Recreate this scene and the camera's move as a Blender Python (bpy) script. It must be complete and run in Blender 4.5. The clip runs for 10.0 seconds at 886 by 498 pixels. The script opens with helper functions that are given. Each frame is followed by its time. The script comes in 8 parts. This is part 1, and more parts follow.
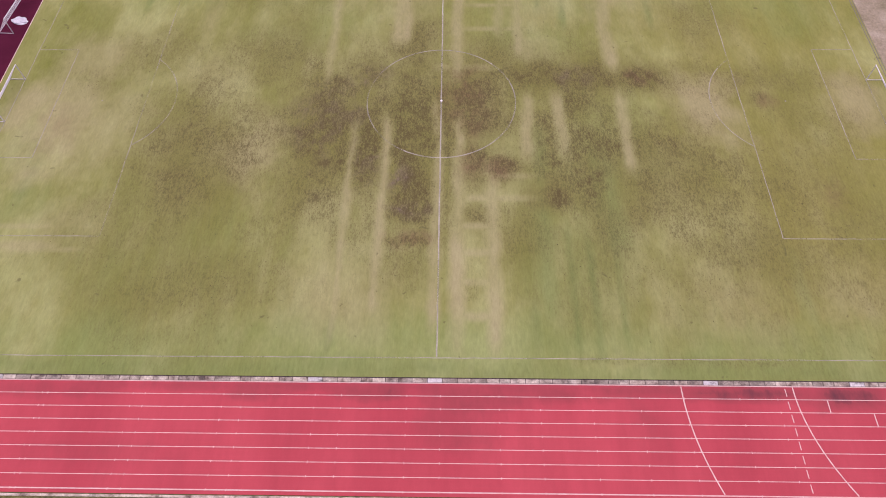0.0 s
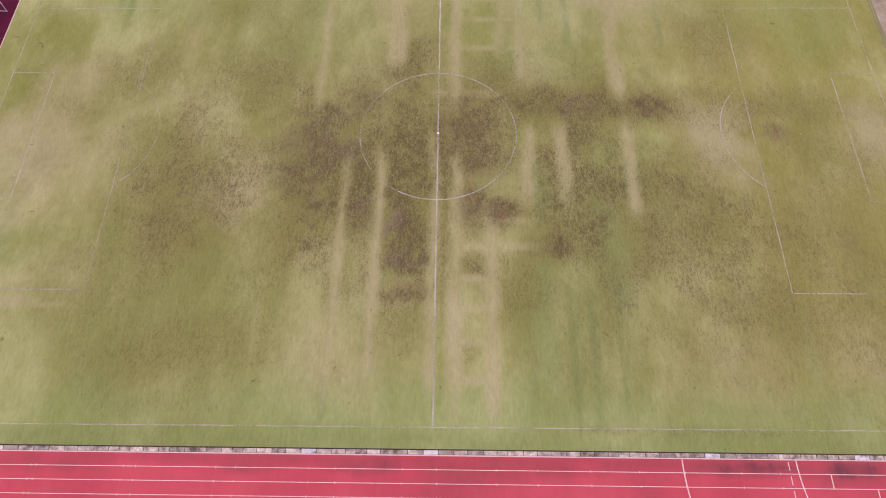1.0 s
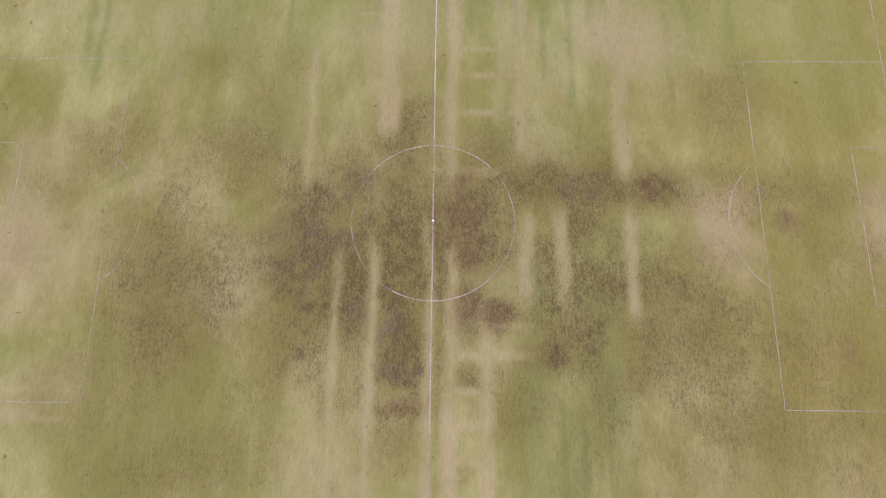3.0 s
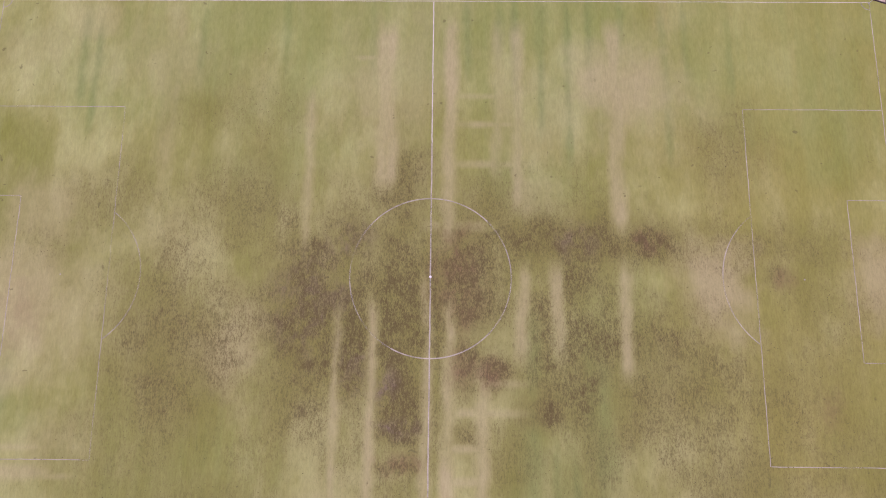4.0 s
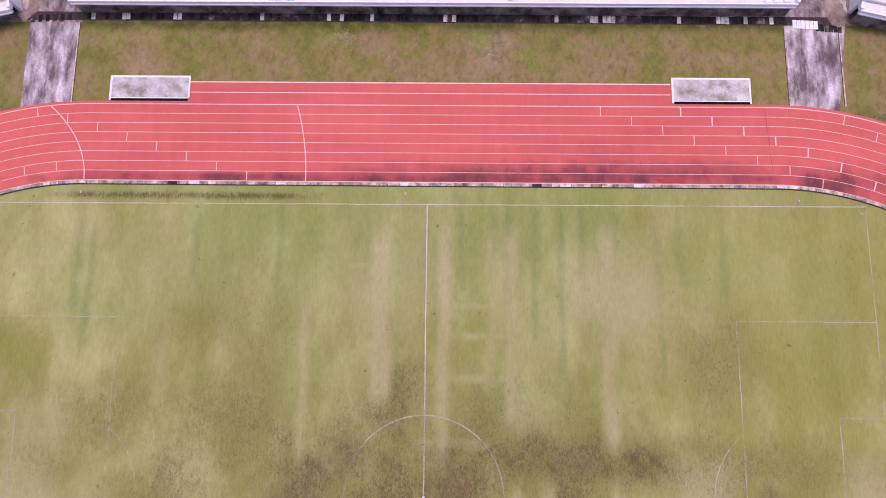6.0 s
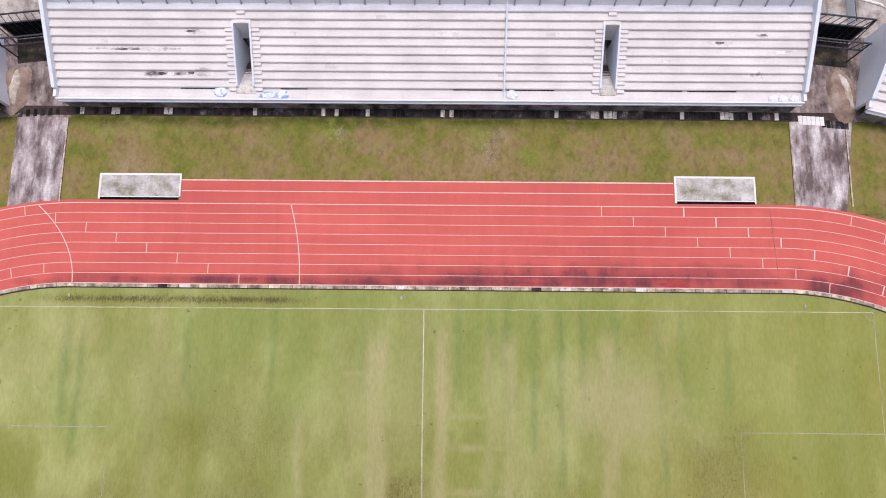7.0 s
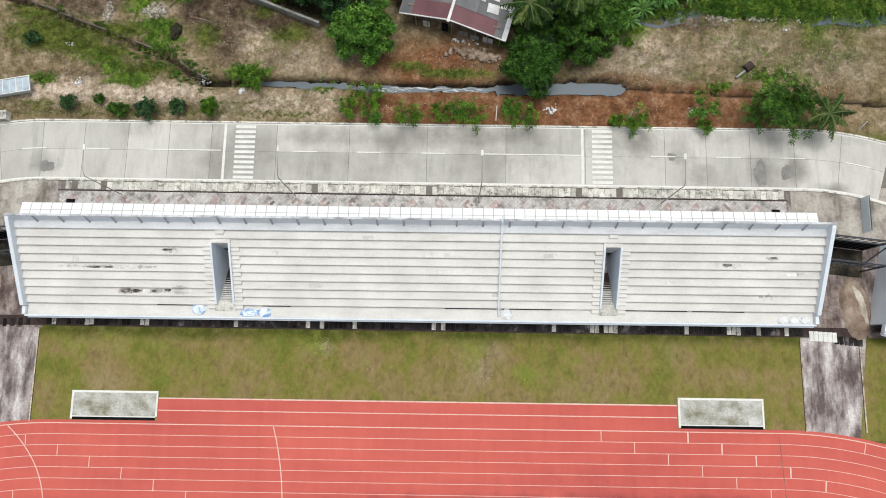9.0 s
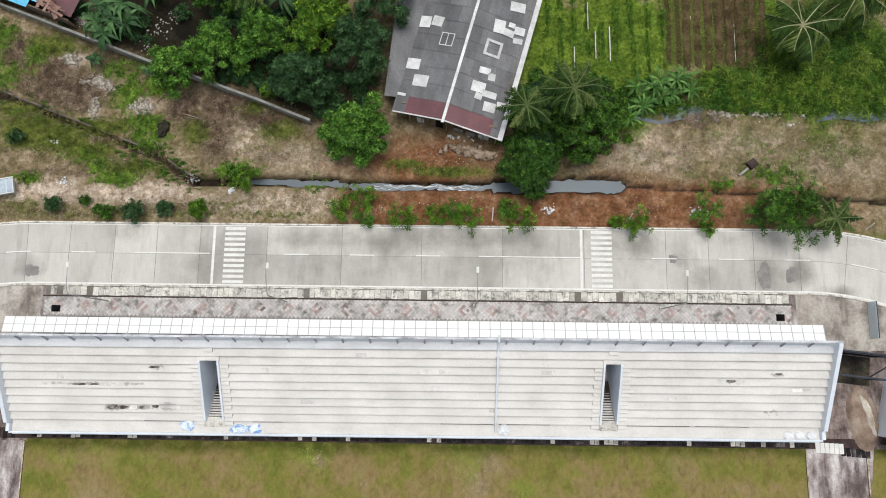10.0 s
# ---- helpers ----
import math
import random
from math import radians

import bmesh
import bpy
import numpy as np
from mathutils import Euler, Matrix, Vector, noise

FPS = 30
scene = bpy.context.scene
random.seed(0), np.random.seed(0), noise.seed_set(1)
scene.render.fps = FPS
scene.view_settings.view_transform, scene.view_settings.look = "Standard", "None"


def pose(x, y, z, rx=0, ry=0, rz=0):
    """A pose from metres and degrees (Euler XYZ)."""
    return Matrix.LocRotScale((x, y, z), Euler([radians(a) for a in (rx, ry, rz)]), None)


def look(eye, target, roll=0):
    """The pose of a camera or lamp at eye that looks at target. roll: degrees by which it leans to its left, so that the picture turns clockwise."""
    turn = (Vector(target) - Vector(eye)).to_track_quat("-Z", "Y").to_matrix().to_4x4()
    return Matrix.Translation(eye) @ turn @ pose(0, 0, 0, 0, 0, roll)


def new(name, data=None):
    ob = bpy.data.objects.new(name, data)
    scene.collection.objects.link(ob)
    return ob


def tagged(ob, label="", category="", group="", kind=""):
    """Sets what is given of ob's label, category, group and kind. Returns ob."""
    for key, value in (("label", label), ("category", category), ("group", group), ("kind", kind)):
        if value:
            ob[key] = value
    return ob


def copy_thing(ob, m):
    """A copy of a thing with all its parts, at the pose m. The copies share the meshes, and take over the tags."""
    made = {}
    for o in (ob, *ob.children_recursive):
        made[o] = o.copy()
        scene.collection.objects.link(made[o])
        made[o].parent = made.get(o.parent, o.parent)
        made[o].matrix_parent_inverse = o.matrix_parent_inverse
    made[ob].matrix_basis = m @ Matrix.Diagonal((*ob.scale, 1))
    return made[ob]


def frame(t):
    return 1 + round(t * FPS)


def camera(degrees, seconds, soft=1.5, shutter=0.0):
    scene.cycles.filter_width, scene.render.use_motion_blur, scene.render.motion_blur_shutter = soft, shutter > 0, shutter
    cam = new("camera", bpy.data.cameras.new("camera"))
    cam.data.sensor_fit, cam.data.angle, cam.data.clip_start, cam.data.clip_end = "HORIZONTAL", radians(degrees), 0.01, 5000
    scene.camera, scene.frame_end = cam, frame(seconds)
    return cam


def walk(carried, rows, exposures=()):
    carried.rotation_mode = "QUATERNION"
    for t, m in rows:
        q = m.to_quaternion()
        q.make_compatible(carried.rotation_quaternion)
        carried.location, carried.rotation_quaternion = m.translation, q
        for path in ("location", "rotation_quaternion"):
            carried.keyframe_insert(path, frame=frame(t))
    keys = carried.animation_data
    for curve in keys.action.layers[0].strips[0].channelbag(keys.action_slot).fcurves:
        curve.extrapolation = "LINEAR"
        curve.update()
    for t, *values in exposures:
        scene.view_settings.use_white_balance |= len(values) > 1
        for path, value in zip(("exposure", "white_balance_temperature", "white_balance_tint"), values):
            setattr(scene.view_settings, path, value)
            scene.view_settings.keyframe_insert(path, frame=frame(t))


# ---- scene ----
cam = camera(66.1, 10.0, soft=1.0)
PATH = [
    (0, (1.724, -61.229, 61.068), (1.691, -60.146, 59.387), -1.1),
    (0.5, (1.837, -55.362, 62.885), (1.803, -54.354, 61.158), -1.3),
    (1, (2.0, -49.306, 64.796), (1.967, -48.379, 63.024), -1.4),
    (1.5, (2.129, -43.115, 66.873), (2.096, -42.278, 65.056), -1.6),
    (2, (2.087, -36.795, 68.842), (2.057, -36.05, 66.986), -1.6),
    (2.5, (2.252, -30.203, 70.95), (2.221, -29.556, 69.058), -2.0),
    (4, (2.26, -11.604, 76.722), (2.238, -11.224, 74.759), -2.7),
    (4.5, (2.456, -5.183, 78.647), (2.433, -4.83, 76.678), -3.1),
    (5, (2.62, 1.502, 80.371), (2.596, 1.85, 78.402), -3.3),
    (5.5, (2.821, 8.367, 81.343), (2.795, 8.704, 79.372), -3.8),
    (7, (3.196, 27.982, 81.609), (3.17, 28.315, 79.637), -3.9),
    (7.5, (3.329, 34.355, 81.581), (3.303, 34.692, 79.61), -3.8),
    (8, (3.585, 41.155, 81.614), (3.558, 41.488, 79.642), -4.1),
    (8.5, (3.703, 48.36, 81.596), (3.679, 48.685, 79.623), -3.8),
    (9, (4.055, 55.232, 81.561), (4.026, 55.55, 79.586), -4.5),
    (9.5, (4.251, 62.285, 81.51), (4.223, 62.594, 79.535), -4.6),
    (10, (4.565, 68.508, 81.393), (4.534, 68.817, 79.418), -5.3),
]
EXPOSURES = [(0, -0.11, 6200, 46), (2.5, -0.1, 6120, 48), (4.0, -0.06, 6080, 54), (5.75, 0.0, 6000, 54), (6.8, 0.08, 6300, 25), (7.0, 0.08, 6330, 23), (8.5, 0.05, 6470, 6), (9.2, 0.01, 6520, 5), (10, -0.02, 6500, 7)]
walk(cam, [(t, look(eye, target, roll)) for t, eye, target, roll in PATH], EXPOSURES)

# ---- light: a bright overcast day ----
SUN_ELEV, SUN_TURN = 79.0, 15.0
world = bpy.data.worlds.new("overcast_sky")
scene.world = world
world.use_nodes = True
wn = world.node_tree.nodes
sky = wn.new("ShaderNodeTexSky")
sky.sky_type = "NISHITA"
sky.sun_disc = False
sky.sun_elevation, sky.sun_rotation = radians(SUN_ELEV), radians(SUN_TURN)
sky.air_density, sky.dust_density, sky.ozone_density = 1.0, 4.0, 1.0
soft_sky = wn.new("ShaderNodeHueSaturation")
soft_sky.inputs["Saturation"].default_value = 0.35
world.node_tree.links.new(sky.outputs[0], soft_sky.inputs["Color"])
world.node_tree.links.new(soft_sky.outputs[0], wn["Background"].inputs[0])
wn["Background"].inputs[1].default_value = 0.15
sun = new("sun", bpy.data.lights.new("sun", "SUN"))
sun.data.energy, sun.data.angle, sun.data.color = 1.25, radians(30), (1.0, 0.97, 0.93)
e, a = radians(SUN_ELEV), radians(SUN_TURN)
toward = Vector((math.sin(a) * math.cos(e), math.cos(a) * math.cos(e), math.sin(e)))
sun.matrix_world = look(toward * 100, (0, 0, 0))


# ---- materials ----
def graph(name):
    m = bpy.data.materials.new(name)
    m.use_nodes = True
    return m, m.node_tree.nodes, m.node_tree.links, m.node_tree.nodes["Principled BSDF"]


def noise_node(n, l, scale, detail=5.0, rough=0.6, stretch=(1, 1, 1), seed=0.0, curl=0.0):
    pos = n.new("ShaderNodeNewGeometry")
    mp = n.new("ShaderNodeMapping")
    mp.inputs["Scale"].default_value = stretch
    mp.inputs["Location"].default_value = (seed * 7.3, seed * 3.1, seed)
    tex = n.new("ShaderNodeTexNoise")
    tex.inputs["Scale"].default_value, tex.inputs["Detail"].default_value, tex.inputs["Roughness"].default_value = scale, detail, rough
    tex.inputs["Distortion"].default_value = curl
    l.new(pos.outputs["Position"], mp.inputs["Vector"])
    l.new(mp.outputs[0], tex.inputs["Vector"])
    return tex.outputs["Fac"]


def ramp_node(n, l, fac, tones):
    r = n.new("ShaderNodeValToRGB")
    els = r.color_ramp.elements
    while len(els) < len(tones):
        els.new(0.5)
    for el, (p, c) in zip(els, tones):
        el.position, el.color = p, (*c, 1)
    l.new(fac, r.inputs[0])
    return r.outputs[0]


def mix_node(n, l, fac, a, b, blend="MIX"):
    m = n.new("ShaderNodeMix")
    m.data_type, m.blend_type = "RGBA", blend
    for sock, v in ((m.inputs[0], fac), (m.inputs[6], a), (m.inputs[7], b)):
        if isinstance(v, (int, float)):
            sock.default_value = v
        elif isinstance(v, tuple):
            sock.default_value = (*v, 1)
        else:
            l.new(v, sock)
    return m.outputs[2]


def math_node(n, l, op, a, b=0.0, clamp=False):
    m = n.new("ShaderNodeMath")
    m.operation, m.use_clamp = op, clamp
    for sock, v in zip(m.inputs, (a, b)):
        if isinstance(v, (int, float)):
            sock.default_value = v
        else:
            l.new(v, sock)
    return m.outputs[0]


def attr_node(n, name):
    at = n.new("ShaderNodeAttribute")
    at.attribute_name = name
    return at.outputs["Fac"]


def grain(n, l, col, scale, low, high, stretch=(1, 1, 1), seed=0.0):
    """Multiplies a colour by a fine speckle between low and high."""
    f = noise_node(n, l, scale, 4, 0.7, stretch, seed)
    return mix_node(n, l, 1.0, col, ramp_node(n, l, f, [(0.3, (low,) * 3), (0.7, (high,) * 3)]), "MULTIPLY")


def bump_node(n, l, b, fac, strength, distance=0.05):
    bp = n.new("ShaderNodeBump")
    bp.inputs["Strength"].default_value, bp.inputs["Distance"].default_value = strength, distance
    l.new(fac, bp.inputs["Height"])
    l.new(bp.outputs[0], b.inputs["Normal"])


def surf(name, tones, scale=0.6, fine=6.0, low=0.85, high=1.12, rough=0.8, bump=0.25, spread=0.0, island=0.0, metal=0.0, stretch=(1, 1, 1), wear=None, streak=None, wear_soft=False, tread_shade=None, spec=0.5):
    """A worn surface: broad tones, fine speckle, relief, and a difference from piece to piece."""
    m, n, l, b = graph(name)
    col = ramp_node(n, l, noise_node(n, l, scale, 6, 0.6, stretch), tones)
    if streak:
        f = noise_node(n, l, streak[0], 5, 0.65, streak[1], 4.0)
        col = mix_node(n, l, math_node(n, l, "MULTIPLY", ramp_node(n, l, f, [(0.5, (0, 0, 0)), (0.68, (1, 1, 1))]), streak[3]), col, streak[2])
    col = grain(n, l, col, fine, low, high)
    for amount, src in ((spread, "ShaderNodeObjectInfo"), (island, "ShaderNodeNewGeometry")):
        if amount:
            info = n.new(src)
            out = info.outputs["Random"] if src == "ShaderNodeObjectInfo" else info.outputs["Random Per Island"]
            col = mix_node(n, l, 1.0, col, ramp_node(n, l, out, [(0, (1 - amount,) * 3), (1, (1 + amount * 0.6,) * 3)]), "MULTIPLY")
    if tread_shade:
        g = math_node(n, l, "MULTIPLY", attr_node(n, "tread_shade"), ramp_node(n, l, noise_node(n, l, 0.6, 5, 0.7), [(0.3, (0.25,) * 3), (0.62, (1,) * 3)]))
        col = mix_node(n, l, g, col, tread_shade)
    if wear:
        amp, lo, hi = (0.7, 0.12, 0.95) if wear_soft else (1.6, 0.45, 0.6)
        f = math_node(n, l, "ADD", attr_node(n, "wear"), math_node(n, l, "MULTIPLY", math_node(n, l, "SUBTRACT", noise_node(n, l, 0.7 if wear_soft else 2.2, 6, 0.7), 0.5), amp))
        col = mix_node(n, l, math_node(n, l, "MULTIPLY", ramp_node(n, l, f, [(lo, (0, 0, 0)), (hi, (1, 1, 1))]), math_node(n, l, "MULTIPLY", attr_node(n, "wear"), 4.0, True)), col, wear)
    l.new(col, b.inputs["Base Color"])
    b.inputs["Roughness"].default_value, b.inputs["Metallic"].default_value = rough, metal
    b.inputs["Specular IOR Level"].default_value = spec
    bump_node(n, l, b, noise_node(n, l, fine, 5, 0.7), bump)
    return m


def step_node(n, l, fac, lo, hi):
    return ramp_node(n, l, fac, [(lo, (0, 0, 0)), (hi, (1, 1, 1))])


def pitch_turf(name):
    """Worn football turf: soft blotches drawn out along the mowing, yellower where gold is high, and crumbs of burnt grass where the attribute dark is high."""
    m, n, l, b = graph(name)
    dark, dry, green = attr_node(n, "dark"), attr_node(n, "dry"), attr_node(n, "green")
    blot = math_node(n, l, "ADD", math_node(n, l, "MULTIPLY", noise_node(n, l, 0.075, 4, 0.55, (1, 0.6, 1), 2.0), 0.55), math_node(n, l, "MULTIPLY", noise_node(n, l, 0.24, 5, 0.6, (1, 0.45, 1), 3.0), 0.45))
    col = ramp_node(n, l, blot, [(0.37, (0.185, 0.206, 0.041)), (0.5, (0.247, 0.263, 0.074)), (0.63, (0.352, 0.373, 0.139))])
    col = mix_node(n, l, math_node(n, l, "MULTIPLY", attr_node(n, "gold"), 0.4), col, (0.285, 0.25, 0.052))
    mow = noise_node(n, l, 1.0, 4, 0.55, (1.1, 0.05, 1), 6.0)
    gr = math_node(n, l, "ADD", green, math_node(n, l, "MULTIPLY", math_node(n, l, "SUBTRACT", mow, 0.52), 0.7), True)
    col = mix_node(n, l, math_node(n, l, "MULTIPLY", gr, 0.7), col, (0.225, 0.3, 0.09))
    col = mix_node(n, l, math_node(n, l, "MULTIPLY", attr_node(n, "rows"), 0.55, True), col, (0.14, 0.2, 0.055))
    dr = math_node(n, l, "ADD", dry, math_node(n, l, "MULTIPLY", math_node(n, l, "SUBTRACT", noise_node(n, l, 0.5, 5, 0.6, (1, 0.35, 1), 4.0), 0.52), 0.55), True)
    col = mix_node(n, l, math_node(n, l, "MULTIPLY", dr, 0.75), col, (0.378, 0.345, 0.172))
    col = mix_node(n, l, math_node(n, l, "MULTIPLY", attr_node(n, "olive"), 0.72, True), col, (0.178, 0.173, 0.046))
    ragged = noise_node(n, l, 0.55, 6, 0.7, (1, 0.7, 1), 5.0, 0.4)
    soft = math_node(n, l, "MULTIPLY", dark, math_node(n, l, "ADD", ragged, 0.28), True)
    col = mix_node(n, l, math_node(n, l, "MULTIPLY", soft, 0.66), col, (0.162, 0.13, 0.05))
    col = mix_node(n, l, math_node(n, l, "MULTIPLY", attr_node(n, "rust"), math_node(n, l, "MULTIPLY", step_node(n, l, ragged, 0.36, 0.62), 0.72)), col, (0.182, 0.108, 0.062))
    col = mix_node(n, l, math_node(n, l, "MULTIPLY", attr_node(n, "bruise"), math_node(n, l, "MULTIPLY", step_node(n, l, ragged, 0.42, 0.62), 0.5)), col, (0.165, 0.105, 0.115))
    for scale, lo, hi, amount, seed in ((1.25, 0.6, 0.72, 0.45, 11.0), (2.8, 0.585, 0.67, 0.64, 12.0), (5.0, 0.58, 0.65, 0.74, 14.0)):
        crumb = math_node(n, l, "ADD", noise_node(n, l, scale, 4, 0.6, (1.5, 0.65, 1), seed, 0.4), math_node(n, l, "MULTIPLY", soft, 0.2))
        fac = math_node(n, l, "MULTIPLY", step_node(n, l, crumb, lo, hi), math_node(n, l, "ADD", math_node(n, l, "MULTIPLY", dark, 1.15), 0.07, True))
        col = mix_node(n, l, math_node(n, l, "MULTIPLY", fac, amount), col, (0.098, 0.08, 0.03))
    lone = math_node(n, l, "MULTIPLY", step_node(n, l, noise_node(n, l, 0.9, 3, 0.5, (1, 1, 1), 15.0, 0.5), 0.71, 0.75), 0.55)
    col = mix_node(n, l, lone, col, (0.11, 0.1, 0.04))
    blade = noise_node(n, l, 2.6, 6, 0.8, (1.5, 0.4, 1), 8.0)
    col = mix_node(n, l, 1.0, col, ramp_node(n, l, blade, [(0.25, (0.8,) * 3), (0.75, (1.17,) * 3)]), "MULTIPLY")
    l.new(col, b.inputs["Base Color"])
    b.inputs["Roughness"].default_value = 0.95
    b.inputs["Specular IOR Level"].default_value = 0.15
    bump_node(n, l, b, blade, 0.3, 0.05)
    return m


def worn_paint(name, tone, keep, seed):
    """Line paint that has gone from part of its length; keep is the share left."""
    m = surf(name, [(0.36, tone), (0.62, tuple(0.8 * c for c in tone))], scale=0.8, fine=5, low=0.82, high=1.12, bump=0.1)
    n, l = m.node_tree.nodes, m.node_tree.links
    f = math_node(n, l, "ADD", math_node(n, l, "MULTIPLY", noise_node(n, l, 0.16, 4, 0.6, (1, 1, 1), seed), 0.75), math_node(n, l, "MULTIPLY", noise_node(n, l, 2.4, 4, 0.7, (1, 1, 1), seed + 3), 0.25))
    fac = step_node(n, l, f, 0.52 - 0.35 * keep, 0.8 - 0.3 * keep)
    bare, mix = n.new("ShaderNodeBsdfTransparent"), n.new("ShaderNodeMixShader")
    l.new(math_node(n, l, "SUBTRACT", 1.0, math_node(n, l, "MULTIPLY", fac, 0.8 - 0.35 * (1 - keep)), True), mix.inputs[0])
    l.new(n["Principled BSDF"].outputs[0], mix.inputs[1])
    l.new(bare.outputs[0], mix.inputs[2])
    l.new(mix.outputs[0], n["Material Output"].inputs[0])
    return m


def leafy(name, a, b_, c, rough=0.55):
    """Leaves: each its own green between three tones."""
    m, n, l, b = graph(name)
    info = n.new("ShaderNodeNewGeometry")
    tone = math_node(n, l, "ADD", math_node(n, l, "MULTIPLY", info.outputs["Random Per Island"], 0.4), math_node(n, l, "MULTIPLY", attr_node(n, "tone"), 0.6))
    col = ramp_node(n, l, tone, [(0.0, a), (0.55, b_), (1.0, c)])
    col = grain(n, l, col, 1.3, 0.4, 1.6)
    l.new(col, b.inputs["Base Color"])
    b.inputs["Roughness"].default_value = rough
    b.inputs["Specular IOR Level"].default_value = 0.16
    return m


def track_rubber(name):
    """Red rubber, deeper towards the near straight, with mossy black stains run out across the lanes where the
    attribute wear is high.
    """
    m, n, l, b = graph(name)
    far_tone = ramp_node(n, l, noise_node(n, l, 0.1, 5, 0.6, (0.5, 1.5, 1)), [(0.35, (0.485, 0.092, 0.074)), (0.65, (0.57, 0.117, 0.09))])
    deep = ramp_node(n, l, noise_node(n, l, 0.1, 5, 0.6, (1.5, 0.6, 1)), [(0.35, (0.44, 0.05, 0.06)), (0.65, (0.51, 0.066, 0.075))])
    col = mix_node(n, l, attr_node(n, "deep"), far_tone, deep)
    col = mix_node(n, l, 1.0, col, ramp_node(n, l, noise_node(n, l, 0.5, 5, 0.65, (1.6, 0.22, 1), 5.0), [(0.3, (0.95, 0.92, 0.93)), (0.7, (1.05, 1.05, 1.05))]), "MULTIPLY")
    run = math_node(n, l, "ADD", attr_node(n, "wear"), math_node(n, l, "MULTIPLY", math_node(n, l, "SUBTRACT", noise_node(n, l, 0.5, 6, 0.66, (1.0, 0.4, 1), 7.0), 0.5), 1.1))
    have = math_node(n, l, "MULTIPLY", attr_node(n, "wear"), 4.0, True)
    col = mix_node(n, l, math_node(n, l, "MULTIPLY", math_node(n, l, "MULTIPLY", step_node(n, l, run, 0.02, 0.75), have), 0.8), col, (0.25, 0.042, 0.044))
    col = mix_node(n, l, math_node(n, l, "MULTIPLY", math_node(n, l, "MULTIPLY", step_node(n, l, run, 0.68, 1.25), have), 0.8), col, (0.085, 0.024, 0.03))
    col = grain(n, l, col, 12, 0.95, 1.05)
    l.new(col, b.inputs["Base Color"])
    b.inputs["Roughness"].default_value = 0.85
    bump_node(n, l, b, noise_node(n, l, 25, 4, 0.7), 0.15)
    return m


M_PITCH = pitch_turf("pitch_turf")
def lawn_turf(name):
    """Rough lawn: brown and olive mottling, green tufts, dark growth and painted shade by the drain."""
    m, n, l, b = graph(name)
    col = ramp_node(n, l, noise_node(n, l, 0.28, 7, 0.68, (1, 0.8, 1), 2.0), [(0.36, (0.138, 0.156, 0.028)), (0.47, (0.195, 0.178, 0.045)), (0.58, (0.24, 0.18, 0.078))])
    gr = math_node(n, l, "ADD", attr_node(n, "green"), math_node(n, l, "MULTIPLY", math_node(n, l, "SUBTRACT", noise_node(n, l, 0.45, 6, 0.65, (1, 1, 1), 6.0), 0.56), 2.2), True)
    col = mix_node(n, l, math_node(n, l, "MULTIPLY", gr, 0.75), col, (0.205, 0.25, 0.045))
    dr = math_node(n, l, "ADD", attr_node(n, "dry"), math_node(n, l, "MULTIPLY", math_node(n, l, "SUBTRACT", noise_node(n, l, 0.9, 6, 0.7, (1, 0.8, 1), 4.0), 0.58), 1.6), True)
    col = mix_node(n, l, math_node(n, l, "MULTIPLY", dr, 0.7), col, (0.3, 0.235, 0.135))
    col = mix_node(n, l, math_node(n, l, "MULTIPLY", attr_node(n, "drain_shade"), step_node(n, l, noise_node(n, l, 0.7, 6, 0.7, (1, 1, 1), 19.0), 0.25, 0.55)), col, (0.07, 0.085, 0.014))
    for scale, lo, hi, amount, seed in ((0.9, 0.5, 0.72, 0.5, 11.0), (2.6, 0.54, 0.74, 0.4, 12.0)):
        crumb = math_node(n, l, "ADD", noise_node(n, l, scale, 4, 0.65, (1, 0.7, 1), seed, 0.8), math_node(n, l, "MULTIPLY", attr_node(n, "dark"), 0.08))
        col = mix_node(n, l, math_node(n, l, "MULTIPLY", step_node(n, l, crumb, lo, hi), amount), col, (0.105, 0.082, 0.024))
    blade = noise_node(n, l, 2.4, 7, 0.8, (1, 0.6, 1), 8.0)
    col = mix_node(n, l, 1.0, col, ramp_node(n, l, blade, [(0.28, (0.78, 0.76, 0.76)), (0.72, (1.2, 1.2, 1.25))]), "MULTIPLY")
    l.new(col, b.inputs["Base Color"])
    b.inputs["Roughness"].default_value = 0.95
    b.inputs["Specular IOR Level"].default_value = 0.15
    bump_node(n, l, b, blade, 0.5, 0.06)
    return m


M_ROUGH = lawn_turf("rough_grass")
M_LINE = worn_paint("pitch_line_paint", (0.55, 0.53, 0.4), 0.75, 1.0)
M_FAINT = worn_paint("faint_line_paint", (0.5, 0.48, 0.36), 0.55, 5.0)
M_TRACK = track_rubber("red_track_rubber")
M_REPAIR = surf("fresh_red_rubber", [(0.35, (0.3, 0.03, 0.028)), (0.65, (0.38, 0.044, 0.036))], scale=0.8, fine=12, low=0.85, high=1.1)
M_LINE_NEW = worn_paint("fresh_line_paint", (0.68, 0.67, 0.55), 1.0, 9.0)
M_MAROON = surf("maroon_rubber", [(0.35, (0.075, 0.008, 0.022)), (0.65, (0.1, 0.012, 0.03))], scale=0.2, fine=25, low=0.85, high=1.1, rough=0.9, bump=0.1, spec=0.1)
M_EARTH = surf("dry_earth", [(0.32, (0.2, 0.17, 0.085)), (0.5, (0.3, 0.25, 0.15)), (0.68, (0.4, 0.34, 0.23))], scale=0.35, fine=3, low=0.75, high=1.2)
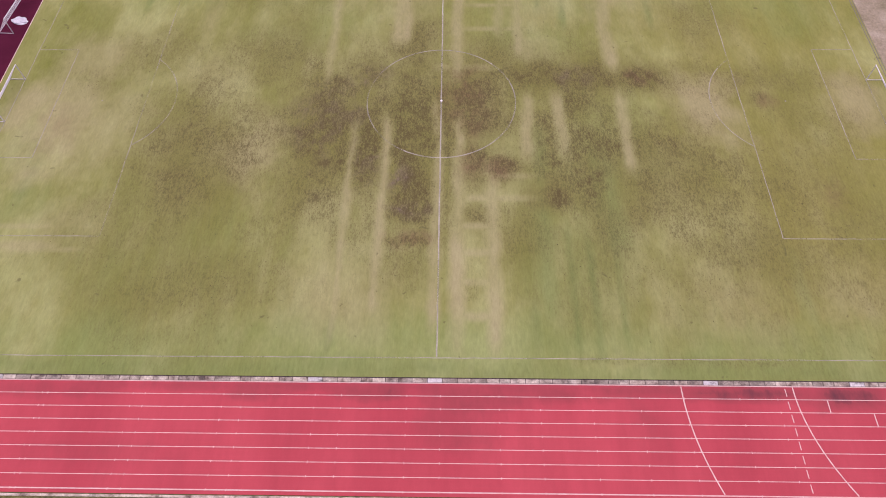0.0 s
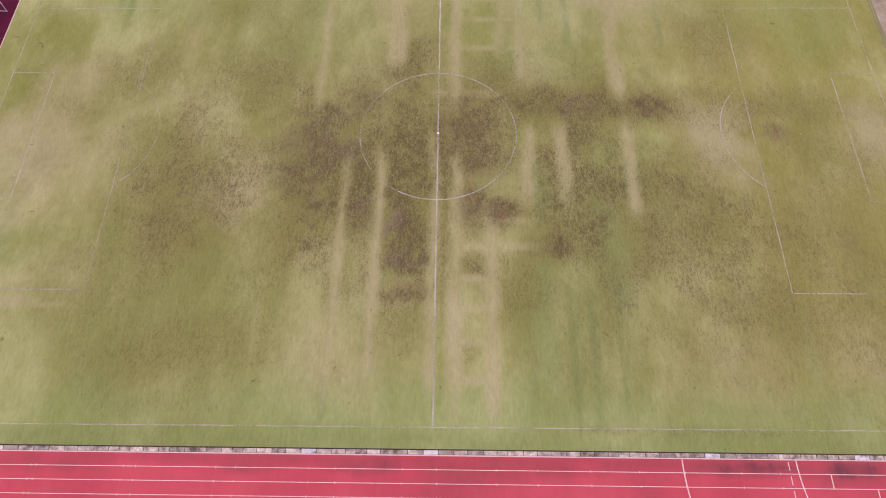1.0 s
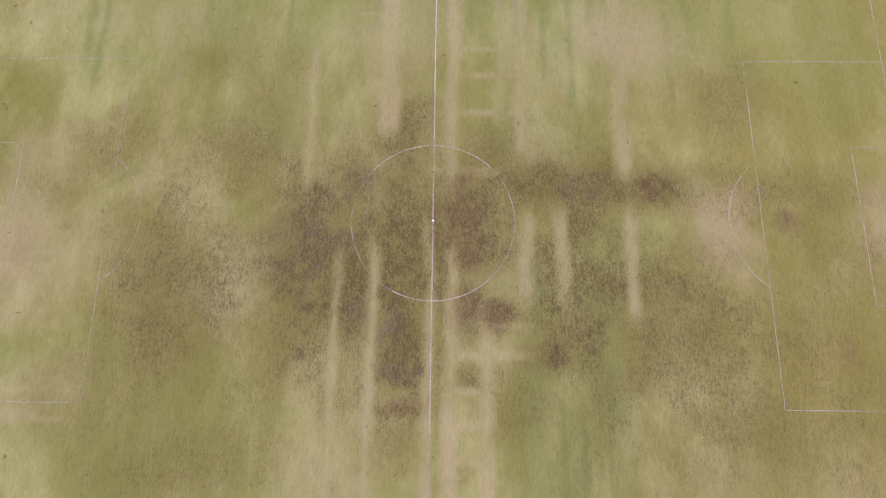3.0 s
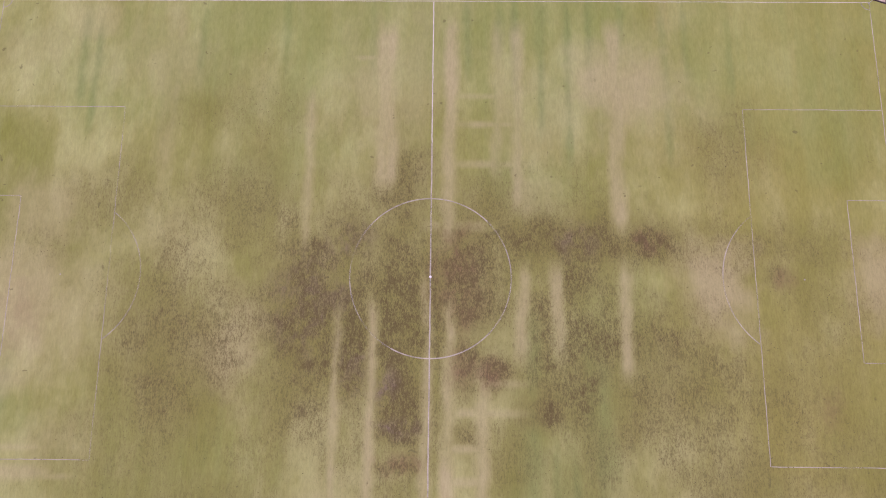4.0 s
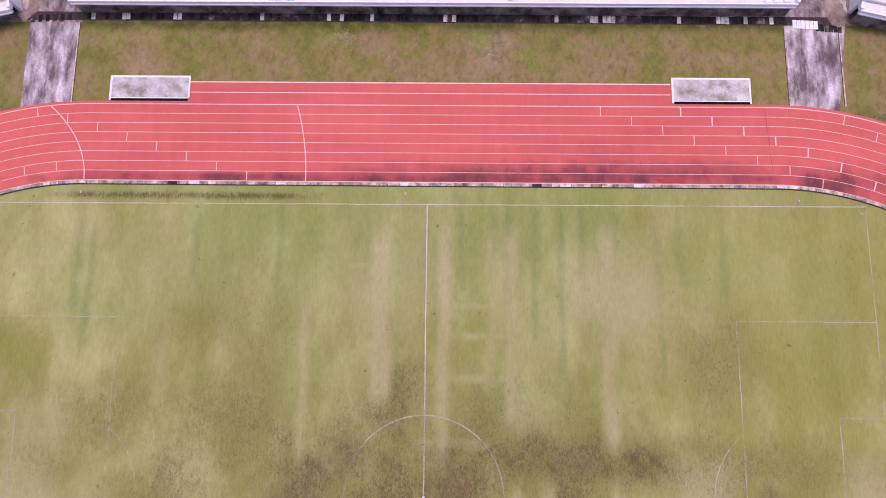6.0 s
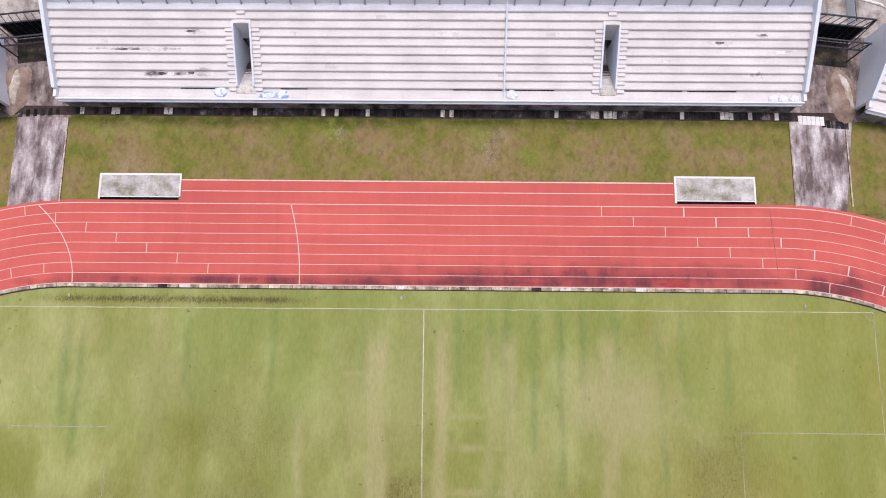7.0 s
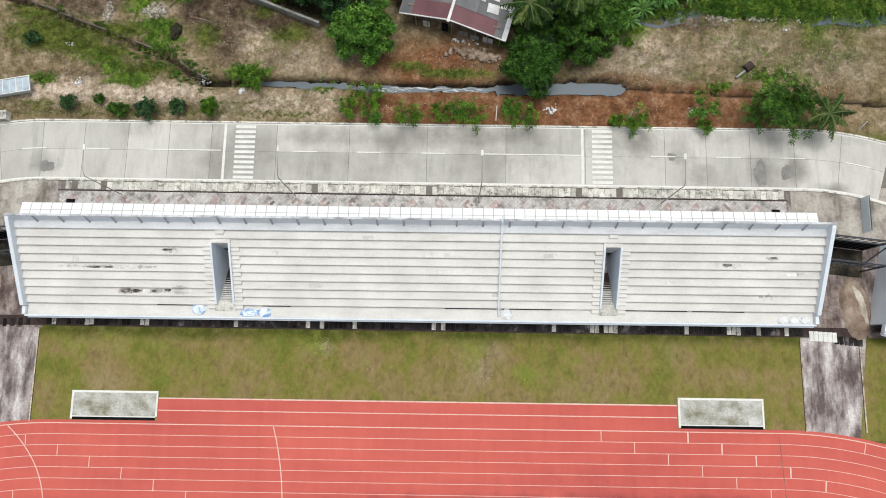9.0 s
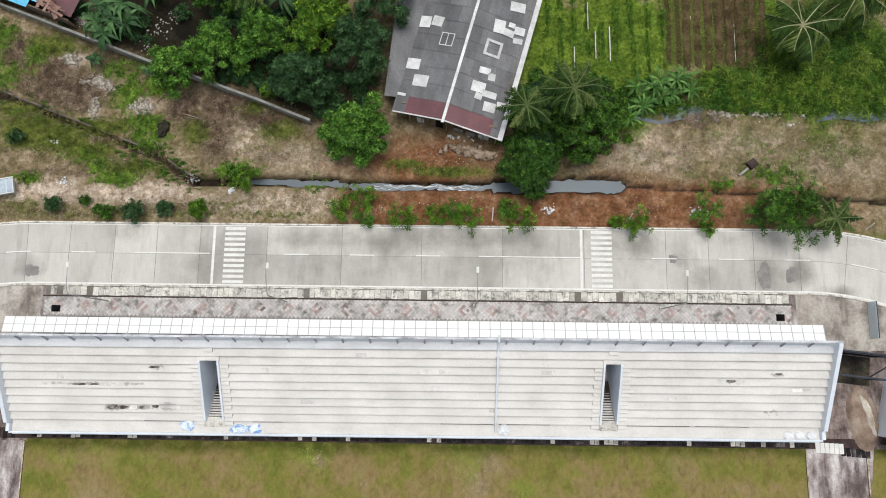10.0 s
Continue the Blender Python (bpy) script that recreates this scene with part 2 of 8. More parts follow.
M_STAIN = surf("damp_concrete", [(0.35, (0.2, 0.19, 0.18)), (0.65, (0.27, 0.26, 0.245))], scale=1.0, fine=5)
M_LANE = surf("track_line_paint", [(0.4, (0.74, 0.55, 0.48)), (0.7, (0.64, 0.38, 0.33))], scale=1.5, fine=12, low=0.9, high=1.05, bump=0.05)
M_WHITE = surf("white_paint", [(0.4, (0.8, 0.79, 0.76)), (0.7, (0.66, 0.65, 0.62))], scale=1.0, fine=10, low=0.88, high=1.06, bump=0.05)
M_KERB = surf("kerb_concrete", [(0.3, (0.13, 0.088, 0.06)), (0.46, (0.43, 0.36, 0.265)), (0.7, (0.7, 0.625, 0.48))], scale=1.1, fine=6, low=0.6, high=1.2, spread=0.4, streak=(0.9, (1, 1, 1), (0.06, 0.042, 0.032), 0.75))
M_MOSS = surf("black_moss", [(0.35, (0.03, 0.02, 0.019)), (0.65, (0.075, 0.052, 0.047))], scale=0.8, fine=6, spec=0.15)
# Stained covers whose tones also hold the shade at the stand's foot.
M_SLAB = surf("drain_cover_concrete", [(0.42, (0.014, 0.012, 0.013)), (0.58, (0.045, 0.04, 0.04)), (0.72, (0.3, 0.28, 0.275))], scale=0.5, fine=5, low=0.6, high=1.2, spread=0.5, spec=0.15)
M_COVER = surf("pale_cover_concrete", [(0.3, (0.36, 0.34, 0.3)), (0.42, (0.66, 0.63, 0.57)), (0.7, (0.78, 0.75, 0.69))], scale=0.5, fine=5, low=0.7, high=1.1, spread=0.22, streak=(1.6, (1, 1, 1), (0.09, 0.09, 0.07), 0.85))
M_DIRTY = surf("weathered_concrete", [(0.37, (0.12, 0.088, 0.083)), (0.47, (0.3, 0.25, 0.242)), (0.55, (0.43, 0.38, 0.37)), (0.65, (0.66, 0.62, 0.6))], scale=0.5, fine=4.0, low=0.7, high=1.15, stretch=(1.3, 0.5, 1), streak=(0.55, (1.7, 0.4, 1), (0.07, 0.048, 0.044), 0.9))
M_YARD = surf("stained_yard_concrete", [(0.34, (0.075, 0.055, 0.05)), (0.48, (0.215, 0.165, 0.15)), (0.64, (0.41, 0.345, 0.32))], scale=0.6, fine=3, low=0.65, high=1.18, stretch=(1.3, 0.6, 1), streak=(0.8, (1.5, 0.4, 1), (0.05, 0.036, 0.033), 0.6), spec=0.2)
M_BROKEN = surf("broken_plaster", [(0.36, (0.02, 0.017, 0.015)), (0.52, (0.12, 0.1, 0.09)), (0.68, (0.4, 0.36, 0.33))], scale=2.2, fine=6, low=0.7, high=1.2)
# Real stains, and the gangway's shade worked into the dark tones.
M_SKIRT = surf("stained_shaded_skirt", [(0.4, (0.07, 0.06, 0.062)), (0.62, (0.24, 0.22, 0.22))], scale=0.5, fine=5, low=0.75, high=1.1, streak=(0.35, (1.5, 1, 0.6), (0.014, 0.011, 0.012), 0.95), spec=0.15)
M_APRON = surf("stained_apron_concrete", [(0.34, (0.17, 0.145, 0.125)), (0.46, (0.37, 0.33, 0.29)), (0.62, (0.53, 0.49, 0.44))], scale=0.3, fine=3, low=0.75, high=1.12, stretch=(1.3, 0.6, 1), streak=(0.7, (1, 1, 1), (0.12, 0.1, 0.085), 0.6))
M_PAD = surf("mossy_concrete_pad", [(0.3, (0.16, 0.16, 0.08)), (0.42, (0.36, 0.35, 0.29)), (0.55, (0.5, 0.49, 0.46)), (0.7, (0.66, 0.65, 0.62))], scale=0.5, fine=5, low=0.72, high=1.15, streak=(0.8, (1, 1, 1), (0.17, 0.15, 0.08), 0.6))
M_DARK = surf("black_trough", [(0.4, (0.005, 0.005, 0.006)), (0.7, (0.015, 0.015, 0.016))], fine=8, rough=0.95, spec=0.05)
M_TIER = surf("worn_white_terrace", [(0.35, (0.62, 0.595, 0.568)), (0.65, (0.722, 0.7, 0.671))], scale=0.25, fine=5, low=0.92, high=1.05, bump=0.12, wear=(0.38, 0.36, 0.345), streak=(0.8, (0.3, 1.5, 1), (0.5, 0.48, 0.44), 0.35), tread_shade=(0.4, 0.38, 0.35))
M_TIER_BLUE = surf("bluish_terrace_paint", [(0.35, (0.57, 0.58, 0.6)), (0.65, (0.67, 0.68, 0.7))], scale=0.3, fine=5, low=0.9, high=1.05, streak=(0.8, (0.3, 1.5, 1), (0.45, 0.45, 0.46), 0.5))
M_BLUE = surf("pale_blue_paint", [(0.35, (0.65, 0.705, 0.78)), (0.7, (0.74, 0.785, 0.84))], scale=0.5, fine=6, low=0.93, high=1.05, bump=0.08)
M_MEND = surf("mortar_repair", [(0.35, (0.6, 0.585, 0.56)), (0.65, (0.78, 0.765, 0.74))], scale=1.5, fine=7, low=0.85, high=1.06, spread=0.2)
M_STAIR = surf("stair_concrete", [(0.35, (0.5, 0.49, 0.47)), (0.65, (0.72, 0.7, 0.67))], scale=1.2, fine=5, low=0.8, high=1.1)
M_COPING = surf("stained_coping", [(0.35, (0.47, 0.48, 0.52)), (0.6, (0.72, 0.73, 0.765))], scale=0.9, fine=5, low=0.75, high=1.08, streak=(1.0, (0.5, 1, 1), (0.2, 0.2, 0.215), 0.75))
M_RIB = surf("grey_rib_paint", [(0.4, (0.3, 0.31, 0.37)), (0.7, (0.38, 0.39, 0.45))], fine=6)
M_SHEET = surf("white_awning_sheet", [(0.35, (0.8, 0.8, 0.79)), (0.7, (0.86, 0.86, 0.85))], scale=0.5, fine=6, low=0.96, high=1.03, rough=0.45, bump=0.03, spread=0.06)
M_SEAM = surf("grey_metal_seam", [(0.4, (0.36, 0.36, 0.37)), (0.7, (0.46, 0.46, 0.47))], fine=8)
M_STEEL = surf("navy_steel", [(0.4, (0.012, 0.016, 0.028)), (0.7, (0.03, 0.036, 0.055))], fine=10, rough=0.5, bump=0.05)
M_GALV = surf("galvanised_steel", [(0.4, (0.28, 0.28, 0.28)), (0.7, (0.4, 0.4, 0.4))], fine=12, rough=0.45, metal=0.6, bump=0.05)
M_ROAD = surf("road_concrete", [(0.3, (0.4, 0.38, 0.35)), (0.5, (0.53, 0.508, 0.472)), (0.7, (0.61, 0.588, 0.552))], scale=0.16, fine=5, low=0.93, high=1.05, spread=0.2, stretch=(1.2, 0.6, 1), wear=(0.18, 0.168, 0.148), wear_soft=True, streak=(0.7, (1.5, 0.25, 1), (0.36, 0.34, 0.305), 0.5))
M_JOINT = surf("dark_joint", [(0.4, (0.15, 0.125, 0.11)), (0.7, (0.2, 0.19, 0.17))], fine=8)
M_PAVE = surf("grey_pavers", [(0.36, (0.44, 0.41, 0.4)), (0.5, (0.57, 0.535, 0.52)), (0.65, (0.66, 0.63, 0.62))], scale=0.5, fine=4, low=0.88, high=1.08, island=0.12, spread=0.12, streak=(0.9, (1, 1, 1), (0.09, 0.085, 0.06), 0.9))
M_PAVER_BED = surf("paver_joint_sand", [(0.35, (0.24, 0.22, 0.2)), (0.65, (0.33, 0.31, 0.29))], fine=8)
M_PAVE_RED = surf("red_pavers", [(0.36, (0.42, 0.31, 0.29)), (0.65, (0.57, 0.44, 0.415))], scale=0.5, fine=4, low=0.85, high=1.08, island=0.15, spread=0.12, streak=(0.5, (1, 1, 1), (0.11, 0.095, 0.08), 0.85))
M_TARP = surf("pale_blue_tarpaulin", [(0.42, (0.25, 0.42, 0.72)), (0.52, (0.72, 0.79, 0.87)), (0.66, (0.84, 0.86, 0.88))], scale=1.6, fine=6, rough=0.4, bump=0.4)
M_SAND = surf("wet_sand", [(0.32, (0.22, 0.165, 0.11)), (0.5, (0.42, 0.34, 0.26)), (0.66, (0.68, 0.62, 0.55))], scale=0.9, fine=5, low=0.75, high=1.15, bump=0.5)
M_GAPFLOOR = surf("dark_gap_floor", [(0.38, (0.012, 0.011, 0.01)), (0.52, (0.035, 0.03, 0.022)), (0.66, (0.09, 0.075, 0.05))], scale=0.5, fine=4, low=0.6, high=1.3, spec=0.2)
M_SAND_BROWN = surf("damp_brown_sand", [(0.32, (0.16, 0.108, 0.078)), (0.5, (0.28, 0.2, 0.15)), (0.66, (0.42, 0.335, 0.27))], scale=0.5, fine=5, low=0.8, high=1.15, bump=0.5)
M_HEAP = surf("pale_heap_sand", [(0.34, (0.3, 0.235, 0.17)), (0.5, (0.52, 0.45, 0.37)), (0.64, (0.74, 0.69, 0.62))], scale=0.55, fine=4, low=0.8, high=1.12, bump=0.5)
M_BARK = surf("bark", [(0.35, (0.1, 0.075, 0.05)), (0.7, (0.22, 0.17, 0.12))], scale=2.0, fine=9, bump=0.6)
M_STUMP = surf("dark_mossy_wood", [(0.35, (0.02, 0.02, 0.014)), (0.7, (0.06, 0.052, 0.034))], scale=2.0, fine=5, bump=0.6, spec=0.1)
M_BLOCK = surf("grey_block_wall", [(0.35, (0.19, 0.19, 0.175)), (0.7, (0.34, 0.335, 0.315))], scale=0.7, fine=6, low=0.7, high=1.15, spread=0.2)
M_WATER, wnod, wlnk, wb = graph("muddy_water")
wb.inputs["Base Color"].default_value = (0.11, 0.138, 0.165, 1)
wb.inputs["Roughness"].default_value = 0.35
wb.inputs["Specular IOR Level"].default_value = 0.3
bump_node(wnod, wlnk, wb, noise_node(wnod, wlnk, 1.5, 4), 0.15)
M_FOAM = surf("white_water", [(0.4, (0.2, 0.24, 0.28)), (0.6, (0.6, 0.64, 0.68))], scale=1.8, fine=5, rough=0.2, stretch=(0.6, 2, 1), bump=0.6)
M_ROOF = surf("grey_roof_sheet", [(0.35, (0.105, 0.105, 0.112)), (0.65, (0.18, 0.18, 0.188))], scale=0.5, fine=5, low=0.75, high=1.15, rough=0.6, spread=0.25, stretch=(1, 0.4, 1))
M_ROOF_RED = surf("maroon_roof_sheet", [(0.35, (0.12, 0.045, 0.055)), (0.65, (0.17, 0.06, 0.07))], scale=0.5, fine=6, rough=0.55, spread=0.15)
M_ROOF_PALE = surf("pale_roof_sheet", [(0.35, (0.5, 0.5, 0.5)), (0.65, (0.72, 0.72, 0.72))], scale=0.8, fine=6, rough=0.5, spread=0.2)
M_PLANK = surf("old_plank", [(0.35, (0.16, 0.11, 0.075)), (0.65, (0.32, 0.25, 0.19))], scale=1.2, fine=8, spread=0.35)
M_RUST = surf("rust_sheet", [(0.35, (0.15, 0.075, 0.055)), (0.65, (0.3, 0.185, 0.15))], scale=1.0, fine=6, spread=0.3)
M_CYAN = surf("sky_blue_sheet", [(0.4, (0.1, 0.45, 0.7)), (0.7, (0.16, 0.55, 0.8))], fine=6, spread=0.1)
M_ROCK = surf("pale_rubble", [(0.35, (0.3, 0.265, 0.215)), (0.65, (0.5, 0.455, 0.39))], scale=1.5, fine=6, island=0.4)
M_LITTER = surf("white_litter", [(0.4, (0.7, 0.72, 0.74)), (0.7, (0.85, 0.85, 0.85))], fine=6, island=0.2)
M_LID = surf("grey_blue_sheet", [(0.35, (0.36, 0.43, 0.5)), (0.65, (0.5, 0.57, 0.63))], scale=0.8, fine=5, low=0.8, high=1.1, rough=0.45)
M_TRUCK = surf("pale_blue_steel_paint", [(0.4, (0.58, 0.66, 0.72)), (0.7, (0.68, 0.75, 0.8))], fine=6, rough=0.4)
M_GLASS = surf("dark_glass", [(0.4, (0.02, 0.025, 0.03)), (0.7, (0.04, 0.045, 0.05))], rough=0.1, fine=4, bump=0.0)
L_MID = leafy("mid_green_leaves", (0.012, 0.038, 0.006), (0.05, 0.122, 0.016), (0.15, 0.285, 0.036))
L_DEEP = leafy("deep_green_leaves", (0.01, 0.03, 0.011), (0.036, 0.088, 0.03), (0.105, 0.2, 0.066))
L_LIME = leafy("yellow_green_leaves", (0.022, 0.065, 0.006), (0.08, 0.175, 0.016), (0.22, 0.345, 0.03))
L_BRUSH = leafy("dead_brush", (0.075, 0.045, 0.03), (0.19, 0.133, 0.092), (0.42, 0.33, 0.24), 0.9)
# Mid-green tones darkened for one tree: its own green with shade painted in.
L_DROOP_SHADED = leafy("shaded_drooping_leaves", (0.01, 0.03, 0.004), (0.033, 0.09, 0.012), (0.1, 0.21, 0.028))
L_PALM = leafy("palm_leaflets", (0.014, 0.036, 0.008), (0.05, 0.1, 0.02), (0.2, 0.23, 0.075))
L_BANANA = leafy("banana_leaves", (0.022, 0.065, 0.012), (0.06, 0.145, 0.026), (0.15, 0.27, 0.07))
L_WEED = leafy("weeds", (0.05, 0.1, 0.012), (0.1, 0.185, 0.02), (0.185, 0.29, 0.036))
L_BRIGHT = leafy("bright_green_leaves", (0.016, 0.052, 0.007), (0.072, 0.18, 0.022), (0.23, 0.41, 0.06))
L_GRASS = leafy("field_grass", (0.02, 0.06, 0.006), (0.05, 0.125, 0.01), (0.1, 0.21, 0.02))
L_STRAW = leafy("dry_grass_blades", (0.17, 0.12, 0.075), (0.33, 0.255, 0.17), (0.55, 0.46, 0.34), 0.9)
L_OLIVE = leafy("olive_grass", (0.05, 0.075, 0.012), (0.13, 0.16, 0.03), (0.25, 0.265, 0.07), 0.9)
L_REED = leafy("reed_blades", (0.014, 0.045, 0.005), (0.06, 0.13, 0.012), (0.19, 0.25, 0.036))
L_LAWN = leafy("lawn_tufts", (0.12, 0.15, 0.025), (0.22, 0.27, 0.045), (0.36, 0.4, 0.1), 0.9)
L_RIB = surf("green_frond_rib", [(0.4, (0.07, 0.1, 0.025)), (0.7, (0.13, 0.16, 0.05))], fine=8)
L_RIB_PALE = surf("pale_frond_rib", [(0.4, (0.22, 0.22, 0.1)), (0.7, (0.4, 0.38, 0.22))], fine=8)
M_SOIL = surf("tilled_soil", [(0.32, (0.042, 0.03, 0.013)), (0.5, (0.08, 0.058, 0.027)), (0.7, (0.135, 0.1, 0.05))], scale=0.8, fine=4, low=0.65, high=1.25, bump=0.6, spec=0.1)
L_TUFT = leafy("olive_tufts", (0.1, 0.085, 0.04), (0.14, 0.125, 0.045), (0.2, 0.18, 0.07), 0.9)


# ---- mesh helpers ----
def box(bm, x0, x1, y0, y1, z0, z1, bevel=0.0):
    r = bmesh.ops.create_cube(bm, size=1.0)
    bmesh.ops.transform(bm, verts=r["verts"], matrix=Matrix.Translation(((x0 + x1) / 2, (y0 + y1) / 2, (z0 + z1) / 2)) @ Matrix.Diagonal((x1 - x0, y1 - y0, z1 - z0, 1)))
    if bevel:
        edges = list({ed for v in r["verts"] for ed in v.link_edges})
        bmesh.ops.bevel(bm, geom=edges, offset=bevel, segments=1, affect="EDGES")
    return bm


def tube(bm, p, q, r0, r1=None, seg=8):
    """A tapered bar from p to q."""
    p, q = Vector(p), Vector(q)
    d = q - p
    r = bmesh.ops.create_cone(bm, cap_ends=True, segments=seg, radius1=r0, radius2=r0 if r1 is None else r1, depth=d.length)
    bmesh.ops.transform(bm, verts=r["verts"], matrix=Matrix.Translation((p + q) / 2) @ d.to_track_quat("Z", "Y").to_matrix().to_4x4())
    return bm


def finish(name, me, material):
    me.materials.append(material)
    return new(name, me)


def part(name, bm, material, parent=None, label="", at=None):
    """Links a bmesh as one mesh object, under a thing or a part."""
    me = bpy.data.meshes.new(name)
    bm.normal_update()
    bm.to_mesh(me)
    bm.free()
    ob = finish(name, me, material)
    if at is not None:
        ob.matrix_basis = at
    if parent is not None:
        ob.parent = parent
    if label:
        ob["label"] = label
    return ob


def rawmesh(name, verts, faces):
    """A mesh from arrays of corners and of quads or triangles."""
    me = bpy.data.meshes.new(name)
    verts, faces = np.asarray(verts, np.float32), np.asarray(faces, np.int32)
    k = faces.shape[1]
    me.vertices.add(len(verts))
    me.vertices.foreach_set("co", verts.ravel())
    me.loops.add(faces.size)
    me.loops.foreach_set("vertex_index", faces.ravel())
    me.polygons.add(len(faces))
    me.polygons.foreach_set("loop_start", np.arange(len(faces), dtype=np.int32) * k)
    me.update(calc_edges=True)
    return me


def piece(name, me, parent, m):
    """One more object on a shared mesh."""
    ob = new(name, me)
    ob.parent = parent
    ob.matrix_basis = m
    return ob


def boxmesh(name, sx, sy, sz, material, bevel=0.0):
    """A shared block, centred in plan, that stands on z = 0."""
    bm = box(bmesh.new(), -sx / 2, sx / 2, -sy / 2, sy / 2, 0, sz, bevel)
    me = bpy.data.meshes.new(name)
    bm.to_mesh(me)
    bm.free()
    me.materials.append(material)
    return me


def base(name, x, y, z=0.0, turn=0.0):
    ob = new(name)
    ob.empty_display_size = 0.3
    ob.matrix_basis = pose(x, y, z, 0, 0, turn)
    return ob


def hash2(ix, iy, seed):
    h = np.sin(ix * 127.1 + iy * 311.7 + seed * 74.7) * 43758.5453
    return h - np.floor(h)


def vnoise(x, y, seed=0.0):
    ix, iy = np.floor(x), np.floor(y)
    fx, fy = x - ix, y - iy
    fx, fy = fx * fx * (3 - 2 * fx), fy * fy * (3 - 2 * fy)
    a, b = hash2(ix, iy, seed), hash2(ix + 1, iy, seed)
    c, d = hash2(ix, iy + 1, seed), hash2(ix + 1, iy + 1, seed)
    return a + (b - a) * fx + (c - a) * fy + (a - b - c + d) * fx * fy


def fbm(x, y, seed=0.0, octaves=4):
    s, amp, tot = 0.0, 0.5, 0.0
    for o in range(octaves):
        s = s + amp * vnoise(x * 2**o, y * 2**o, seed + o * 5.1)
        tot += amp
        amp *= 0.55
    return s / tot


def blobs(x, y, rows, rag=0.9, size=0.35, seed=1.0):
    """Soft ragged patches: rows of centre x, y, half-widths, strength."""
    out = np.zeros_like(x)
    n = (fbm(x * size, y * size, seed) - 0.5) * 2 * rag
    for cx, cy, rx, ry, s in rows:
        d = np.sqrt(((x - cx) / rx) ** 2 + ((y - cy) / ry) ** 2) + n
        out = np.maximum(out, s * np.clip((1.5 - d) / 1.15, 0, 1))
    return out


def streaks(x, y, rows, soft=0.6, seed=2.0):
    """Long strips with ragged ends: rows of x0, x1, y0, y1, strength."""
    out = np.zeros_like(x)
    wob = (fbm(x * 0.3, y * 0.15, seed) - 0.5) * 0.9 + (fbm(x * 1.5, y * 0.8, seed + 9) - 0.5) * 0.5
    fade = 0.3 + 1.15 * fbm(x * 0.5, y * 0.16, seed + 3)
    for x0, x1, y0, y1, s in rows:
        sx, sy = soft + 0.25 * (x1 - x0), min(3.0, 0.2 + 0.35 * (y1 - y0))
        w = np.clip((x + wob - x0) / sx + 0.5, 0, 1) * np.clip((x1 - x - wob) / sx + 0.5, 0, 1)
        w = w * np.clip((y - y0) / sy + 0.5, 0, 1) * np.clip((y1 - y) / sy + 0.5, 0, 1)
        out = np.maximum(out, s * w * np.clip(fade, 0, 1))
    return out


def give(me, **layers):
    for name, values in layers.items():
        me.attributes.new(name, "FLOAT", "POINT").data.foreach_set("value", np.asarray(values, np.float32).ravel())


def sheet(xs, ys, z=0.0, keep=None):
    """A grid of quads over xs and ys; keep(x, y) of a cell's centre says whether it stays."""
    gx, gy = np.meshgrid(xs, ys, indexing="ij")
    nx, ny = len(xs), len(ys)
    idx = np.arange(nx * ny).reshape(nx, ny)
    f = np.stack([idx[:-1, :-1], idx[1:, :-1], idx[1:, 1:], idx[:-1, 1:]], -1).reshape(-1, 4)
    if keep is not None:
        cx = (gx[:-1, :-1] + gx[1:, 1:]) / 2
        cy = (gy[:-1, :-1] + gy[1:, 1:]) / 2
        f = f[keep(cx, cy).ravel()]
    zz = z if isinstance(z, np.ndarray) else np.full_like(gx, z)
    return np.stack([gx, gy, zz], -1).reshape(-1, 3), f, gx, gy


def ribbon(name, pts, width, z, material, parent=None, label=""):
    """A strip of that width along points in plan."""
    p = np.array(pts, float)
    t = np.gradient(p, axis=0)
    t /= np.linalg.norm(t, axis=1, keepdims=True)
    nrm = np.stack([-t[:, 1], t[:, 0]], -1) * width / 2
    n = len(p)
    v = np.concatenate([np.c_[p + nrm, np.full(n, z)], np.c_[p - nrm, np.full(n, z)]])
    i = np.arange(n - 1)
    f = np.stack([i + n, i + n + 1, i + 1, i], -1)
    ob = finish(name, rawmesh(name, v, f), material)
    if parent is not None:
        ob.parent = parent
    if label:
        ob["label"] = label
    return ob

# ---- the setting: ground, pitch, track, road ----
CX, R_IN, LANE, YC = 42.5, 37.1, 1.246, 0.1     # bend centre, inner line, lane width
DRAIN = [(-75, 109.22), (-53, 100.72), (-38.7, 95.12), (-32.8, 92.82), (-27.8, 89.52)]
DITCH = [(-27.8, 89.52), (-20.7, 89.72), (-12, 89.62), (-6.7, 89.12), (8.6, 89.12), (19.7, 89.42), (25.5, 89.32), (32, 88.82), (45.7, 88.12), (57, 87.32), (75, 85.72)]
WALL_LINE = [(-64.0, 116.6), (-53.4, 112.3), (-42.1, 107.9), (-34.1, 104.8), (-26.9, 102.3), (-20.2, 99.8), (-13.2, 97.0)]
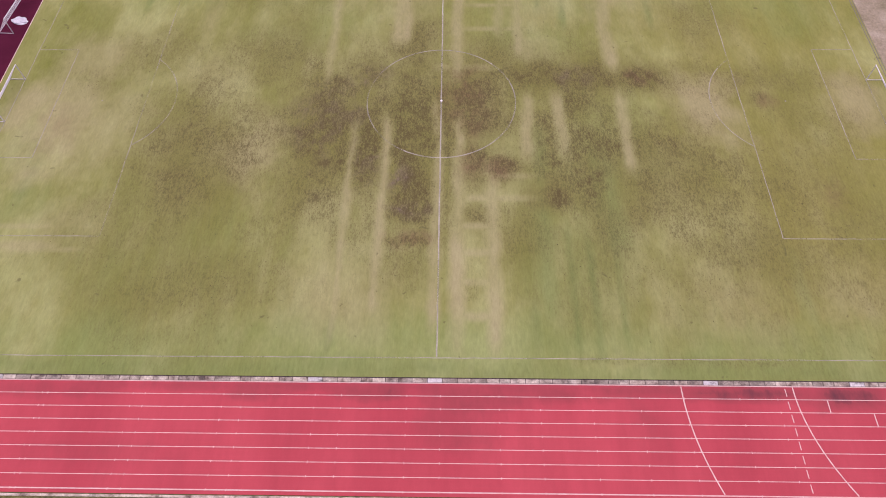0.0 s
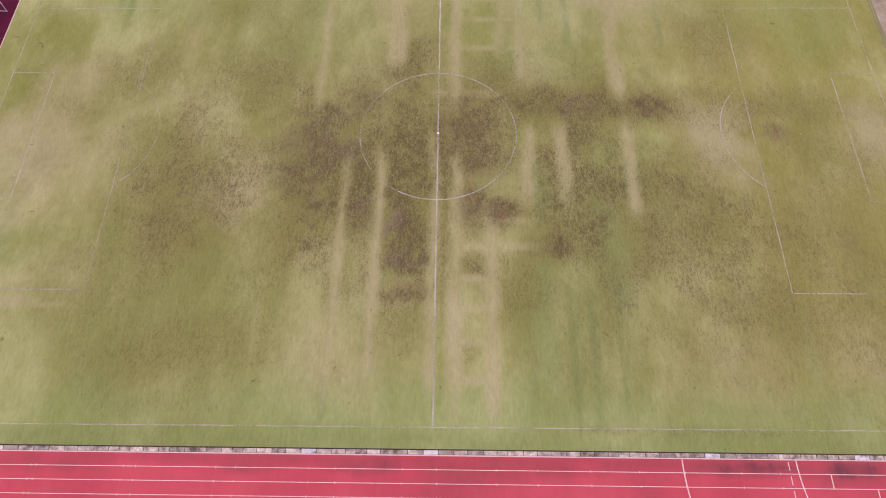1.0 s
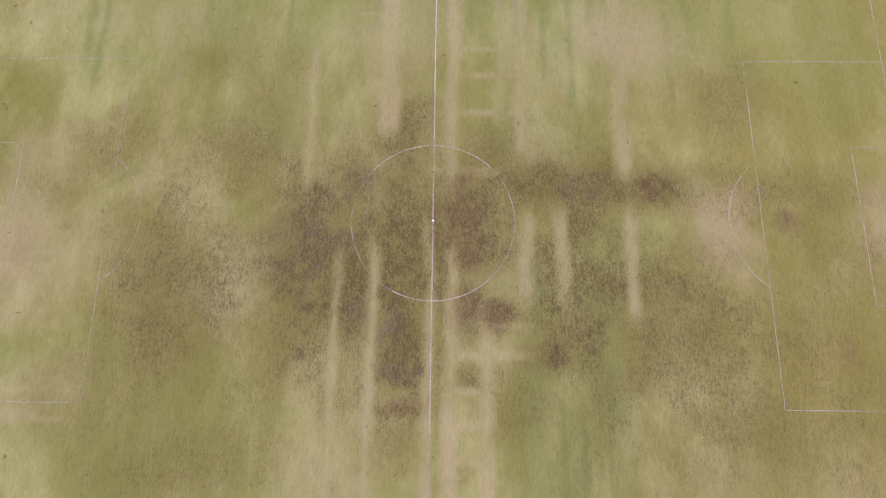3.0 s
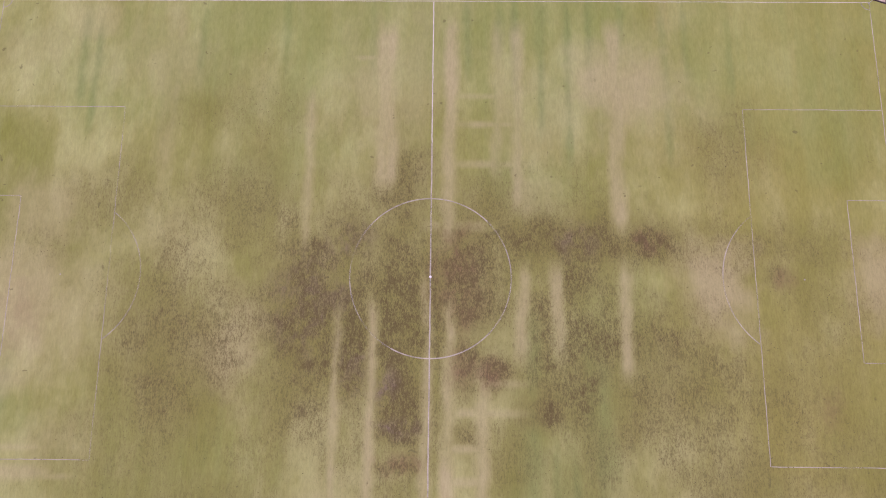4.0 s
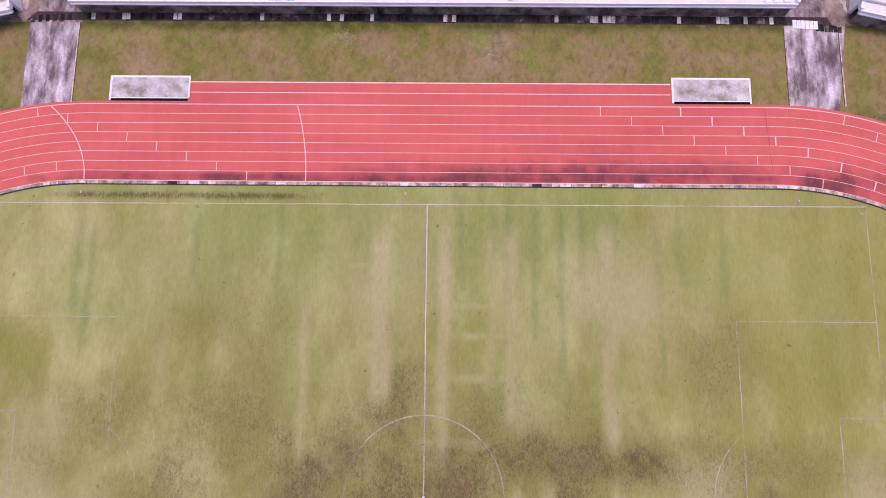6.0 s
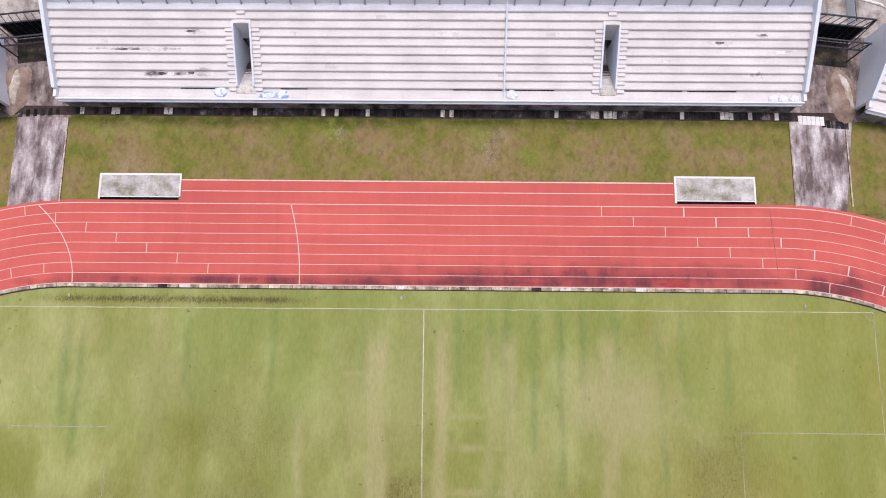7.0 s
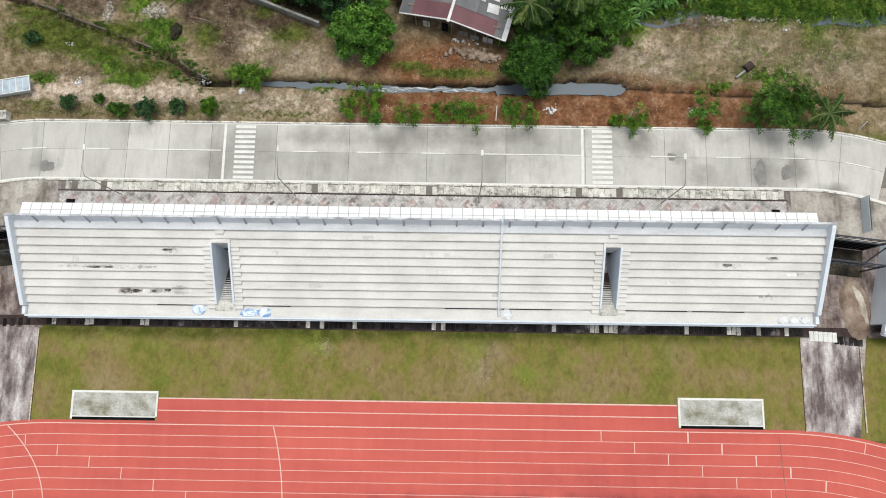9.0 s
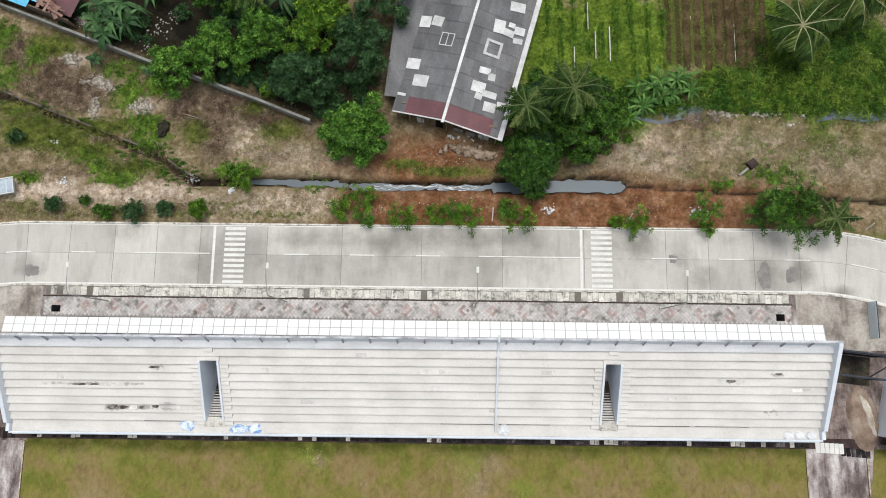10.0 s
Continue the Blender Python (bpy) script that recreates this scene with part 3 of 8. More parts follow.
# growth on the waste ground, as patches: x, y and half-widths
BRUSHY = [(-45.8, 101.8, 4.6, 2.3), (-42.6, 100.6, 3.0, 1.6), (-51.4, 106.2, 1.7, 2.4), (-47.2, 104.2, 2.2, 1.3), (-29.0, 98.6, 2.3, 1.7), (-24.0, 99.6, 3.2, 1.5), (-25.2, 95.6, 1.5, 3.0), (-19.5, 97.6, 4.6, 1.1), (-40.0, 94.9, 2.0, 0.6)]
GREENS = [(-53.2, 108.6, 1.6, 2.0), (-49.0, 105.4, 1.6, 1.8), (-52.8, 103.6, 1.8, 1.7), (-36.9, 100.6, 1.9, 1.7), (-37.4, 103.8, 2.6, 1.4), (-33.8, 95.2, 2.3, 1.9), (-34.4, 97.2, 2.2, 0.9), (-37.2, 89.9, 2.5, 1.0), (-41.2, 92.8, 2.0, 0.9), (-39.4, 91.4, 1.3, 0.8), (-48.4, 89.9, 1.5, 0.7), (-22.6, 90.6, 2.2, 1.3), (-32.6, 101.8, 2.0, 1.3)]
OLIVES = [(-48.6, 96.0, 5.0, 2.0), (-44.2, 95.0, 4.4, 1.6), (-41.0, 93.6, 3.0, 1.2), (-50.6, 99.0, 2.6, 0.9), (-39.0, 96.6, 3.0, 0.9), (-35.4, 91.2, 3.2, 1.0), (-46.8, 107.4, 3.0, 1.2), (-27.6, 96.0, 1.8, 1.6), (-20.8, 99.0, 2.4, 0.9), (-17.0, 96.4, 2.4, 1.2), (3.5, 90.9, 4.0, 0.6), (-1.5, 91.8, 2.0, 0.5)]
STRAWS = [(-49.4, 93.0, 3.0, 0.8), (-43.0, 91.2, 2.6, 0.9), (-34.2, 93.0, 2.6, 0.6), (-44.6, 99.2, 3.6, 0.6), (-35.0, 90.2, 2.2, 0.5), (-30.8, 100.2, 1.0, 0.9), (-46.0, 85.6, 6.0, 0.6), (-35.0, 85.5, 7.0, 0.6)]


def off_line(x, y, line):
    """Distance in plan from a polyline."""
    best = np.full_like(x, 1e9)
    for (ax, ay), (bx, by) in zip(line[:-1], line[1:]):
        dx, dy = bx - ax, by - ay
        t = np.clip(((x - ax) * dx + (y - ay) * dy) / (dx * dx + dy * dy), 0, 1)
        best = np.minimum(best, np.hypot(x - ax - t * dx, y - ay - t * dy))
    return best


def ground_z(x, y):
    z = np.full_like(x, -0.06)
    wild = np.clip((y - 84.6) / 1.2, 0, 1)
    z = z + wild * (0.5 * (fbm(x * 0.25, y * 0.25, 3) - 0.5) + 0.25 * (fbm(x * 1.1, y * 1.1, 6) - 0.5))
    d = off_line(x, y, DITCH)
    half = np.where(x < 9.2, 0.3, np.where(x < 25.5, 0.72, 0.12))
    rag = (fbm(x * 0.9, y * 0.9, 9) - 0.5) * 0.7
    z = z - np.where(x < 26, 1.35, 0.75) * np.clip((half + 0.45 + rag - d) / 0.45, 0, 1)
    d2 = off_line(x, y, DRAIN)
    z = z - 0.9 * np.clip((0.7 + rag * 0.6 - d2) / 0.35, 0, 1)
    z = z + 0.5 * np.clip((y - 90) / 8, 0, 1) * np.clip((x - 22) / 6, 0, 1)
    return z


xs = np.r_[-3000, -1200, -500, -220, -120, np.arange(-76, 76.1, 0.45), 120, 220, 500, 1200, 3000]
ys = np.r_[-3000, -1200, -500, -220, -120, -90, -60, -30, 0, 30, 60, 75, 83.0, np.arange(84.0, 126, 0.4), 150, 220, 500, 1200, 3000]
gx, gy = np.meshgrid(xs, ys, indexing="ij")
gz = ground_z(gx, gy)
v, f, gx, gy = sheet(xs, ys, gz)
me = rawmesh("ground", v, f)
ragged = (fbm(gx * 0.3, gy * 0.3, 12) - 0.5) * 3.0
red = np.clip(((gx + ragged * 2) + 12) / 5, 0, 1) * np.clip((58 - gx - ragged * 2) / 22, 0, 1) * np.clip((90.3 + ragged * 0.4 - gy) / 1.2, 0, 1)
# The patch before the house is strengthened to paint in house and tree shade.
red = np.maximum(red, blobs(gx, gy, [(1.5, 92.4, 9.0, 3.4, 1.1), (26, 90.42, 4, 0.8, 0.6)], 0.6, 0.3, 4))
sandy = blobs(gx, gy, [(-34.9, 99.0, 1.9, 1.0, 1.3), (-40.6, 102.3, 1.9, 1.0, 1.3), (-44.3, 105.4, 1.3, 0.9, 1.3), (-40.9, 98.8, 0.8, 1.4, 0.9), (40, 94.5, 5, 1.5, 0.4), (52, 92, 5, 2, 0.4), (-46, 88.2, 6, 1.5, 1.3), (-34, 87.9, 8, 1.2, 1.3), (-39.5, 88.2, 4, 1.1, 1.2), (-30, 88.2, 4, 0.9, 1.2), (-17, 86.82, 9, 1.8, 0.8), (-21.5, 95.4, 2.2, 2.4, 0.9), (-15.5, 92.7, 4.5, 1.6, 0.6), (29, 93.42, 5, 2.2, 0.75), (-12, 92.22, 4, 2, 0.4)], 0.8, 0.35, 5)
lush = np.maximum(blobs(gx, gy, [(23, 108, 12, 9, 1.9), (47, 106.5, 14, 6.5, 1.9), (23, 106.22, 8, 8, 1.0), (46, 101.72, 13, 5, 1.0), (44, 91.72, 5, 1.6, 0.45)], 0.9, 0.3, 6), blobs(gx, gy, [(x, y, rx, ry, 0.85) for x, y, rx, ry in GREENS], 0.8, 0.3, 6))
lush = np.maximum(lush, blobs(gx, gy, [(x, y, rx, ry, 0.75) for x, y, rx, ry in OLIVES], 0.9, 0.3, 8))
brushy = blobs(gx, gy, [(x, y, rx * 1.1, ry * 1.1, 0.95) for x, y, rx, ry in BRUSHY], 0.8, 0.3, 9)
tilled = np.clip((gx - 30.5) / 0.6, 0, 1) * np.clip((43.5 - gx) / 0.6, 0, 1) * np.clip((gy - 104.2) / 0.8, 0, 1)
# Shade under the trees and black mud, both put into the ground colour.
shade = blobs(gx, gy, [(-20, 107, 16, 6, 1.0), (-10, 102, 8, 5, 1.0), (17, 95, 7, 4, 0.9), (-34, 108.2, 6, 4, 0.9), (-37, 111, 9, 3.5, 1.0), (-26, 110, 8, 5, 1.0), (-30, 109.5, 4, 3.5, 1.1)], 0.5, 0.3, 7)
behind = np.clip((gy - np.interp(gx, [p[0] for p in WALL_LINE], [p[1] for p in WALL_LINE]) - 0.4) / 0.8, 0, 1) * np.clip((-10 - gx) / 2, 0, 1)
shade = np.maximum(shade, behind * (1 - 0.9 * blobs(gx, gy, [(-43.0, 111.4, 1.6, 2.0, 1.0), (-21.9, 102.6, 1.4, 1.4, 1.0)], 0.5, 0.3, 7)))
# Low ground in ditch and drain: wet soil and painted shade share one colour.
wet = np.clip((-0.42 - gz) / 0.3, 0, 1)
stadium = np.clip((84.0 - gy) / 0.6, 0, 1)
give(me, red=red, brushy=brushy, sandy=sandy, lush=lush, tilled=tilled, shade_mud=shade, wet=wet, stadium=stadium)
m, n, l, b = graph("verge_ground")
mid = noise_node(n, l, 0.5, 8, 0.78)
col = ramp_node(n, l, mid, [(0.3, (0.075, 0.062, 0.026)), (0.42, (0.15, 0.118, 0.06)), (0.52, (0.235, 0.18, 0.108)), (0.68, (0.41, 0.335, 0.235))])
col = mix_node(n, l, attr_node(n, "sandy"), col, ramp_node(n, l, noise_node(n, l, 0.9, 6, 0.7), [(0.33, (0.19, 0.135, 0.085)), (0.46, (0.38, 0.295, 0.215)), (0.62, (0.6, 0.5, 0.41))]))
col = mix_node(n, l, attr_node(n, "red"), col, ramp_node(n, l, noise_node(n, l, 0.6, 6, 0.7), [(0.32, (0.1, 0.045, 0.02)), (0.5, (0.195, 0.09, 0.045)), (0.7, (0.33, 0.2, 0.125))]))
col = mix_node(n, l, attr_node(n, "brushy"), col, ramp_node(n, l, noise_node(n, l, 0.9, 7, 0.75), [(0.34, (0.055, 0.034, 0.024)), (0.5, (0.14, 0.1, 0.066)), (0.66, (0.26, 0.205, 0.145))]))
lf = math_node(n, l, "ADD", attr_node(n, "lush"), math_node(n, l, "MULTIPLY", math_node(n, l, "SUBTRACT", noise_node(n, l, 0.8, 7, 0.75), 0.56), 2.2), True)
col = mix_node(n, l, lf, col, ramp_node(n, l, noise_node(n, l, 1.3, 6, 0.7), [(0.35, (0.07, 0.115, 0.012)), (0.65, (0.155, 0.22, 0.03))]))
rows = n.new("ShaderNodeTexWave")
rows.inputs["Scale"].default_value, rows.inputs["Distortion"].default_value = 0.26, 1.2
pz = n.new("ShaderNodeNewGeometry")
l.new(pz.outputs["Position"], rows.inputs["Vector"])
col = mix_node(n, l, attr_node(n, "tilled"), col, ramp_node(n, l, rows.outputs["Fac"], [(0.3, (0.06, 0.05, 0.02)), (0.7, (0.09, 0.1, 0.025))]))
col = mix_node(n, l, math_node(n, l, "MULTIPLY", attr_node(n, "shade_mud"), 0.95), col, (0.013, 0.0115, 0.008))
col = mix_node(n, l, attr_node(n, "wet"), col, (0.03, 0.022, 0.015))
col = mix_node(n, l, attr_node(n, "stadium"), col, ramp_node(n, l, mid, [(0.3, (0.1, 0.12, 0.03)), (0.7, (0.22, 0.19, 0.08))]))
col = grain(n, l, col, 0.5, 0.75, 1.22, (1, 1, 1), 31.0)
col = grain(n, l, col, 2.6, 0.6, 1.32)
l.new(col, b.inputs["Base Color"])
b.inputs["Roughness"].default_value = 0.95
b.inputs["Specular IOR Level"].default_value = 0.1
bump_node(n, l, b, noise_node(n, l, 1.6, 6, 0.75), 0.5, 0.2)
M_GROUND = m
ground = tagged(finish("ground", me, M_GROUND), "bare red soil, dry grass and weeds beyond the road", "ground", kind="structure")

# pitch turf
inside = lambda x, y, r: np.where(np.abs(x) < CX, np.abs(y), np.hypot(np.abs(x) - CX, y)) < r
v, f, gx, gy = sheet(np.arange(-57.0, 57.01, 0.25), np.arange(-37.25, 37.26, 0.25), 0.0, lambda x, y: inside(x, y, 37.05))
me = rawmesh("pitch", v, f)
BURNT_MIDDLE = [
    (17.5, 4.4, 8.5, 2.4, 0.95), (25.3, 4.5, 2.8, 1.9, 1.1), (3.6, -0.8, 3.0, 5.2, 1.05), (-3.5, 0.5, 5.5, 6.5, 0.5), (-13.4, -2.4, 4.8, 6.6, 1.05), (-9.0, 5.0, 4.0, 2.8, 0.85),
    (-8.1, -10.5, 2.2, 4.4, 1.0), (-3.2, -13.0, 2.8, 5.4, 1.1), (-3.2, -20.8, 2.4, 0.8, 0.9), (-3.6, -24, 2.2, 2.6, 0.5), (4.4, -9.8, 2.0, 3.6, 0.95), (7.2, -11.0, 1.6, 1.8, 1.05), (13.0, -14.8, 1.9, 1.6, 1.1), (4.2, -17.6, 1.7, 1.4, 0.8), (-3.6, 10.4, 2.8, 4.2, 0.9), (-14, 4.2, 3, 1.6, 0.7), (6, 8.2, 3.4, 3, 0.65)]
BURNT_LEFT = [
    (-29, -9.0, 4.6, 7.0, 0.72), (-33, -4, 4, 5, 0.45), (-24, -1.4, 3.4, 2.0, 0.6), (-21.4, 8.8, 5.0, 4.4, 0.6), (-37.4, 8.7, 4.0, 3.2, 0.5), (-25.5, -26.5, 6.5, 4.0, 0.5), (-21, 20, 5, 4, 0.3), (-36.5, -1.5, 3.5, 2.2, 0.45), (-44, 3, 3, 2, 0.35), (-33, -20, 7, 6, 0.35), (-15, -14, 3, 5, 0.6), (-9, -19.5, 3, 3, 0.45), (-30, -14, 4, 4, 0.5)]
BURNT_RIGHT = [
    (23.6, -10.5, 4.6, 5.6, 0.7), (20, -18.8, 3.4, 3.4, 0.65), (31.5, -21.6, 6.4, 2.4, 0.62), (39.4, 0.6, 1.2, 1.4, 0.6), (44, 2.6, 1.0, 1.2, 0.45), (42.5, -1.5, 4.5, 3.5, 0.35), (34, 15.2, 3.4, 4.5, 0.48), (16.2, 0.8, 3.0, 3.0, 0.55), (9.5, -20, 3.2, 3, 0.5), (40, -12, 6, 7, 0.4), (10, -5, 3, 4, 0.45), (38, 4, 6, 1.6, 0.45), (43, -20, 7, 6, 0.35), (47, -5, 3, 5, 0.35), (11.5, 4.4, 2.4, 1.6, 0.6), (24, -25, 10, 4, 0.35), (30, -4, 4, 2.4, 0.4)]
DARK = BURNT_MIDDLE + BURNT_LEFT + BURNT_RIGHT
STRIPS_NEAR = [
    (-10.9, -9.9, -33, -3.3, 0.85), (-7.1, -5.9, -30, -2.8, 0.9), (-0.9, 0.2, -31, 0.2, 0.9), (1.4, 2.8, -34, -2.6, 1.05), (5.2, 6.6, -34, -10.5, 0.95), (9.7, 11.2, -9.6, 1.5, 0.8), (13.5, 15.1, -9.4, 1.6, 0.9), (21.4, 22.9, -11.2, 1.7, 0.95),
    (5.5, 10.8, -12.3, -11.4, 0.7), (2.4, 10.8, -15.5, -14.6, 0.75), (2.1, 6.2, -22.8, -21.8, 0.9), (2.1, 6.2, -30.4, -29.4, 0.8), (2.1, 6.2, -26.4, -25.5, 0.8), (2.1, 6.2, -19.3, -18.4, 0.9), (-12, -4.5, -33, -24, 0.4)]
STRIPS_FAR = [
    (-15.0, -13.9, 3.0, 22, 0.8), (-6.9, -4.3, 10.4, 31, 1.0), (1.2, 2.9, 3.8, 32, 1.0), (7.0, 8.4, 12, 31, 0.6), (9.2, 10.6, 8, 31, 0.85), (20.8, 22.8, 5.4, 31, 0.9), (9.5, 15, 7.0, 12, 0.5), (-0.4, 6.5, 5.3, 6.6, 0.6),
    (2.5, 11, 13.0, 13.9, 0.6), (2.5, 11, 18, 18.8, 0.6), (2.5, 11, 21.6, 22.3, 0.6), (-9.5, -4, 26.4, 27.2, 0.75), (22, 27, 27, 27.6, 0.4), (23, 28, 22.4, 23.1, 0.4), (-33, -30.5, 12, 34, 0.45), (-45, -38, 29, 34, 0.3), (-50, -37, -19.6, -18.9, 0.6), (-50, -38, -22.6, -21.9, 0.6)]
PALE = STRIPS_NEAR + STRIPS_FAR
WORN_SOFT = [(-3, 24, 7, 10, 0.35), (26, 23, 6, 9, 0.35), (-45, -4, 7, 7, 0.45), (13, 19, 6, 7, 0.3), (-26, 28, 4, 5, 0.12)]
WORN = WORN_SOFT + [
    (32.4, -1.2, 4.6, 5.0, 0.95), (24, 24, 6.5, 5.0, 0.85), (-7, 22, 2.6, 8, 0.5), (8.5, 22, 2.4, 8, 0.4), (-21.5, -8, 3.5, 6, 0.6), (-47, -4, 4.5, 7.5, 0.75), (-45, 8, 6, 5, 0.5), (50.5, 0.0, 3.5, 5, 0.85), (-51.5, 0.0, 3.5, 5, 0.85), (-11.5, -28, 5.5, 5, 0.4),
    (-30, 3.5, 3.5, 4, 0.25), (-40, -19, 5, 3.5, 0.4), (30, -28, 6, 4, 0.35), (-45.5, -21.8, 5.5, 0.8, 0.7), (-32, 26, 7, 4, 0.35), (-7, 25, 4, 7, 0.35), (43, -27, 6, 4, 0.3), (-49, 28, 5, 5, 0.25)]
LUSH = [(19.3, -14, 1.1, 8, 0.95), (11.5, -20, 0.9, 12, 0.85), (37.3, -27, 0.8, 6, 0.6), (-16, 24, 8, 9, 0.6), (12, 11, 5, 4, 0.5), (-20, 12, 6, 4, 0.35), (14.5, -27, 5.0, 8, 0.3), (0, 29, 60, 9, 0.5), (-42, 24, 9, 7, 0.45), (0, -33.5, 50, 3.5, 0.8), (-10, 22, 6, 9, 0.3), (15, 24, 7, 9, 0.6), (-50, -8, 3, 4, 0.4), (-47, -17, 4, 3, 0.45), (44, 22, 9, 8, 0.4), (-30, -24, 20, 8, 0.2), (20, -6, 5, 8, 0.4)]
ROWS_FAR = [(-41.4, -40.6, 18, 31, 1.2), (-28.6, -28.0, 24, 33, 1.0), (-18.3, -17.7, 25, 34, 0.9), (-7.5, -6.9, 24, 34, 0.9), (3.7, 4.4, 25, 34.6, 1.2), (9.3, 10.0, 22, 34.6, 1.3), (12.6, 13.3, 17, 34.6, 1.3), (15.8, 16.5, 14, 34.6, 1.3), (18.5, 19.2, 22, 34.6, 1.2), (27.6, 28.3, 14, 33, 1.2), (22.4, 23.0, 28, 34.5, 1.0), (35.4, 36.0, 22, 33, 0.9), (-43.2, -42.2, 21, 33, 1.1), (7.6, 8.3, 26.5, 34.5, 1.0), (9.4, 10.0, 23, 34.5, 1.0), (12.1, 12.8, 27.3, 34.5, 1.0), (30.3, 30.9, 24, 34, 0.9)]
ROWS_NEAR = [(9, 20, -34, -8, 0.35), (13.7, 14.5, -34, -18, 1.35), (15.6, 16.5, -34, -20, 1.4), (18.5, 19.2, -33, -16, 1.2), (9.5, 10.4, -34, -28, 1.0), (-10.8, -10, -34, -30, 1.2), (17, 18.4, -22, -8, 0.9), (11.2, 12.4, -22, -4, 0.6), (-48, -47, -16, -10, 0.8)]
GREEN_ROWS = ROWS_FAR + ROWS_NEAR
pale = np.maximum(streaks(gx, gy, PALE), blobs(gx, gy, WORN, 0.8, 0.25, 3))
wide = [(cx, cy, rx * 1.45, ry * 1.4, 0.62 * s_) for cx, cy, rx, ry, s_ in DARK] + [(-5.5, -5, 13, 13, 0.66), (-4, -6, 17, 17, 0.45), (17, -7, 11, 10, 0.62), (4, 2, 22, 10, 0.45), (-28, -8, 10, 13, 0.5), (27, -14, 13, 10, 0.45), (40, -22, 14, 10, 0.3), (-22, 6, 18, 5, 0.32), (28, 4, 20, 4, 0.34), (-27, -27, 9, 6, 0.3), (36, -20, 10, 5, 0.3)]
dark = blobs(gx, gy, wide, 0.9, 0.3, 1) * (0.7 + 0.6 * fbm(gx * 0.9, gy * 0.9, 55)) * (1 - 0.85 * np.clip(streaks(gx, gy, PALE), 0, 1))
smear = 0.5 + 0.9 * fbm(gx * 0.35, gy * 0.9, 71)
band = smear * (np.exp(-((gy + 34.6) / 0.6) ** 2) * np.clip((gx - 10) / 6, 0, 1) * np.clip((40 - gx) / 8, 0, 1) * 0.3 + np.exp(-((gy - 35.35) / 0.45) ** 2) * np.clip((-12 - gx) / 6, 0, 1) * np.clip((gx + 48) / 6, 0, 1) * 0.95)
edge = np.clip((np.abs(gy) - 34.8) / 0.6, 0, 1) * 0.5
RUST = [(3.2, 0.5, 2.6, 4.6, 1.0), (7.0, -10.8, 1.6, 1.6, 0.9), (3.6, -10.0, 1.6, 2.4, 0.8), (25.2, 4.3, 1.8, 1.4, 1.0), (-47, -5, 3, 4, 0.4), (-3.2, -20.8, 2.6, 1.2, 0.8), (40, 0.2, 1.2, 1.4, 0.7), (44, -14, 1.5, 2, 0.5)]
BRUISE = [(-4.5, -12.6, 1.3, 2.6, 1.0), (-3.4, -16.6, 2.6, 1.0, 1.1), (-8.6, -9.2, 1.3, 1.3, 0.9), (-14.2, -1.6, 1.0, 4.5, 0.8), (-9.4, 4.2, 2.6, 2.2, 0.7), (17.0, 4.2, 2.6, 1.8, 0.7), (-13.5, -3.0, 4.0, 5.5, 0.75), (-8.2, -12.0, 1.6, 3.0, 0.5)]
olive = blobs(gx, gy, [(cx, cy, rx * 1.7, ry * 1.6, 0.95 * s_) for cx, cy, rx, ry, s_ in DARK], 0.6, 0.2, 27) * (1 - 0.9 * np.clip(pale, 0, 1))
give(me, gold=np.clip((gx - 20) / 16, 0, 1) * np.clip(0.4 + 1.2 * (fbm(gx * 0.1, gy * 0.1, 66) - 0.3), 0, 1), olive=olive, rust=blobs(gx, gy, RUST, 0.6, 0.5, 23), bruise=blobs(gx, gy, BRUISE, 0.6, 0.6, 24), dark=np.maximum(dark, band), dry=np.clip(pale - edge, 0, 1.2), green=np.clip(np.maximum(blobs(gx, gy, LUSH, 0.9, 0.15, 8), edge), 0, 1.2), rows=np.maximum(streaks(gx, gy, GREEN_ROWS), np.clip((-34.0 - gy + 2.5 * (fbm(gx * 0.12, gy * 0.3, 61) - 0.5)) / 1.5, 0, 1) * (0.35 + 0.6 * fbm(gx * 0.4, gy * 0.8, 62))))
pitch = tagged(finish("pitch", me, M_PITCH), "worn patchy football turf with burnt and bleached strips", "grass pitch", kind="structure")

# pitch markings
LX, LY = 53.4, 34.42
markings = tagged(base("pitch_markings", 0, 0, 0, 0.15), "faded white football pitch lines on the turf", "line marking", kind="structure")


def pitch_line(p, q, w=0.085, paint=M_LINE):
    k = max(2, int(math.dist(p, q) / 0.8))
    wob = [(p[0] + (q[0] - p[0]) * i / k + random.uniform(-0.025, 0.025), p[1] + (q[1] - p[1]) * i / k + random.uniform(-0.025, 0.025)) for i in range(k + 1)]
    return ribbon("pitch_line", wob, w, 0.006, paint, markings)


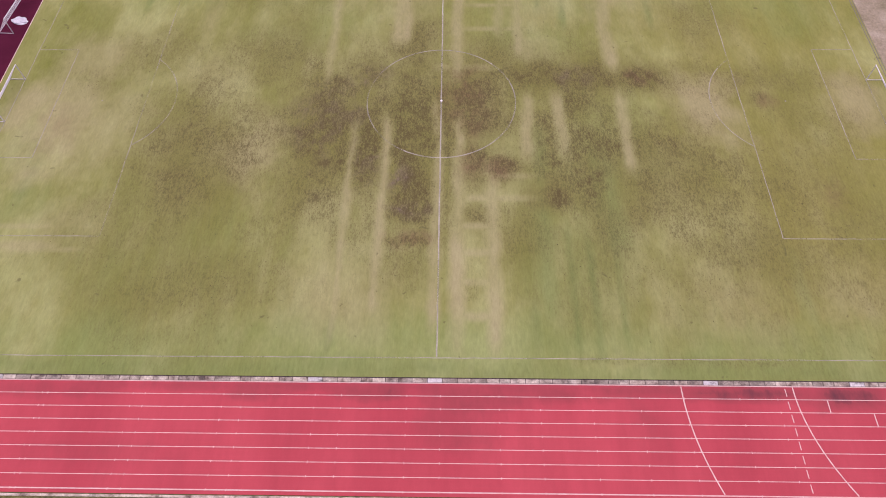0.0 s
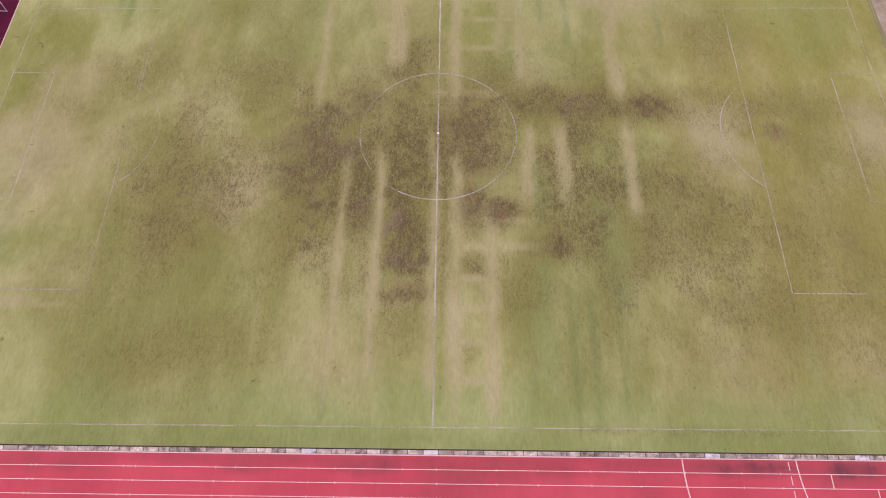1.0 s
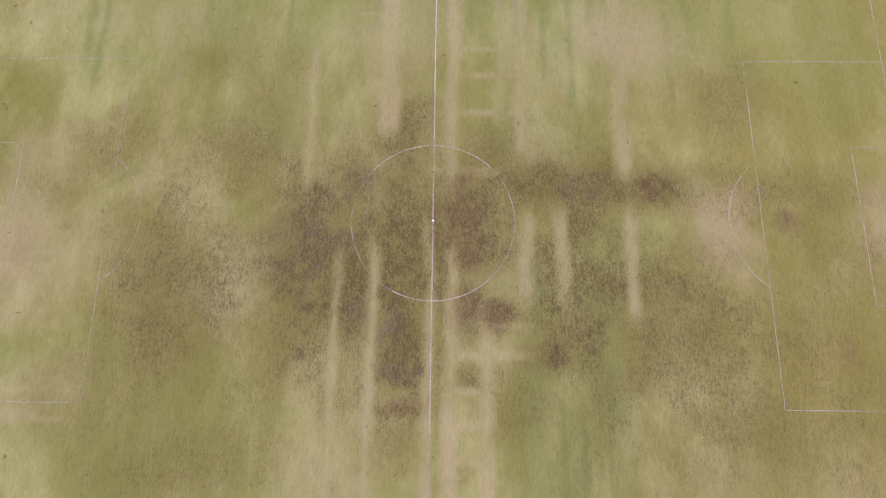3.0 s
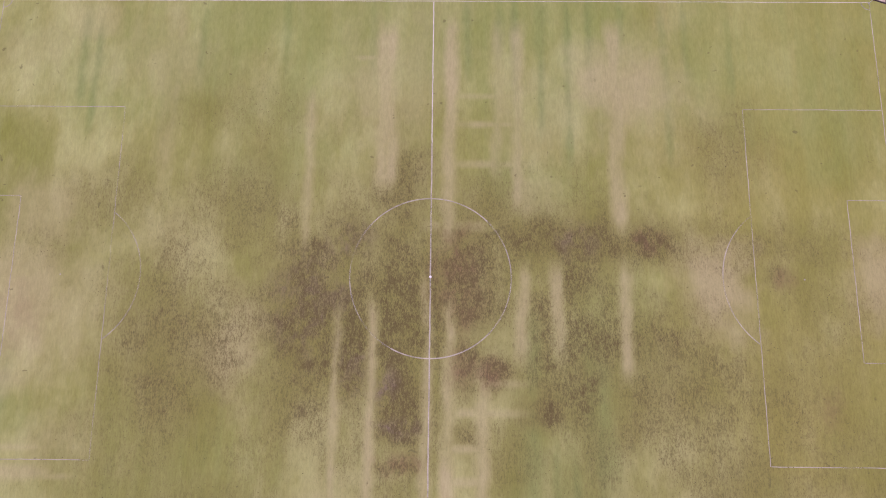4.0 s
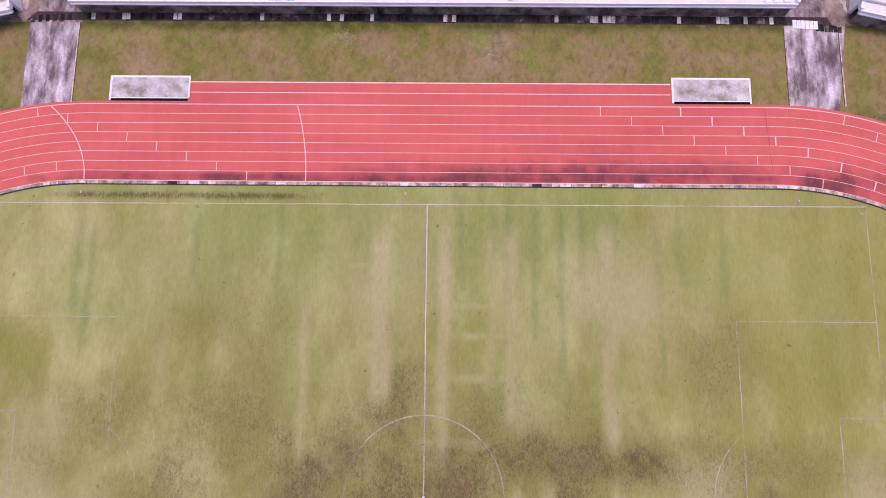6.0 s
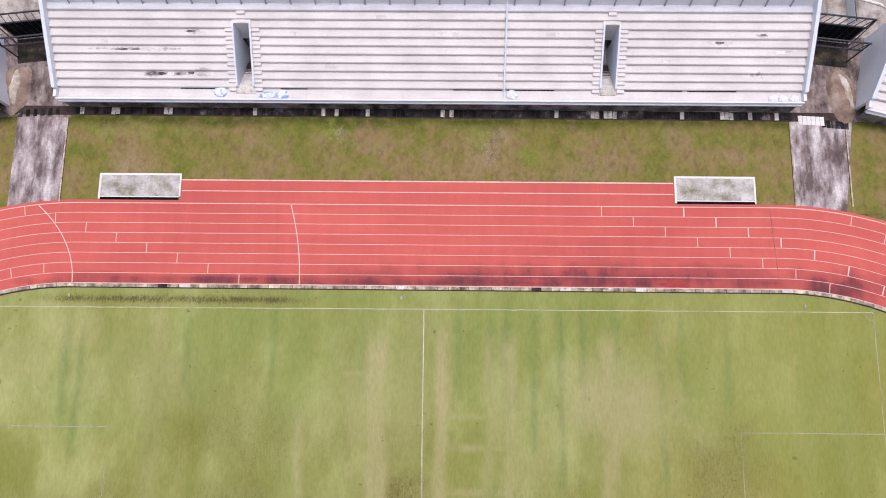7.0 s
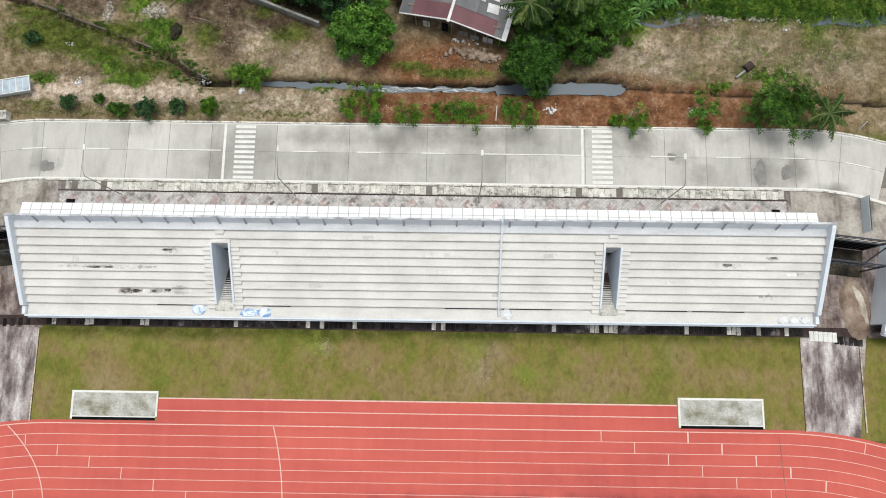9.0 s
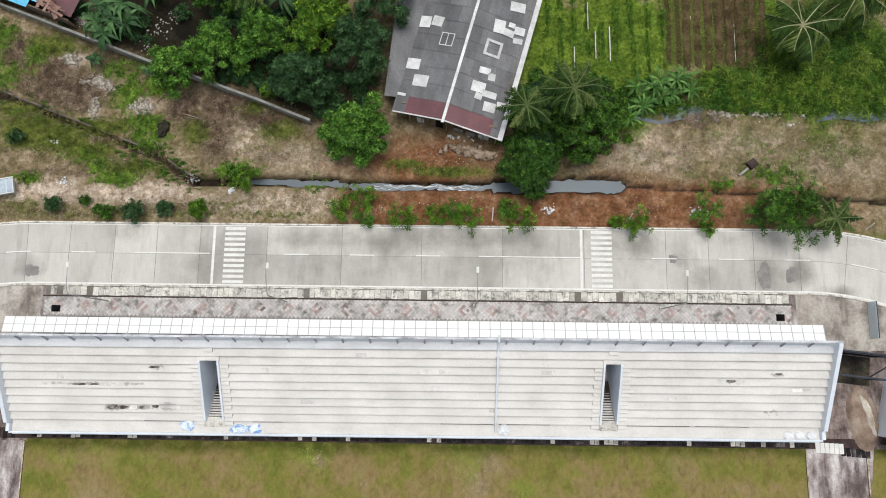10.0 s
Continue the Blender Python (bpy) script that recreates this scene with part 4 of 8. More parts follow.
for s in (-1, 1):
    pitch_line((-LX, s * LY), (LX, s * LY), 0.078 if s > 0 else 0.085, M_LINE_NEW if s > 0 else M_LINE)
    pitch_line((s * LX, -LY + 0.1), (s * LX, LY - 0.1))
    for dep, wid in ((16.5, 20.4), (5.3, 9.3)):
        pitch_line((s * (LX - dep), -wid), (s * (LX - dep), wid), 0.085, M_FAINT if s < 0 and dep > 9 else M_LINE)
        for t in (-1, 1):
            pitch_line((s * (LX - 0.1), t * wid), (s * (LX - dep + 0.08), t * wid))
    a0 = math.acos(5.6 / 9.2)
    ribbon("penalty_arc", [(s * (LX - 11.0 - 9.2 * math.cos(a0 * u / 16)), 9.2 * math.sin(a0 * u / 16)) for u in range(-16, 17)], 0.1, 0.0085, M_LINE if s > 0 else M_FAINT, markings)
    for t in (-1, 1):
        ribbon("corner_arc", [(s * (LX - math.cos(u * math.pi / 16)), t * (LY - math.sin(u * math.pi / 16))) for u in range(0, 9)], 0.12, 0.006, M_LINE, markings)
    bm = bmesh.new()
    bmesh.ops.create_circle(bm, cap_ends=True, radius=0.1, segments=12, matrix=Matrix.Translation((s * (LX - 11.0), 0, 0.007)))
    part("penalty_spot", bm, M_LINE, markings)
pitch_line((0, -LY + 0.1), (0, 16.0), 0.15)
pitch_line((0, 16.0), (0, LY - 0.1), 0.12, M_LINE_NEW)
for u0, u1, paint in ((16, 48, M_LINE), (48, 86, M_FAINT), (86, 112, M_LINE), (112, 144, M_FAINT)):
    ribbon("centre_circle", [(9.2 * math.cos(u * math.pi / 64), 9.2 * math.sin(u * math.pi / 64)) for u in range(u0, u1 + 1)], 0.13, 0.0075, paint, markings)
bm = bmesh.new()
bmesh.ops.create_circle(bm, cap_ends=True, radius=0.15, segments=14, matrix=Matrix.Translation((0, 0, 0.012)))
part("centre_spot", bm, M_WHITE, markings)


def d_area(name, s, material, label, x_edge):
    """The area between the goal line's margin and the bend."""
    r = 36.9
    a1 = math.asin(math.sqrt(r * r - (x_edge - CX) ** 2) / r)
    pts = [(s * (CX + r * math.cos(a1 * k / 40)), r * math.sin(a1 * k / 40)) for k in range(-40, 41)]
    bm = bmesh.new()
    face = bm.faces.new([bm.verts.new((x, y, 0.01)) for x, y in pts])
    if face.normal.z < 0:
        bmesh.ops.reverse_faces(bm, faces=[face])
    return tagged(part(name, bm, material), label, "sports ground", kind="structure")


d_area("synthetic_end", -1, M_MAROON, "dark maroon synthetic run-up area behind the goal", 56.5)
d_area("dirt_end", 1, M_EARTH, "dry sandy ground behind the goal", 56.6)
ribbon("synthetic_border", [(-56.45, y) for y in (-33.9, 0, 33.9)], 0.1, 0.016, M_LANE, pitch)
for x in (56.1, 56.45):
    ribbon("drain_edge", [(x, y) for y in (-33.9, 0, 33.9)], 0.1, 0.016, M_JOINT, pitch)


def oval(r, step=1.0):
    """Points round the track at distance r from the bend centres."""
    pts = [(x, YC - r) for x in np.arange(-CX, CX, step)]
    k = int(math.pi * r / step)
    pts += [(CX + r * math.sin(math.pi * i / k), YC - r * math.cos(math.pi * i / k)) for i in range(k)]
    pts += [(-x, YC + r) for x in np.arange(-CX, CX, step)]
    pts += [(-CX - r * math.sin(math.pi * i / k), YC + r * math.cos(math.pi * i / k)) for i in range(k)]
    return pts + pts[:1]


# running track, an oval of eight lanes with two more on the far straight
def ring(radii, n_str=170, n_bend=220):
    rows = []
    for r in radii:
        a = [(x, YC - r) for x in np.linspace(-CX, CX, n_str, endpoint=False)]
        a += [(CX + r * math.sin(t), YC - r * math.cos(t)) for t in np.linspace(0, math.pi, n_bend, endpoint=False)]
        a += [(x, YC + r) for x in np.linspace(CX, -CX, n_str, endpoint=False)]
        a += [(-CX - r * math.sin(t), YC + r * math.cos(t)) for t in np.linspace(0, math.pi, n_bend, endpoint=False)]
        rows.append(a)
    p = np.array(rows)
    k, n = p.shape[:2]
    idx = np.arange(k * n).reshape(k, n)
    nxt = np.roll(idx, -1, 1)
    f = np.stack([idx[:-1], idx[1:], nxt[1:], nxt[:-1]], -1).reshape(-1, 4)
    return np.c_[p.reshape(-1, 2), np.full(k * n, 0.014)], f


v, f = ring(np.linspace(36.75, 47.5, 30))
me = rawmesh("running_track", v, f)
tx, ty = v[:, 0], v[:, 1]
STAIN_FAR = [(8, 37.7, 36, 0.7, 0.95), (18, 38.2, 24, 1.5, 0.8), (-24, 37.8, 14, 0.6, 0.95), (6, 38.2, 8, 1.1, 0.8), (48, 36.6, 5, 1.4, 1.0), (-6, 38.3, 6.5, 0.9, 0.6), (30, 38.3, 8, 1.4, 0.8), (49, 37.2, 6, 2.0, 0.9), (-39, 37.9, 6, 0.6, 0.5), (40, 37.9, 6, 0.9, 0.75), (0, 37.3, 48, 0.5, 0.75), (20, 37.4, 26, 0.6, 0.6), (20, 41, 9, 2.5, 0.22), (54, 33, 6, 5, 0.4)]
STAIN_NEAR = [(0, -37.5, 46, 0.6, 0.5), (-5, -37.9, 5, 0.9, 0.6), (4, -38.4, 5, 1.6, 0.6), (12, -38.0, 4, 1.0, 0.55), (31, -37.8, 6, 0.9, 0.8), (38.5, -38.0, 6, 1.3, 0.85), (2, -41.0, 6, 3.0, 0.32), (-17, -38, 4, 0.8, 0.45), (20, -41, 3, 3.5, 0.25), (-38, -38, 8, 1.0, 0.4), (0, -42.5, 60, 5.5, 0.1), (-30, -44, 10, 2, 0.2)]
STAIN = STAIN_FAR + STAIN_NEAR
give(me, wear=np.clip(blobs(tx, ty, STAIN, 0.7, 0.45, 11), 0, 1), deep=np.clip(0.5 - ty / 60, 0, 1))
track = tagged(finish("running_track", me, M_TRACK), "red rubber running track with white lane lines and dark stains", "running track", kind="structure")
for k, (cx, cy, rx, ry) in enumerate(((30.2, 37.7, 2.1, 0.34), (12.2, 37.5, 1.3, 0.14))):
    bm = bmesh.new()
    ang = [2 * math.pi * i / 40 for i in range(40)]
    rim = [1 + 0.5 * noise.noise(Vector((math.cos(a) * 1.6, math.sin(a) * 1.6, 7.7 * k))) for a in ang]
    bm.faces.new([bm.verts.new((cx + rx * q * math.cos(a), max(37.25, cy + ry * q * math.sin(a)), 0.0185)) for a, q in zip(ang, rim)])
    part("repair_patch", bm, M_REPAIR, track, "bare brighter red patch of rubber")
bm = box(bmesh.new(), -30.4, 30.4, 47.4, 50.15, -0.05, 0.0165)
ob = part("extra_lanes", bm, M_TRACK, track)
give(ob.data, wear=np.zeros(len(ob.data.vertices)), deep=np.zeros(len(ob.data.vertices)))
for k in range(9):
    r = R_IN + 0.05 + LANE * k
    ribbon("lane_line", oval(r), 0.06 if k < 8 else 0.1, 0.021, M_LANE, track)
ribbon("lane_line", [(x, 48.81) for x in (-30.3, 0, 30.3)], 0.1, 0.022, M_LANE, track)
ribbon("straight_edge_line", [(x, 50.2) for x in (-30.4, 0, 30.35)], 0.15, 0.024, M_LANE, track)


def on_lane(x, r, side):
    """The point of the circle or straight of distance r at that x, on the far (1) or near (-1) side."""
    d = max(0.0, abs(x) - CX)
    return Vector((x, YC + side * math.sqrt(r * r - d * d)))


def lane_mark(x, lane, side, w=0.09):
    p, q = on_lane(x, R_IN + LANE * (lane - 1) + 0.1, side), on_lane(x, R_IN + LANE * lane, side)
    if abs(x) > CX:
        c = Vector((math.copysign(CX, x), YC))
        q = c + (p - c).normalized() * (R_IN + LANE * lane)
    ribbon("lane_mark", [tuple(p), tuple((p + q) / 2), tuple(q)], w, 0.026, M_LANE, track)


for i in range(8):
    lane_mark(-49.5 + 3.85 * i, 8 - i, 1)
    lane_mark(21.46 + 3.84 * i, 8 - i, 1)
    if i < 7:
        lane_mark(31.48 + 3.85 * i, 8 - i, 1, 0.16)
lane_mark(-50.3, 2, 1), lane_mark(-46.4, 1 + 1, 1), lane_mark(51.6, 8, 1), lane_mark(55.4, 7, 1)
lane_mark(36.4, 2, -1), lane_mark(40.3, 3, -1)
for x0, bend, side in ((-42.85, -5.1, 1), (-15.2, -1.46, 1), (23.1, 2.1, -1), (33.5, 3.15, -1)):
    pts = []
    for u in np.linspace(0, 1, 14):
        x = x0 + bend * u**2
        pts.append(tuple(on_lane(x, R_IN + 0.1 + u * (8 * LANE - 0.15), side)))
    ribbon("break_line", pts, 0.11, 0.028, M_LANE, track)
ribbon("thin_mark", [(42.45, 38.4), (42.2, 42.6), (41.97, 46.8)], 0.07, 0.027, M_RUST, track)
for k in range(8):
    y = YC - (R_IN + LANE * k)
    ribbon("dash_mark", [(32.76, y - 0.25), (32.77, y - 0.6), (32.78, y - 1.0)], 0.08, 0.026, M_LANE, track)
tick = boxmesh("tick_mark", 0.05, 0.2, 0.004, M_LANE)
for x0, dx, cnt in ((-37.1, 8.62, 9), (-36.6, 9.28, 8)):
    for k in range(1, 9):
        for i in range(cnt):
            piece("tick_mark", tick, track, pose(x0 + dx * i, YC - (R_IN + 0.05 + LANE * k), 0.022))

# kerb of cast blocks along the inside of the track
kerb = tagged(base("kerb", 0, 0), "weathered grey and white kerb blocks between turf and track", "kerb", kind="structure")
blocks = [boxmesh("kerb_block", ln, 0.4, 0.09, M_KERB, 0.02) for ln in (1.4, 1.22, 0.95)]
blocks_pale = [boxmesh("kerb_block", ln, 0.4, 0.092, M_COVER, 0.02) for ln in (1.35,)]
blocks_dark = [boxmesh("kerb_block", 1.1, 0.38, 0.06, M_MOSS, 0.015)]


def kerb_run(s0, s1, side):
    """Blocks along the inner line: s is the distance along from the middle of that straight."""
    s = s0
    while s < s1:
        u = random.random()
        me = blocks_pale[0] if u < 0.05 else blocks_dark[0] if u < 0.09 else blocks[int(u * 50) % 3]
        ln = me.vertices[0].co.x * -2 if me.vertices[0].co.x < 0 else 1.1
        ln = max(v_.co.x for v_ in me.vertices) * 2 + 0.05
        c = s + ln / 2
        if abs(c) <= CX:
            m = pose(c, YC + side * 36.87, 0.014, 0, random.uniform(-1, 1), random.uniform(-0.6, 0.6))
        else:
            a = (abs(c) - CX) / 36.9
            x = math.copysign(CX + 36.9 * math.sin(a), c)
            m = pose(x, YC + side * 36.9 * math.cos(a), 0.014, 0, 0, -math.degrees(math.copysign(a, c)) * side)
        piece("kerb_block", me, kerb, m)
        s += ln


kerb_run(-60, 60, 1)
kerb_run(-60, 60, -1)
ribbon("kerb_gutter", oval(36.83), 0.58, 0.0172, M_MOSS, kerb)
ribbon("inner_white_edge", oval(37.1), 0.06, 0.03, M_LANE, kerb)
bm = box(bmesh.new(), -46, 46, -47.72, -47.5, -0.05, 0.05, 0.01)
tagged(part("outer_kerb", bm, M_KERB), "low concrete kerb along the outside of the track", "kerb", kind="structure")

# rough lawn between track and stand
v, f, gx, gy = sheet(np.arange(-70, 70.01, 0.3), np.arange(46.5, 59.01, 0.3), 0.004, lambda x, y: ~inside(x, y, 47.35))
me = rawmesh("lawn", v, f)
give(me, dark=np.clip(0.2 + 0.9 * (fbm(gx * 0.3, gy * 0.3, 21) - 0.45), 0, 1) + blobs(gx, gy, [(27, 54.5, 6, 3, 0.3)], 0.8, 0.4, 2),
     dry=np.clip(blobs(gx, gy, [(-37, 52, 3, 1.6, 0.8), (6.5, 54, 2.2, 3, 0.6), (-6, 54.7, 1, 1, 0.5), (31, 55.8, 2.5, 1.3, 0.6), (20, 52.5, 6, 2, 0.4), (-20, 55.5, 3, 1.6, 0.5), (9, 56.5, 1.5, 1.5, 1.0), (7.6, 53.7, 1.5, 1.7, 1.2), (-10.9, 56.4, 0.8, 0.7, 1.3), (-5.5, 53.9, 0.5, 0.5, 0.9), (38, 53.5, 2.5, 1.5, 0.5), (-30, 57, 2, 1, 0.4)], 0.8, 0.4, 3) - 0.05, 0, 1),
     green=np.clip(blobs(gx, gy, [(-11.5, 56.5, 2.2, 2, 1.2), (12.5, 53.3, 1.6, 1, 1.0), (6, 56.8, 2, 2, 0.8), (-38, 56.5, 7, 1.5, 0.5)], 0.8, 0.4, 5), 0, 1),
     # Dark band by the drain: lush growth with the stand's shade painted in.
     drain_shade=np.clip((gy - 56.9 - 1.6 * (fbm(gx * 0.25, gy * 0.3, 51) - 0.5)) / 1.1, 0, 1))
lawn = tagged(finish("lawn", me, M_ROUGH), "rough olive-brown lawn in front of the stand", "grass", kind="structure")

for x0, x1, tag in ((-51.9, -45.5, "l"), (45.15, 52.2, "r")):
    bm = bmesh.new()
    s = math.copysign(1, x0)
    xa, xb = (x0, x1) if s < 0 else (x0 + 0.05, x1 - 0.2)
    vs = [bm.verts.new(c) for c in ((xa, 46.6, 0.012), (xb, 47.35, 0.012), (xb, 58.3, 0.012), (xa, 58.3, 0.012))] if s < 0 else [bm.verts.new(c) for c in ((xa, 47.4, 0.012), (xb - 0.7, 46.6, 0.012), (xb + 0.9, 58.3, 0.012), (xa, 58.3, 0.012))]
    bm.faces.new(vs)
    bmesh.ops.recalc_face_normals(bm, faces=bm.faces)
    bmesh.ops.subdivide_edges(bm, edges=bm.edges, cuts=2, use_grid_fill=True)
    walkway = tagged(part("pavement", bm, M_DIRTY), "blotched weathered concrete walkway from stand to track", "walkway", kind="structure")
    for xk in ((xb,) if s < 0 else (xa, xb + 0.1)):
        ribbon("walkway_edge", [(xk, 47.4), (xk, 52), (xk, 58.2)], 0.16, 0.02, M_KERB, walkway)
        ribbon("walkway_gap", [(xk - 0.13 * s, 47.4), (xk - 0.13 * s, 52), (xk - 0.13 * s, 58.2)], 0.1, 0.018, M_MOSS, walkway)

# jump-run pads with white borders
for x0, x1, y0, y1 in ((-40.7, -30.45, 47.62, 51.0), (30.47, 40.4, 47.6, 51.1)):
    pad = tagged(base("concrete_pad", (x0 + x1) / 2, y0, 0.0), "mossy grey concrete pad with a white painted border", "concrete pad", kind="structure")
    w, h = (x1 - x0) / 2, y1 - y0
    part("pad_slab", box(bmesh.new(), -w + 0.25, w - 0.2, 0.45, h - 0.25, -0.02, 0.03), M_PAD, pad)
    part("border", box(bmesh.new(), -w, w, h - 0.25, h, -0.02, 0.06, 0.01), M_WHITE, pad)
    part("border", box(bmesh.new(), -w, -w + 0.25, 0.1, h - 0.25, -0.02, 0.06, 0.01), M_WHITE, pad)
    part("border", box(bmesh.new(), w - 0.2, w, 0.45 if x0 < 0 else 0.1, h - 0.25, -0.02, 0.06, 0.01), M_WHITE, pad)
    part("border", box(bmesh.new(), -w + 0.25, w - 0.2, 0.33, 0.45, -0.02, 0.055, 0.01), M_WHITE, pad)
    part("trough", box(bmesh.new(), -w + 0.25, w - 0.2, 0.0, 0.33, -0.02, 0.045), M_DARK, pad)

# road behind the stand
ROAD_TURN = -0.3
road = tagged(base("road", 0, 80.3, 0.0, ROAD_TURN), "pale stained concrete slab road with white markings", "road", kind="structure")
JOINTS = [-58, -52.8, -47.5, -42.3, -36.8, -31.6, -26.3, -18.1, -9.0, 0.7, 10.5, 20.3, 30.1, 35.2, 40.6, 46, 51.5, 57]
RC = 36.0
STAINS_FAR_LANE = [(-22, 1.5, 5, 2.2, 0.45), (-12, 2.0, 7, 1.5, 0.5), (0, 2.0, 8, 1.5, 0.65), (10, 2.2, 6, 1.3, 0.6), (-4, 1.8, 3, 1.6, 0.7), (6, 2.0, 3, 1.3, 0.65), (-25.5, -1.5, 2.2, 2.5, 0.5), (42, -1.7, 1.9, 1.9, 0.8), (46.2, -1.2, 1.4, 1.6, 0.75), (-47, -1.8, 2.2, 1.4, 0.55)]
STAINS_SPREAD = [(31.5, 0.0, 1.0, 1.0, 0.45), (26, 1.8, 4, 1.8, 0.75), (-35, 2.5, 3, 1.2, 0.35), (46, 2.5, 8, 1.3, 0.4), (35, -2, 2.5, 1.3, 0.4), (50, -4, 2, 1, 0.8), (5, -2, 40, 2.0, 0.12), (0, 0, 26, 5, 0.3), (24, 1, 12, 4, 0.3), (-23, 0, 5, 4, 0.45)]
ROAD_STAINS = STAINS_FAR_LANE + STAINS_SPREAD


def road_pt(x, off):
    """A point of the road: distance x along its middle line, off to its far side."""
    d = abs(x) - 46.5
    if d <= 0:
        return (x, off)
    a = d / RC
    return (math.copysign(46.5 + (RC + off) * math.sin(a), x), -RC + (RC + off) * math.cos(a))


for lane0, lane1 in ((-3.72, -0.015), (0.015, 3.52)):
    for xa, xb in zip(JOINTS[:-1], JOINTS[1:]):
        nx, ny = max(4, int((xb - xa) / 0.5)), 8
        us, ws = np.linspace(xa + 0.025, xb - 0.025, nx), np.linspace(lane0, lane1, ny)
        p = np.array([[(*road_pt(u, w), 0.02) for w in ws] for u in us])
        idx = np.arange(nx * ny).reshape(nx, ny)
        f = np.stack([idx[:-1, :-1], idx[1:, :-1], idx[1:, 1:], idx[:-1, 1:]], -1).reshape(-1, 4)
        me = rawmesh("road_slab", p.reshape(-1, 3), f)
        px, py = p[..., 0].ravel(), p[..., 1].ravel()
        give(me, wear=np.clip(blobs(px, py, ROAD_STAINS, 0.6, 0.4, 14), 0, 1))
        ob = finish("road_slab", me, M_ROAD)
        ob.parent = road
ribbon("road_bed", [road_pt(x, -0.1) for x in np.linspace(-60, 60, 120)], 7.5, 0.006, M_JOINT, road)
for off, w, mat_ in ((-3.72, 0.2, M_WHITE), (3.56, 0.14, M_WHITE)):
    ribbon("edge_line", [road_pt(x, off) for x in np.linspace(-60, 60, 160)], w, 0.03, mat_, road)
for xa, xb in ((-50, -47), (-42.0, -39.0), (-34.3, -25.0), (-16.0, -13.0), (-8.0, -5.0), (0.0, 3.0), (7.6, 19.8), (28.4, 31.4), (36.4, 39.4), (44.3, 47.3), (52.2, 55.2)):
    ribbon("centre_dash", [road_pt(x, 0.1) for x in np.linspace(xa, xb, 6)], 0.13, 0.029, M_WHITE, road)
for xc in (-24.6, 19.96):
    ribbon("stop_line", [(xc, -3.6), (xc, 3.48)], 0.32, 0.031, M_WHITE, road)
bar = boxmesh("zebra_bar", 2.5, 0.36, 0.004, M_WHITE)
for xc in (-22.05, 22.4):
    for i in range(11):
        piece("zebra_bar", bar, road, pose(xc, -3.32 + 0.652 * i, 0.026, 0, 0, random.uniform(-0.3, 0.3)))
for side, off, nm in ((1, 3.76, "far"), (-1, -3.95, "near")):
    curb = tagged(base("roadside_kerb", 0, 80.3, 0.0, ROAD_TURN), "low pale concrete kerb along the road", "kerb", kind="structure")
    pts = [road_pt(x, off) for x in np.linspace(-62, 62, 160)]
    p = np.array(pts)
    bm = bmesh.new()
    prof = [(-0.1, -0.05), (-0.1, 0.13), (-0.07, 0.15), (0.07, 0.15), (0.1, 0.13), (0.1, -0.05)]
    t = np.gradient(p, axis=0)
    t /= np.linalg.norm(t, axis=1, keepdims=True)
    rows = [[bm.verts.new((x - ty_ * o, y + tx_ * o, z)) for o, z in prof] for (x, y), (tx_, ty_) in zip(p, t)]
    for ra, rb in zip(rows[:-1], rows[1:]):
        for i in range(5):
            bm.faces.new((ra[i], rb[i], rb[i + 1], ra[i + 1]))
    bmesh.ops.recalc_face_normals(bm, faces=bm.faces)
    part("kerb_stone", bm, M_COVER, curb)

def damp_patch(x, y, rx, ry, seed):
    """A dark damp patch with a ragged rim on the slabs."""
    pts = []
    for k in range(48):
        a = 2 * math.pi * k / 48
        q = 1 + 0.45 * noise.noise(Vector((math.cos(a) * 1.5, math.sin(a) * 1.5, seed))) + 0.15 * noise.noise(Vector((math.cos(a) * 5, math.sin(a) * 5, seed)))
        pts.append((x + rx * q * math.cos(a), y + ry * q * math.sin(a)))
    bm = bmesh.new()
    bm.faces.new([bm.verts.new((px, py, 0.0245)) for px, py in pts])
    part("damp_patch", bm, M_STAIN, road, "dark damp patch")


for k, row in enumerate(((41.8, -1.9, 0.85, 1.45), (44.9, -1.7, 0.75, 1.0), (-46.6, -2.2, 0.9, 0.8), (30.9, 0.1, 0.5, 0.55))):
    damp_patch(*row, 3.7 * k)

# yards at the ends and behind the stand
for x0, x1 in ((-75, -45.2), (45.2, 75)):
    bm = box(bmesh.new(), x0, x1, 58.3, 69.5, -0.1, 0.008)
    tagged(part("yard", bm, M_YARD), "dark stained concrete yard at the end of the stand", "pavement", kind="structure")
    bm = box(bmesh.new(), x0, x1, 69.5, 76.5, -0.1, 0.008)
    tagged(part("apron", bm, M_APRON), "pale stained concrete apron beside the road", "pavement", kind="structure")
bm = box(bmesh.new(), -45.2, 45.2, 58.3, 76.4, -0.1, 0.002)
tagged(part("yard", bm, M_DIRTY), "concrete apron under the stand", "pavement", kind="structure")

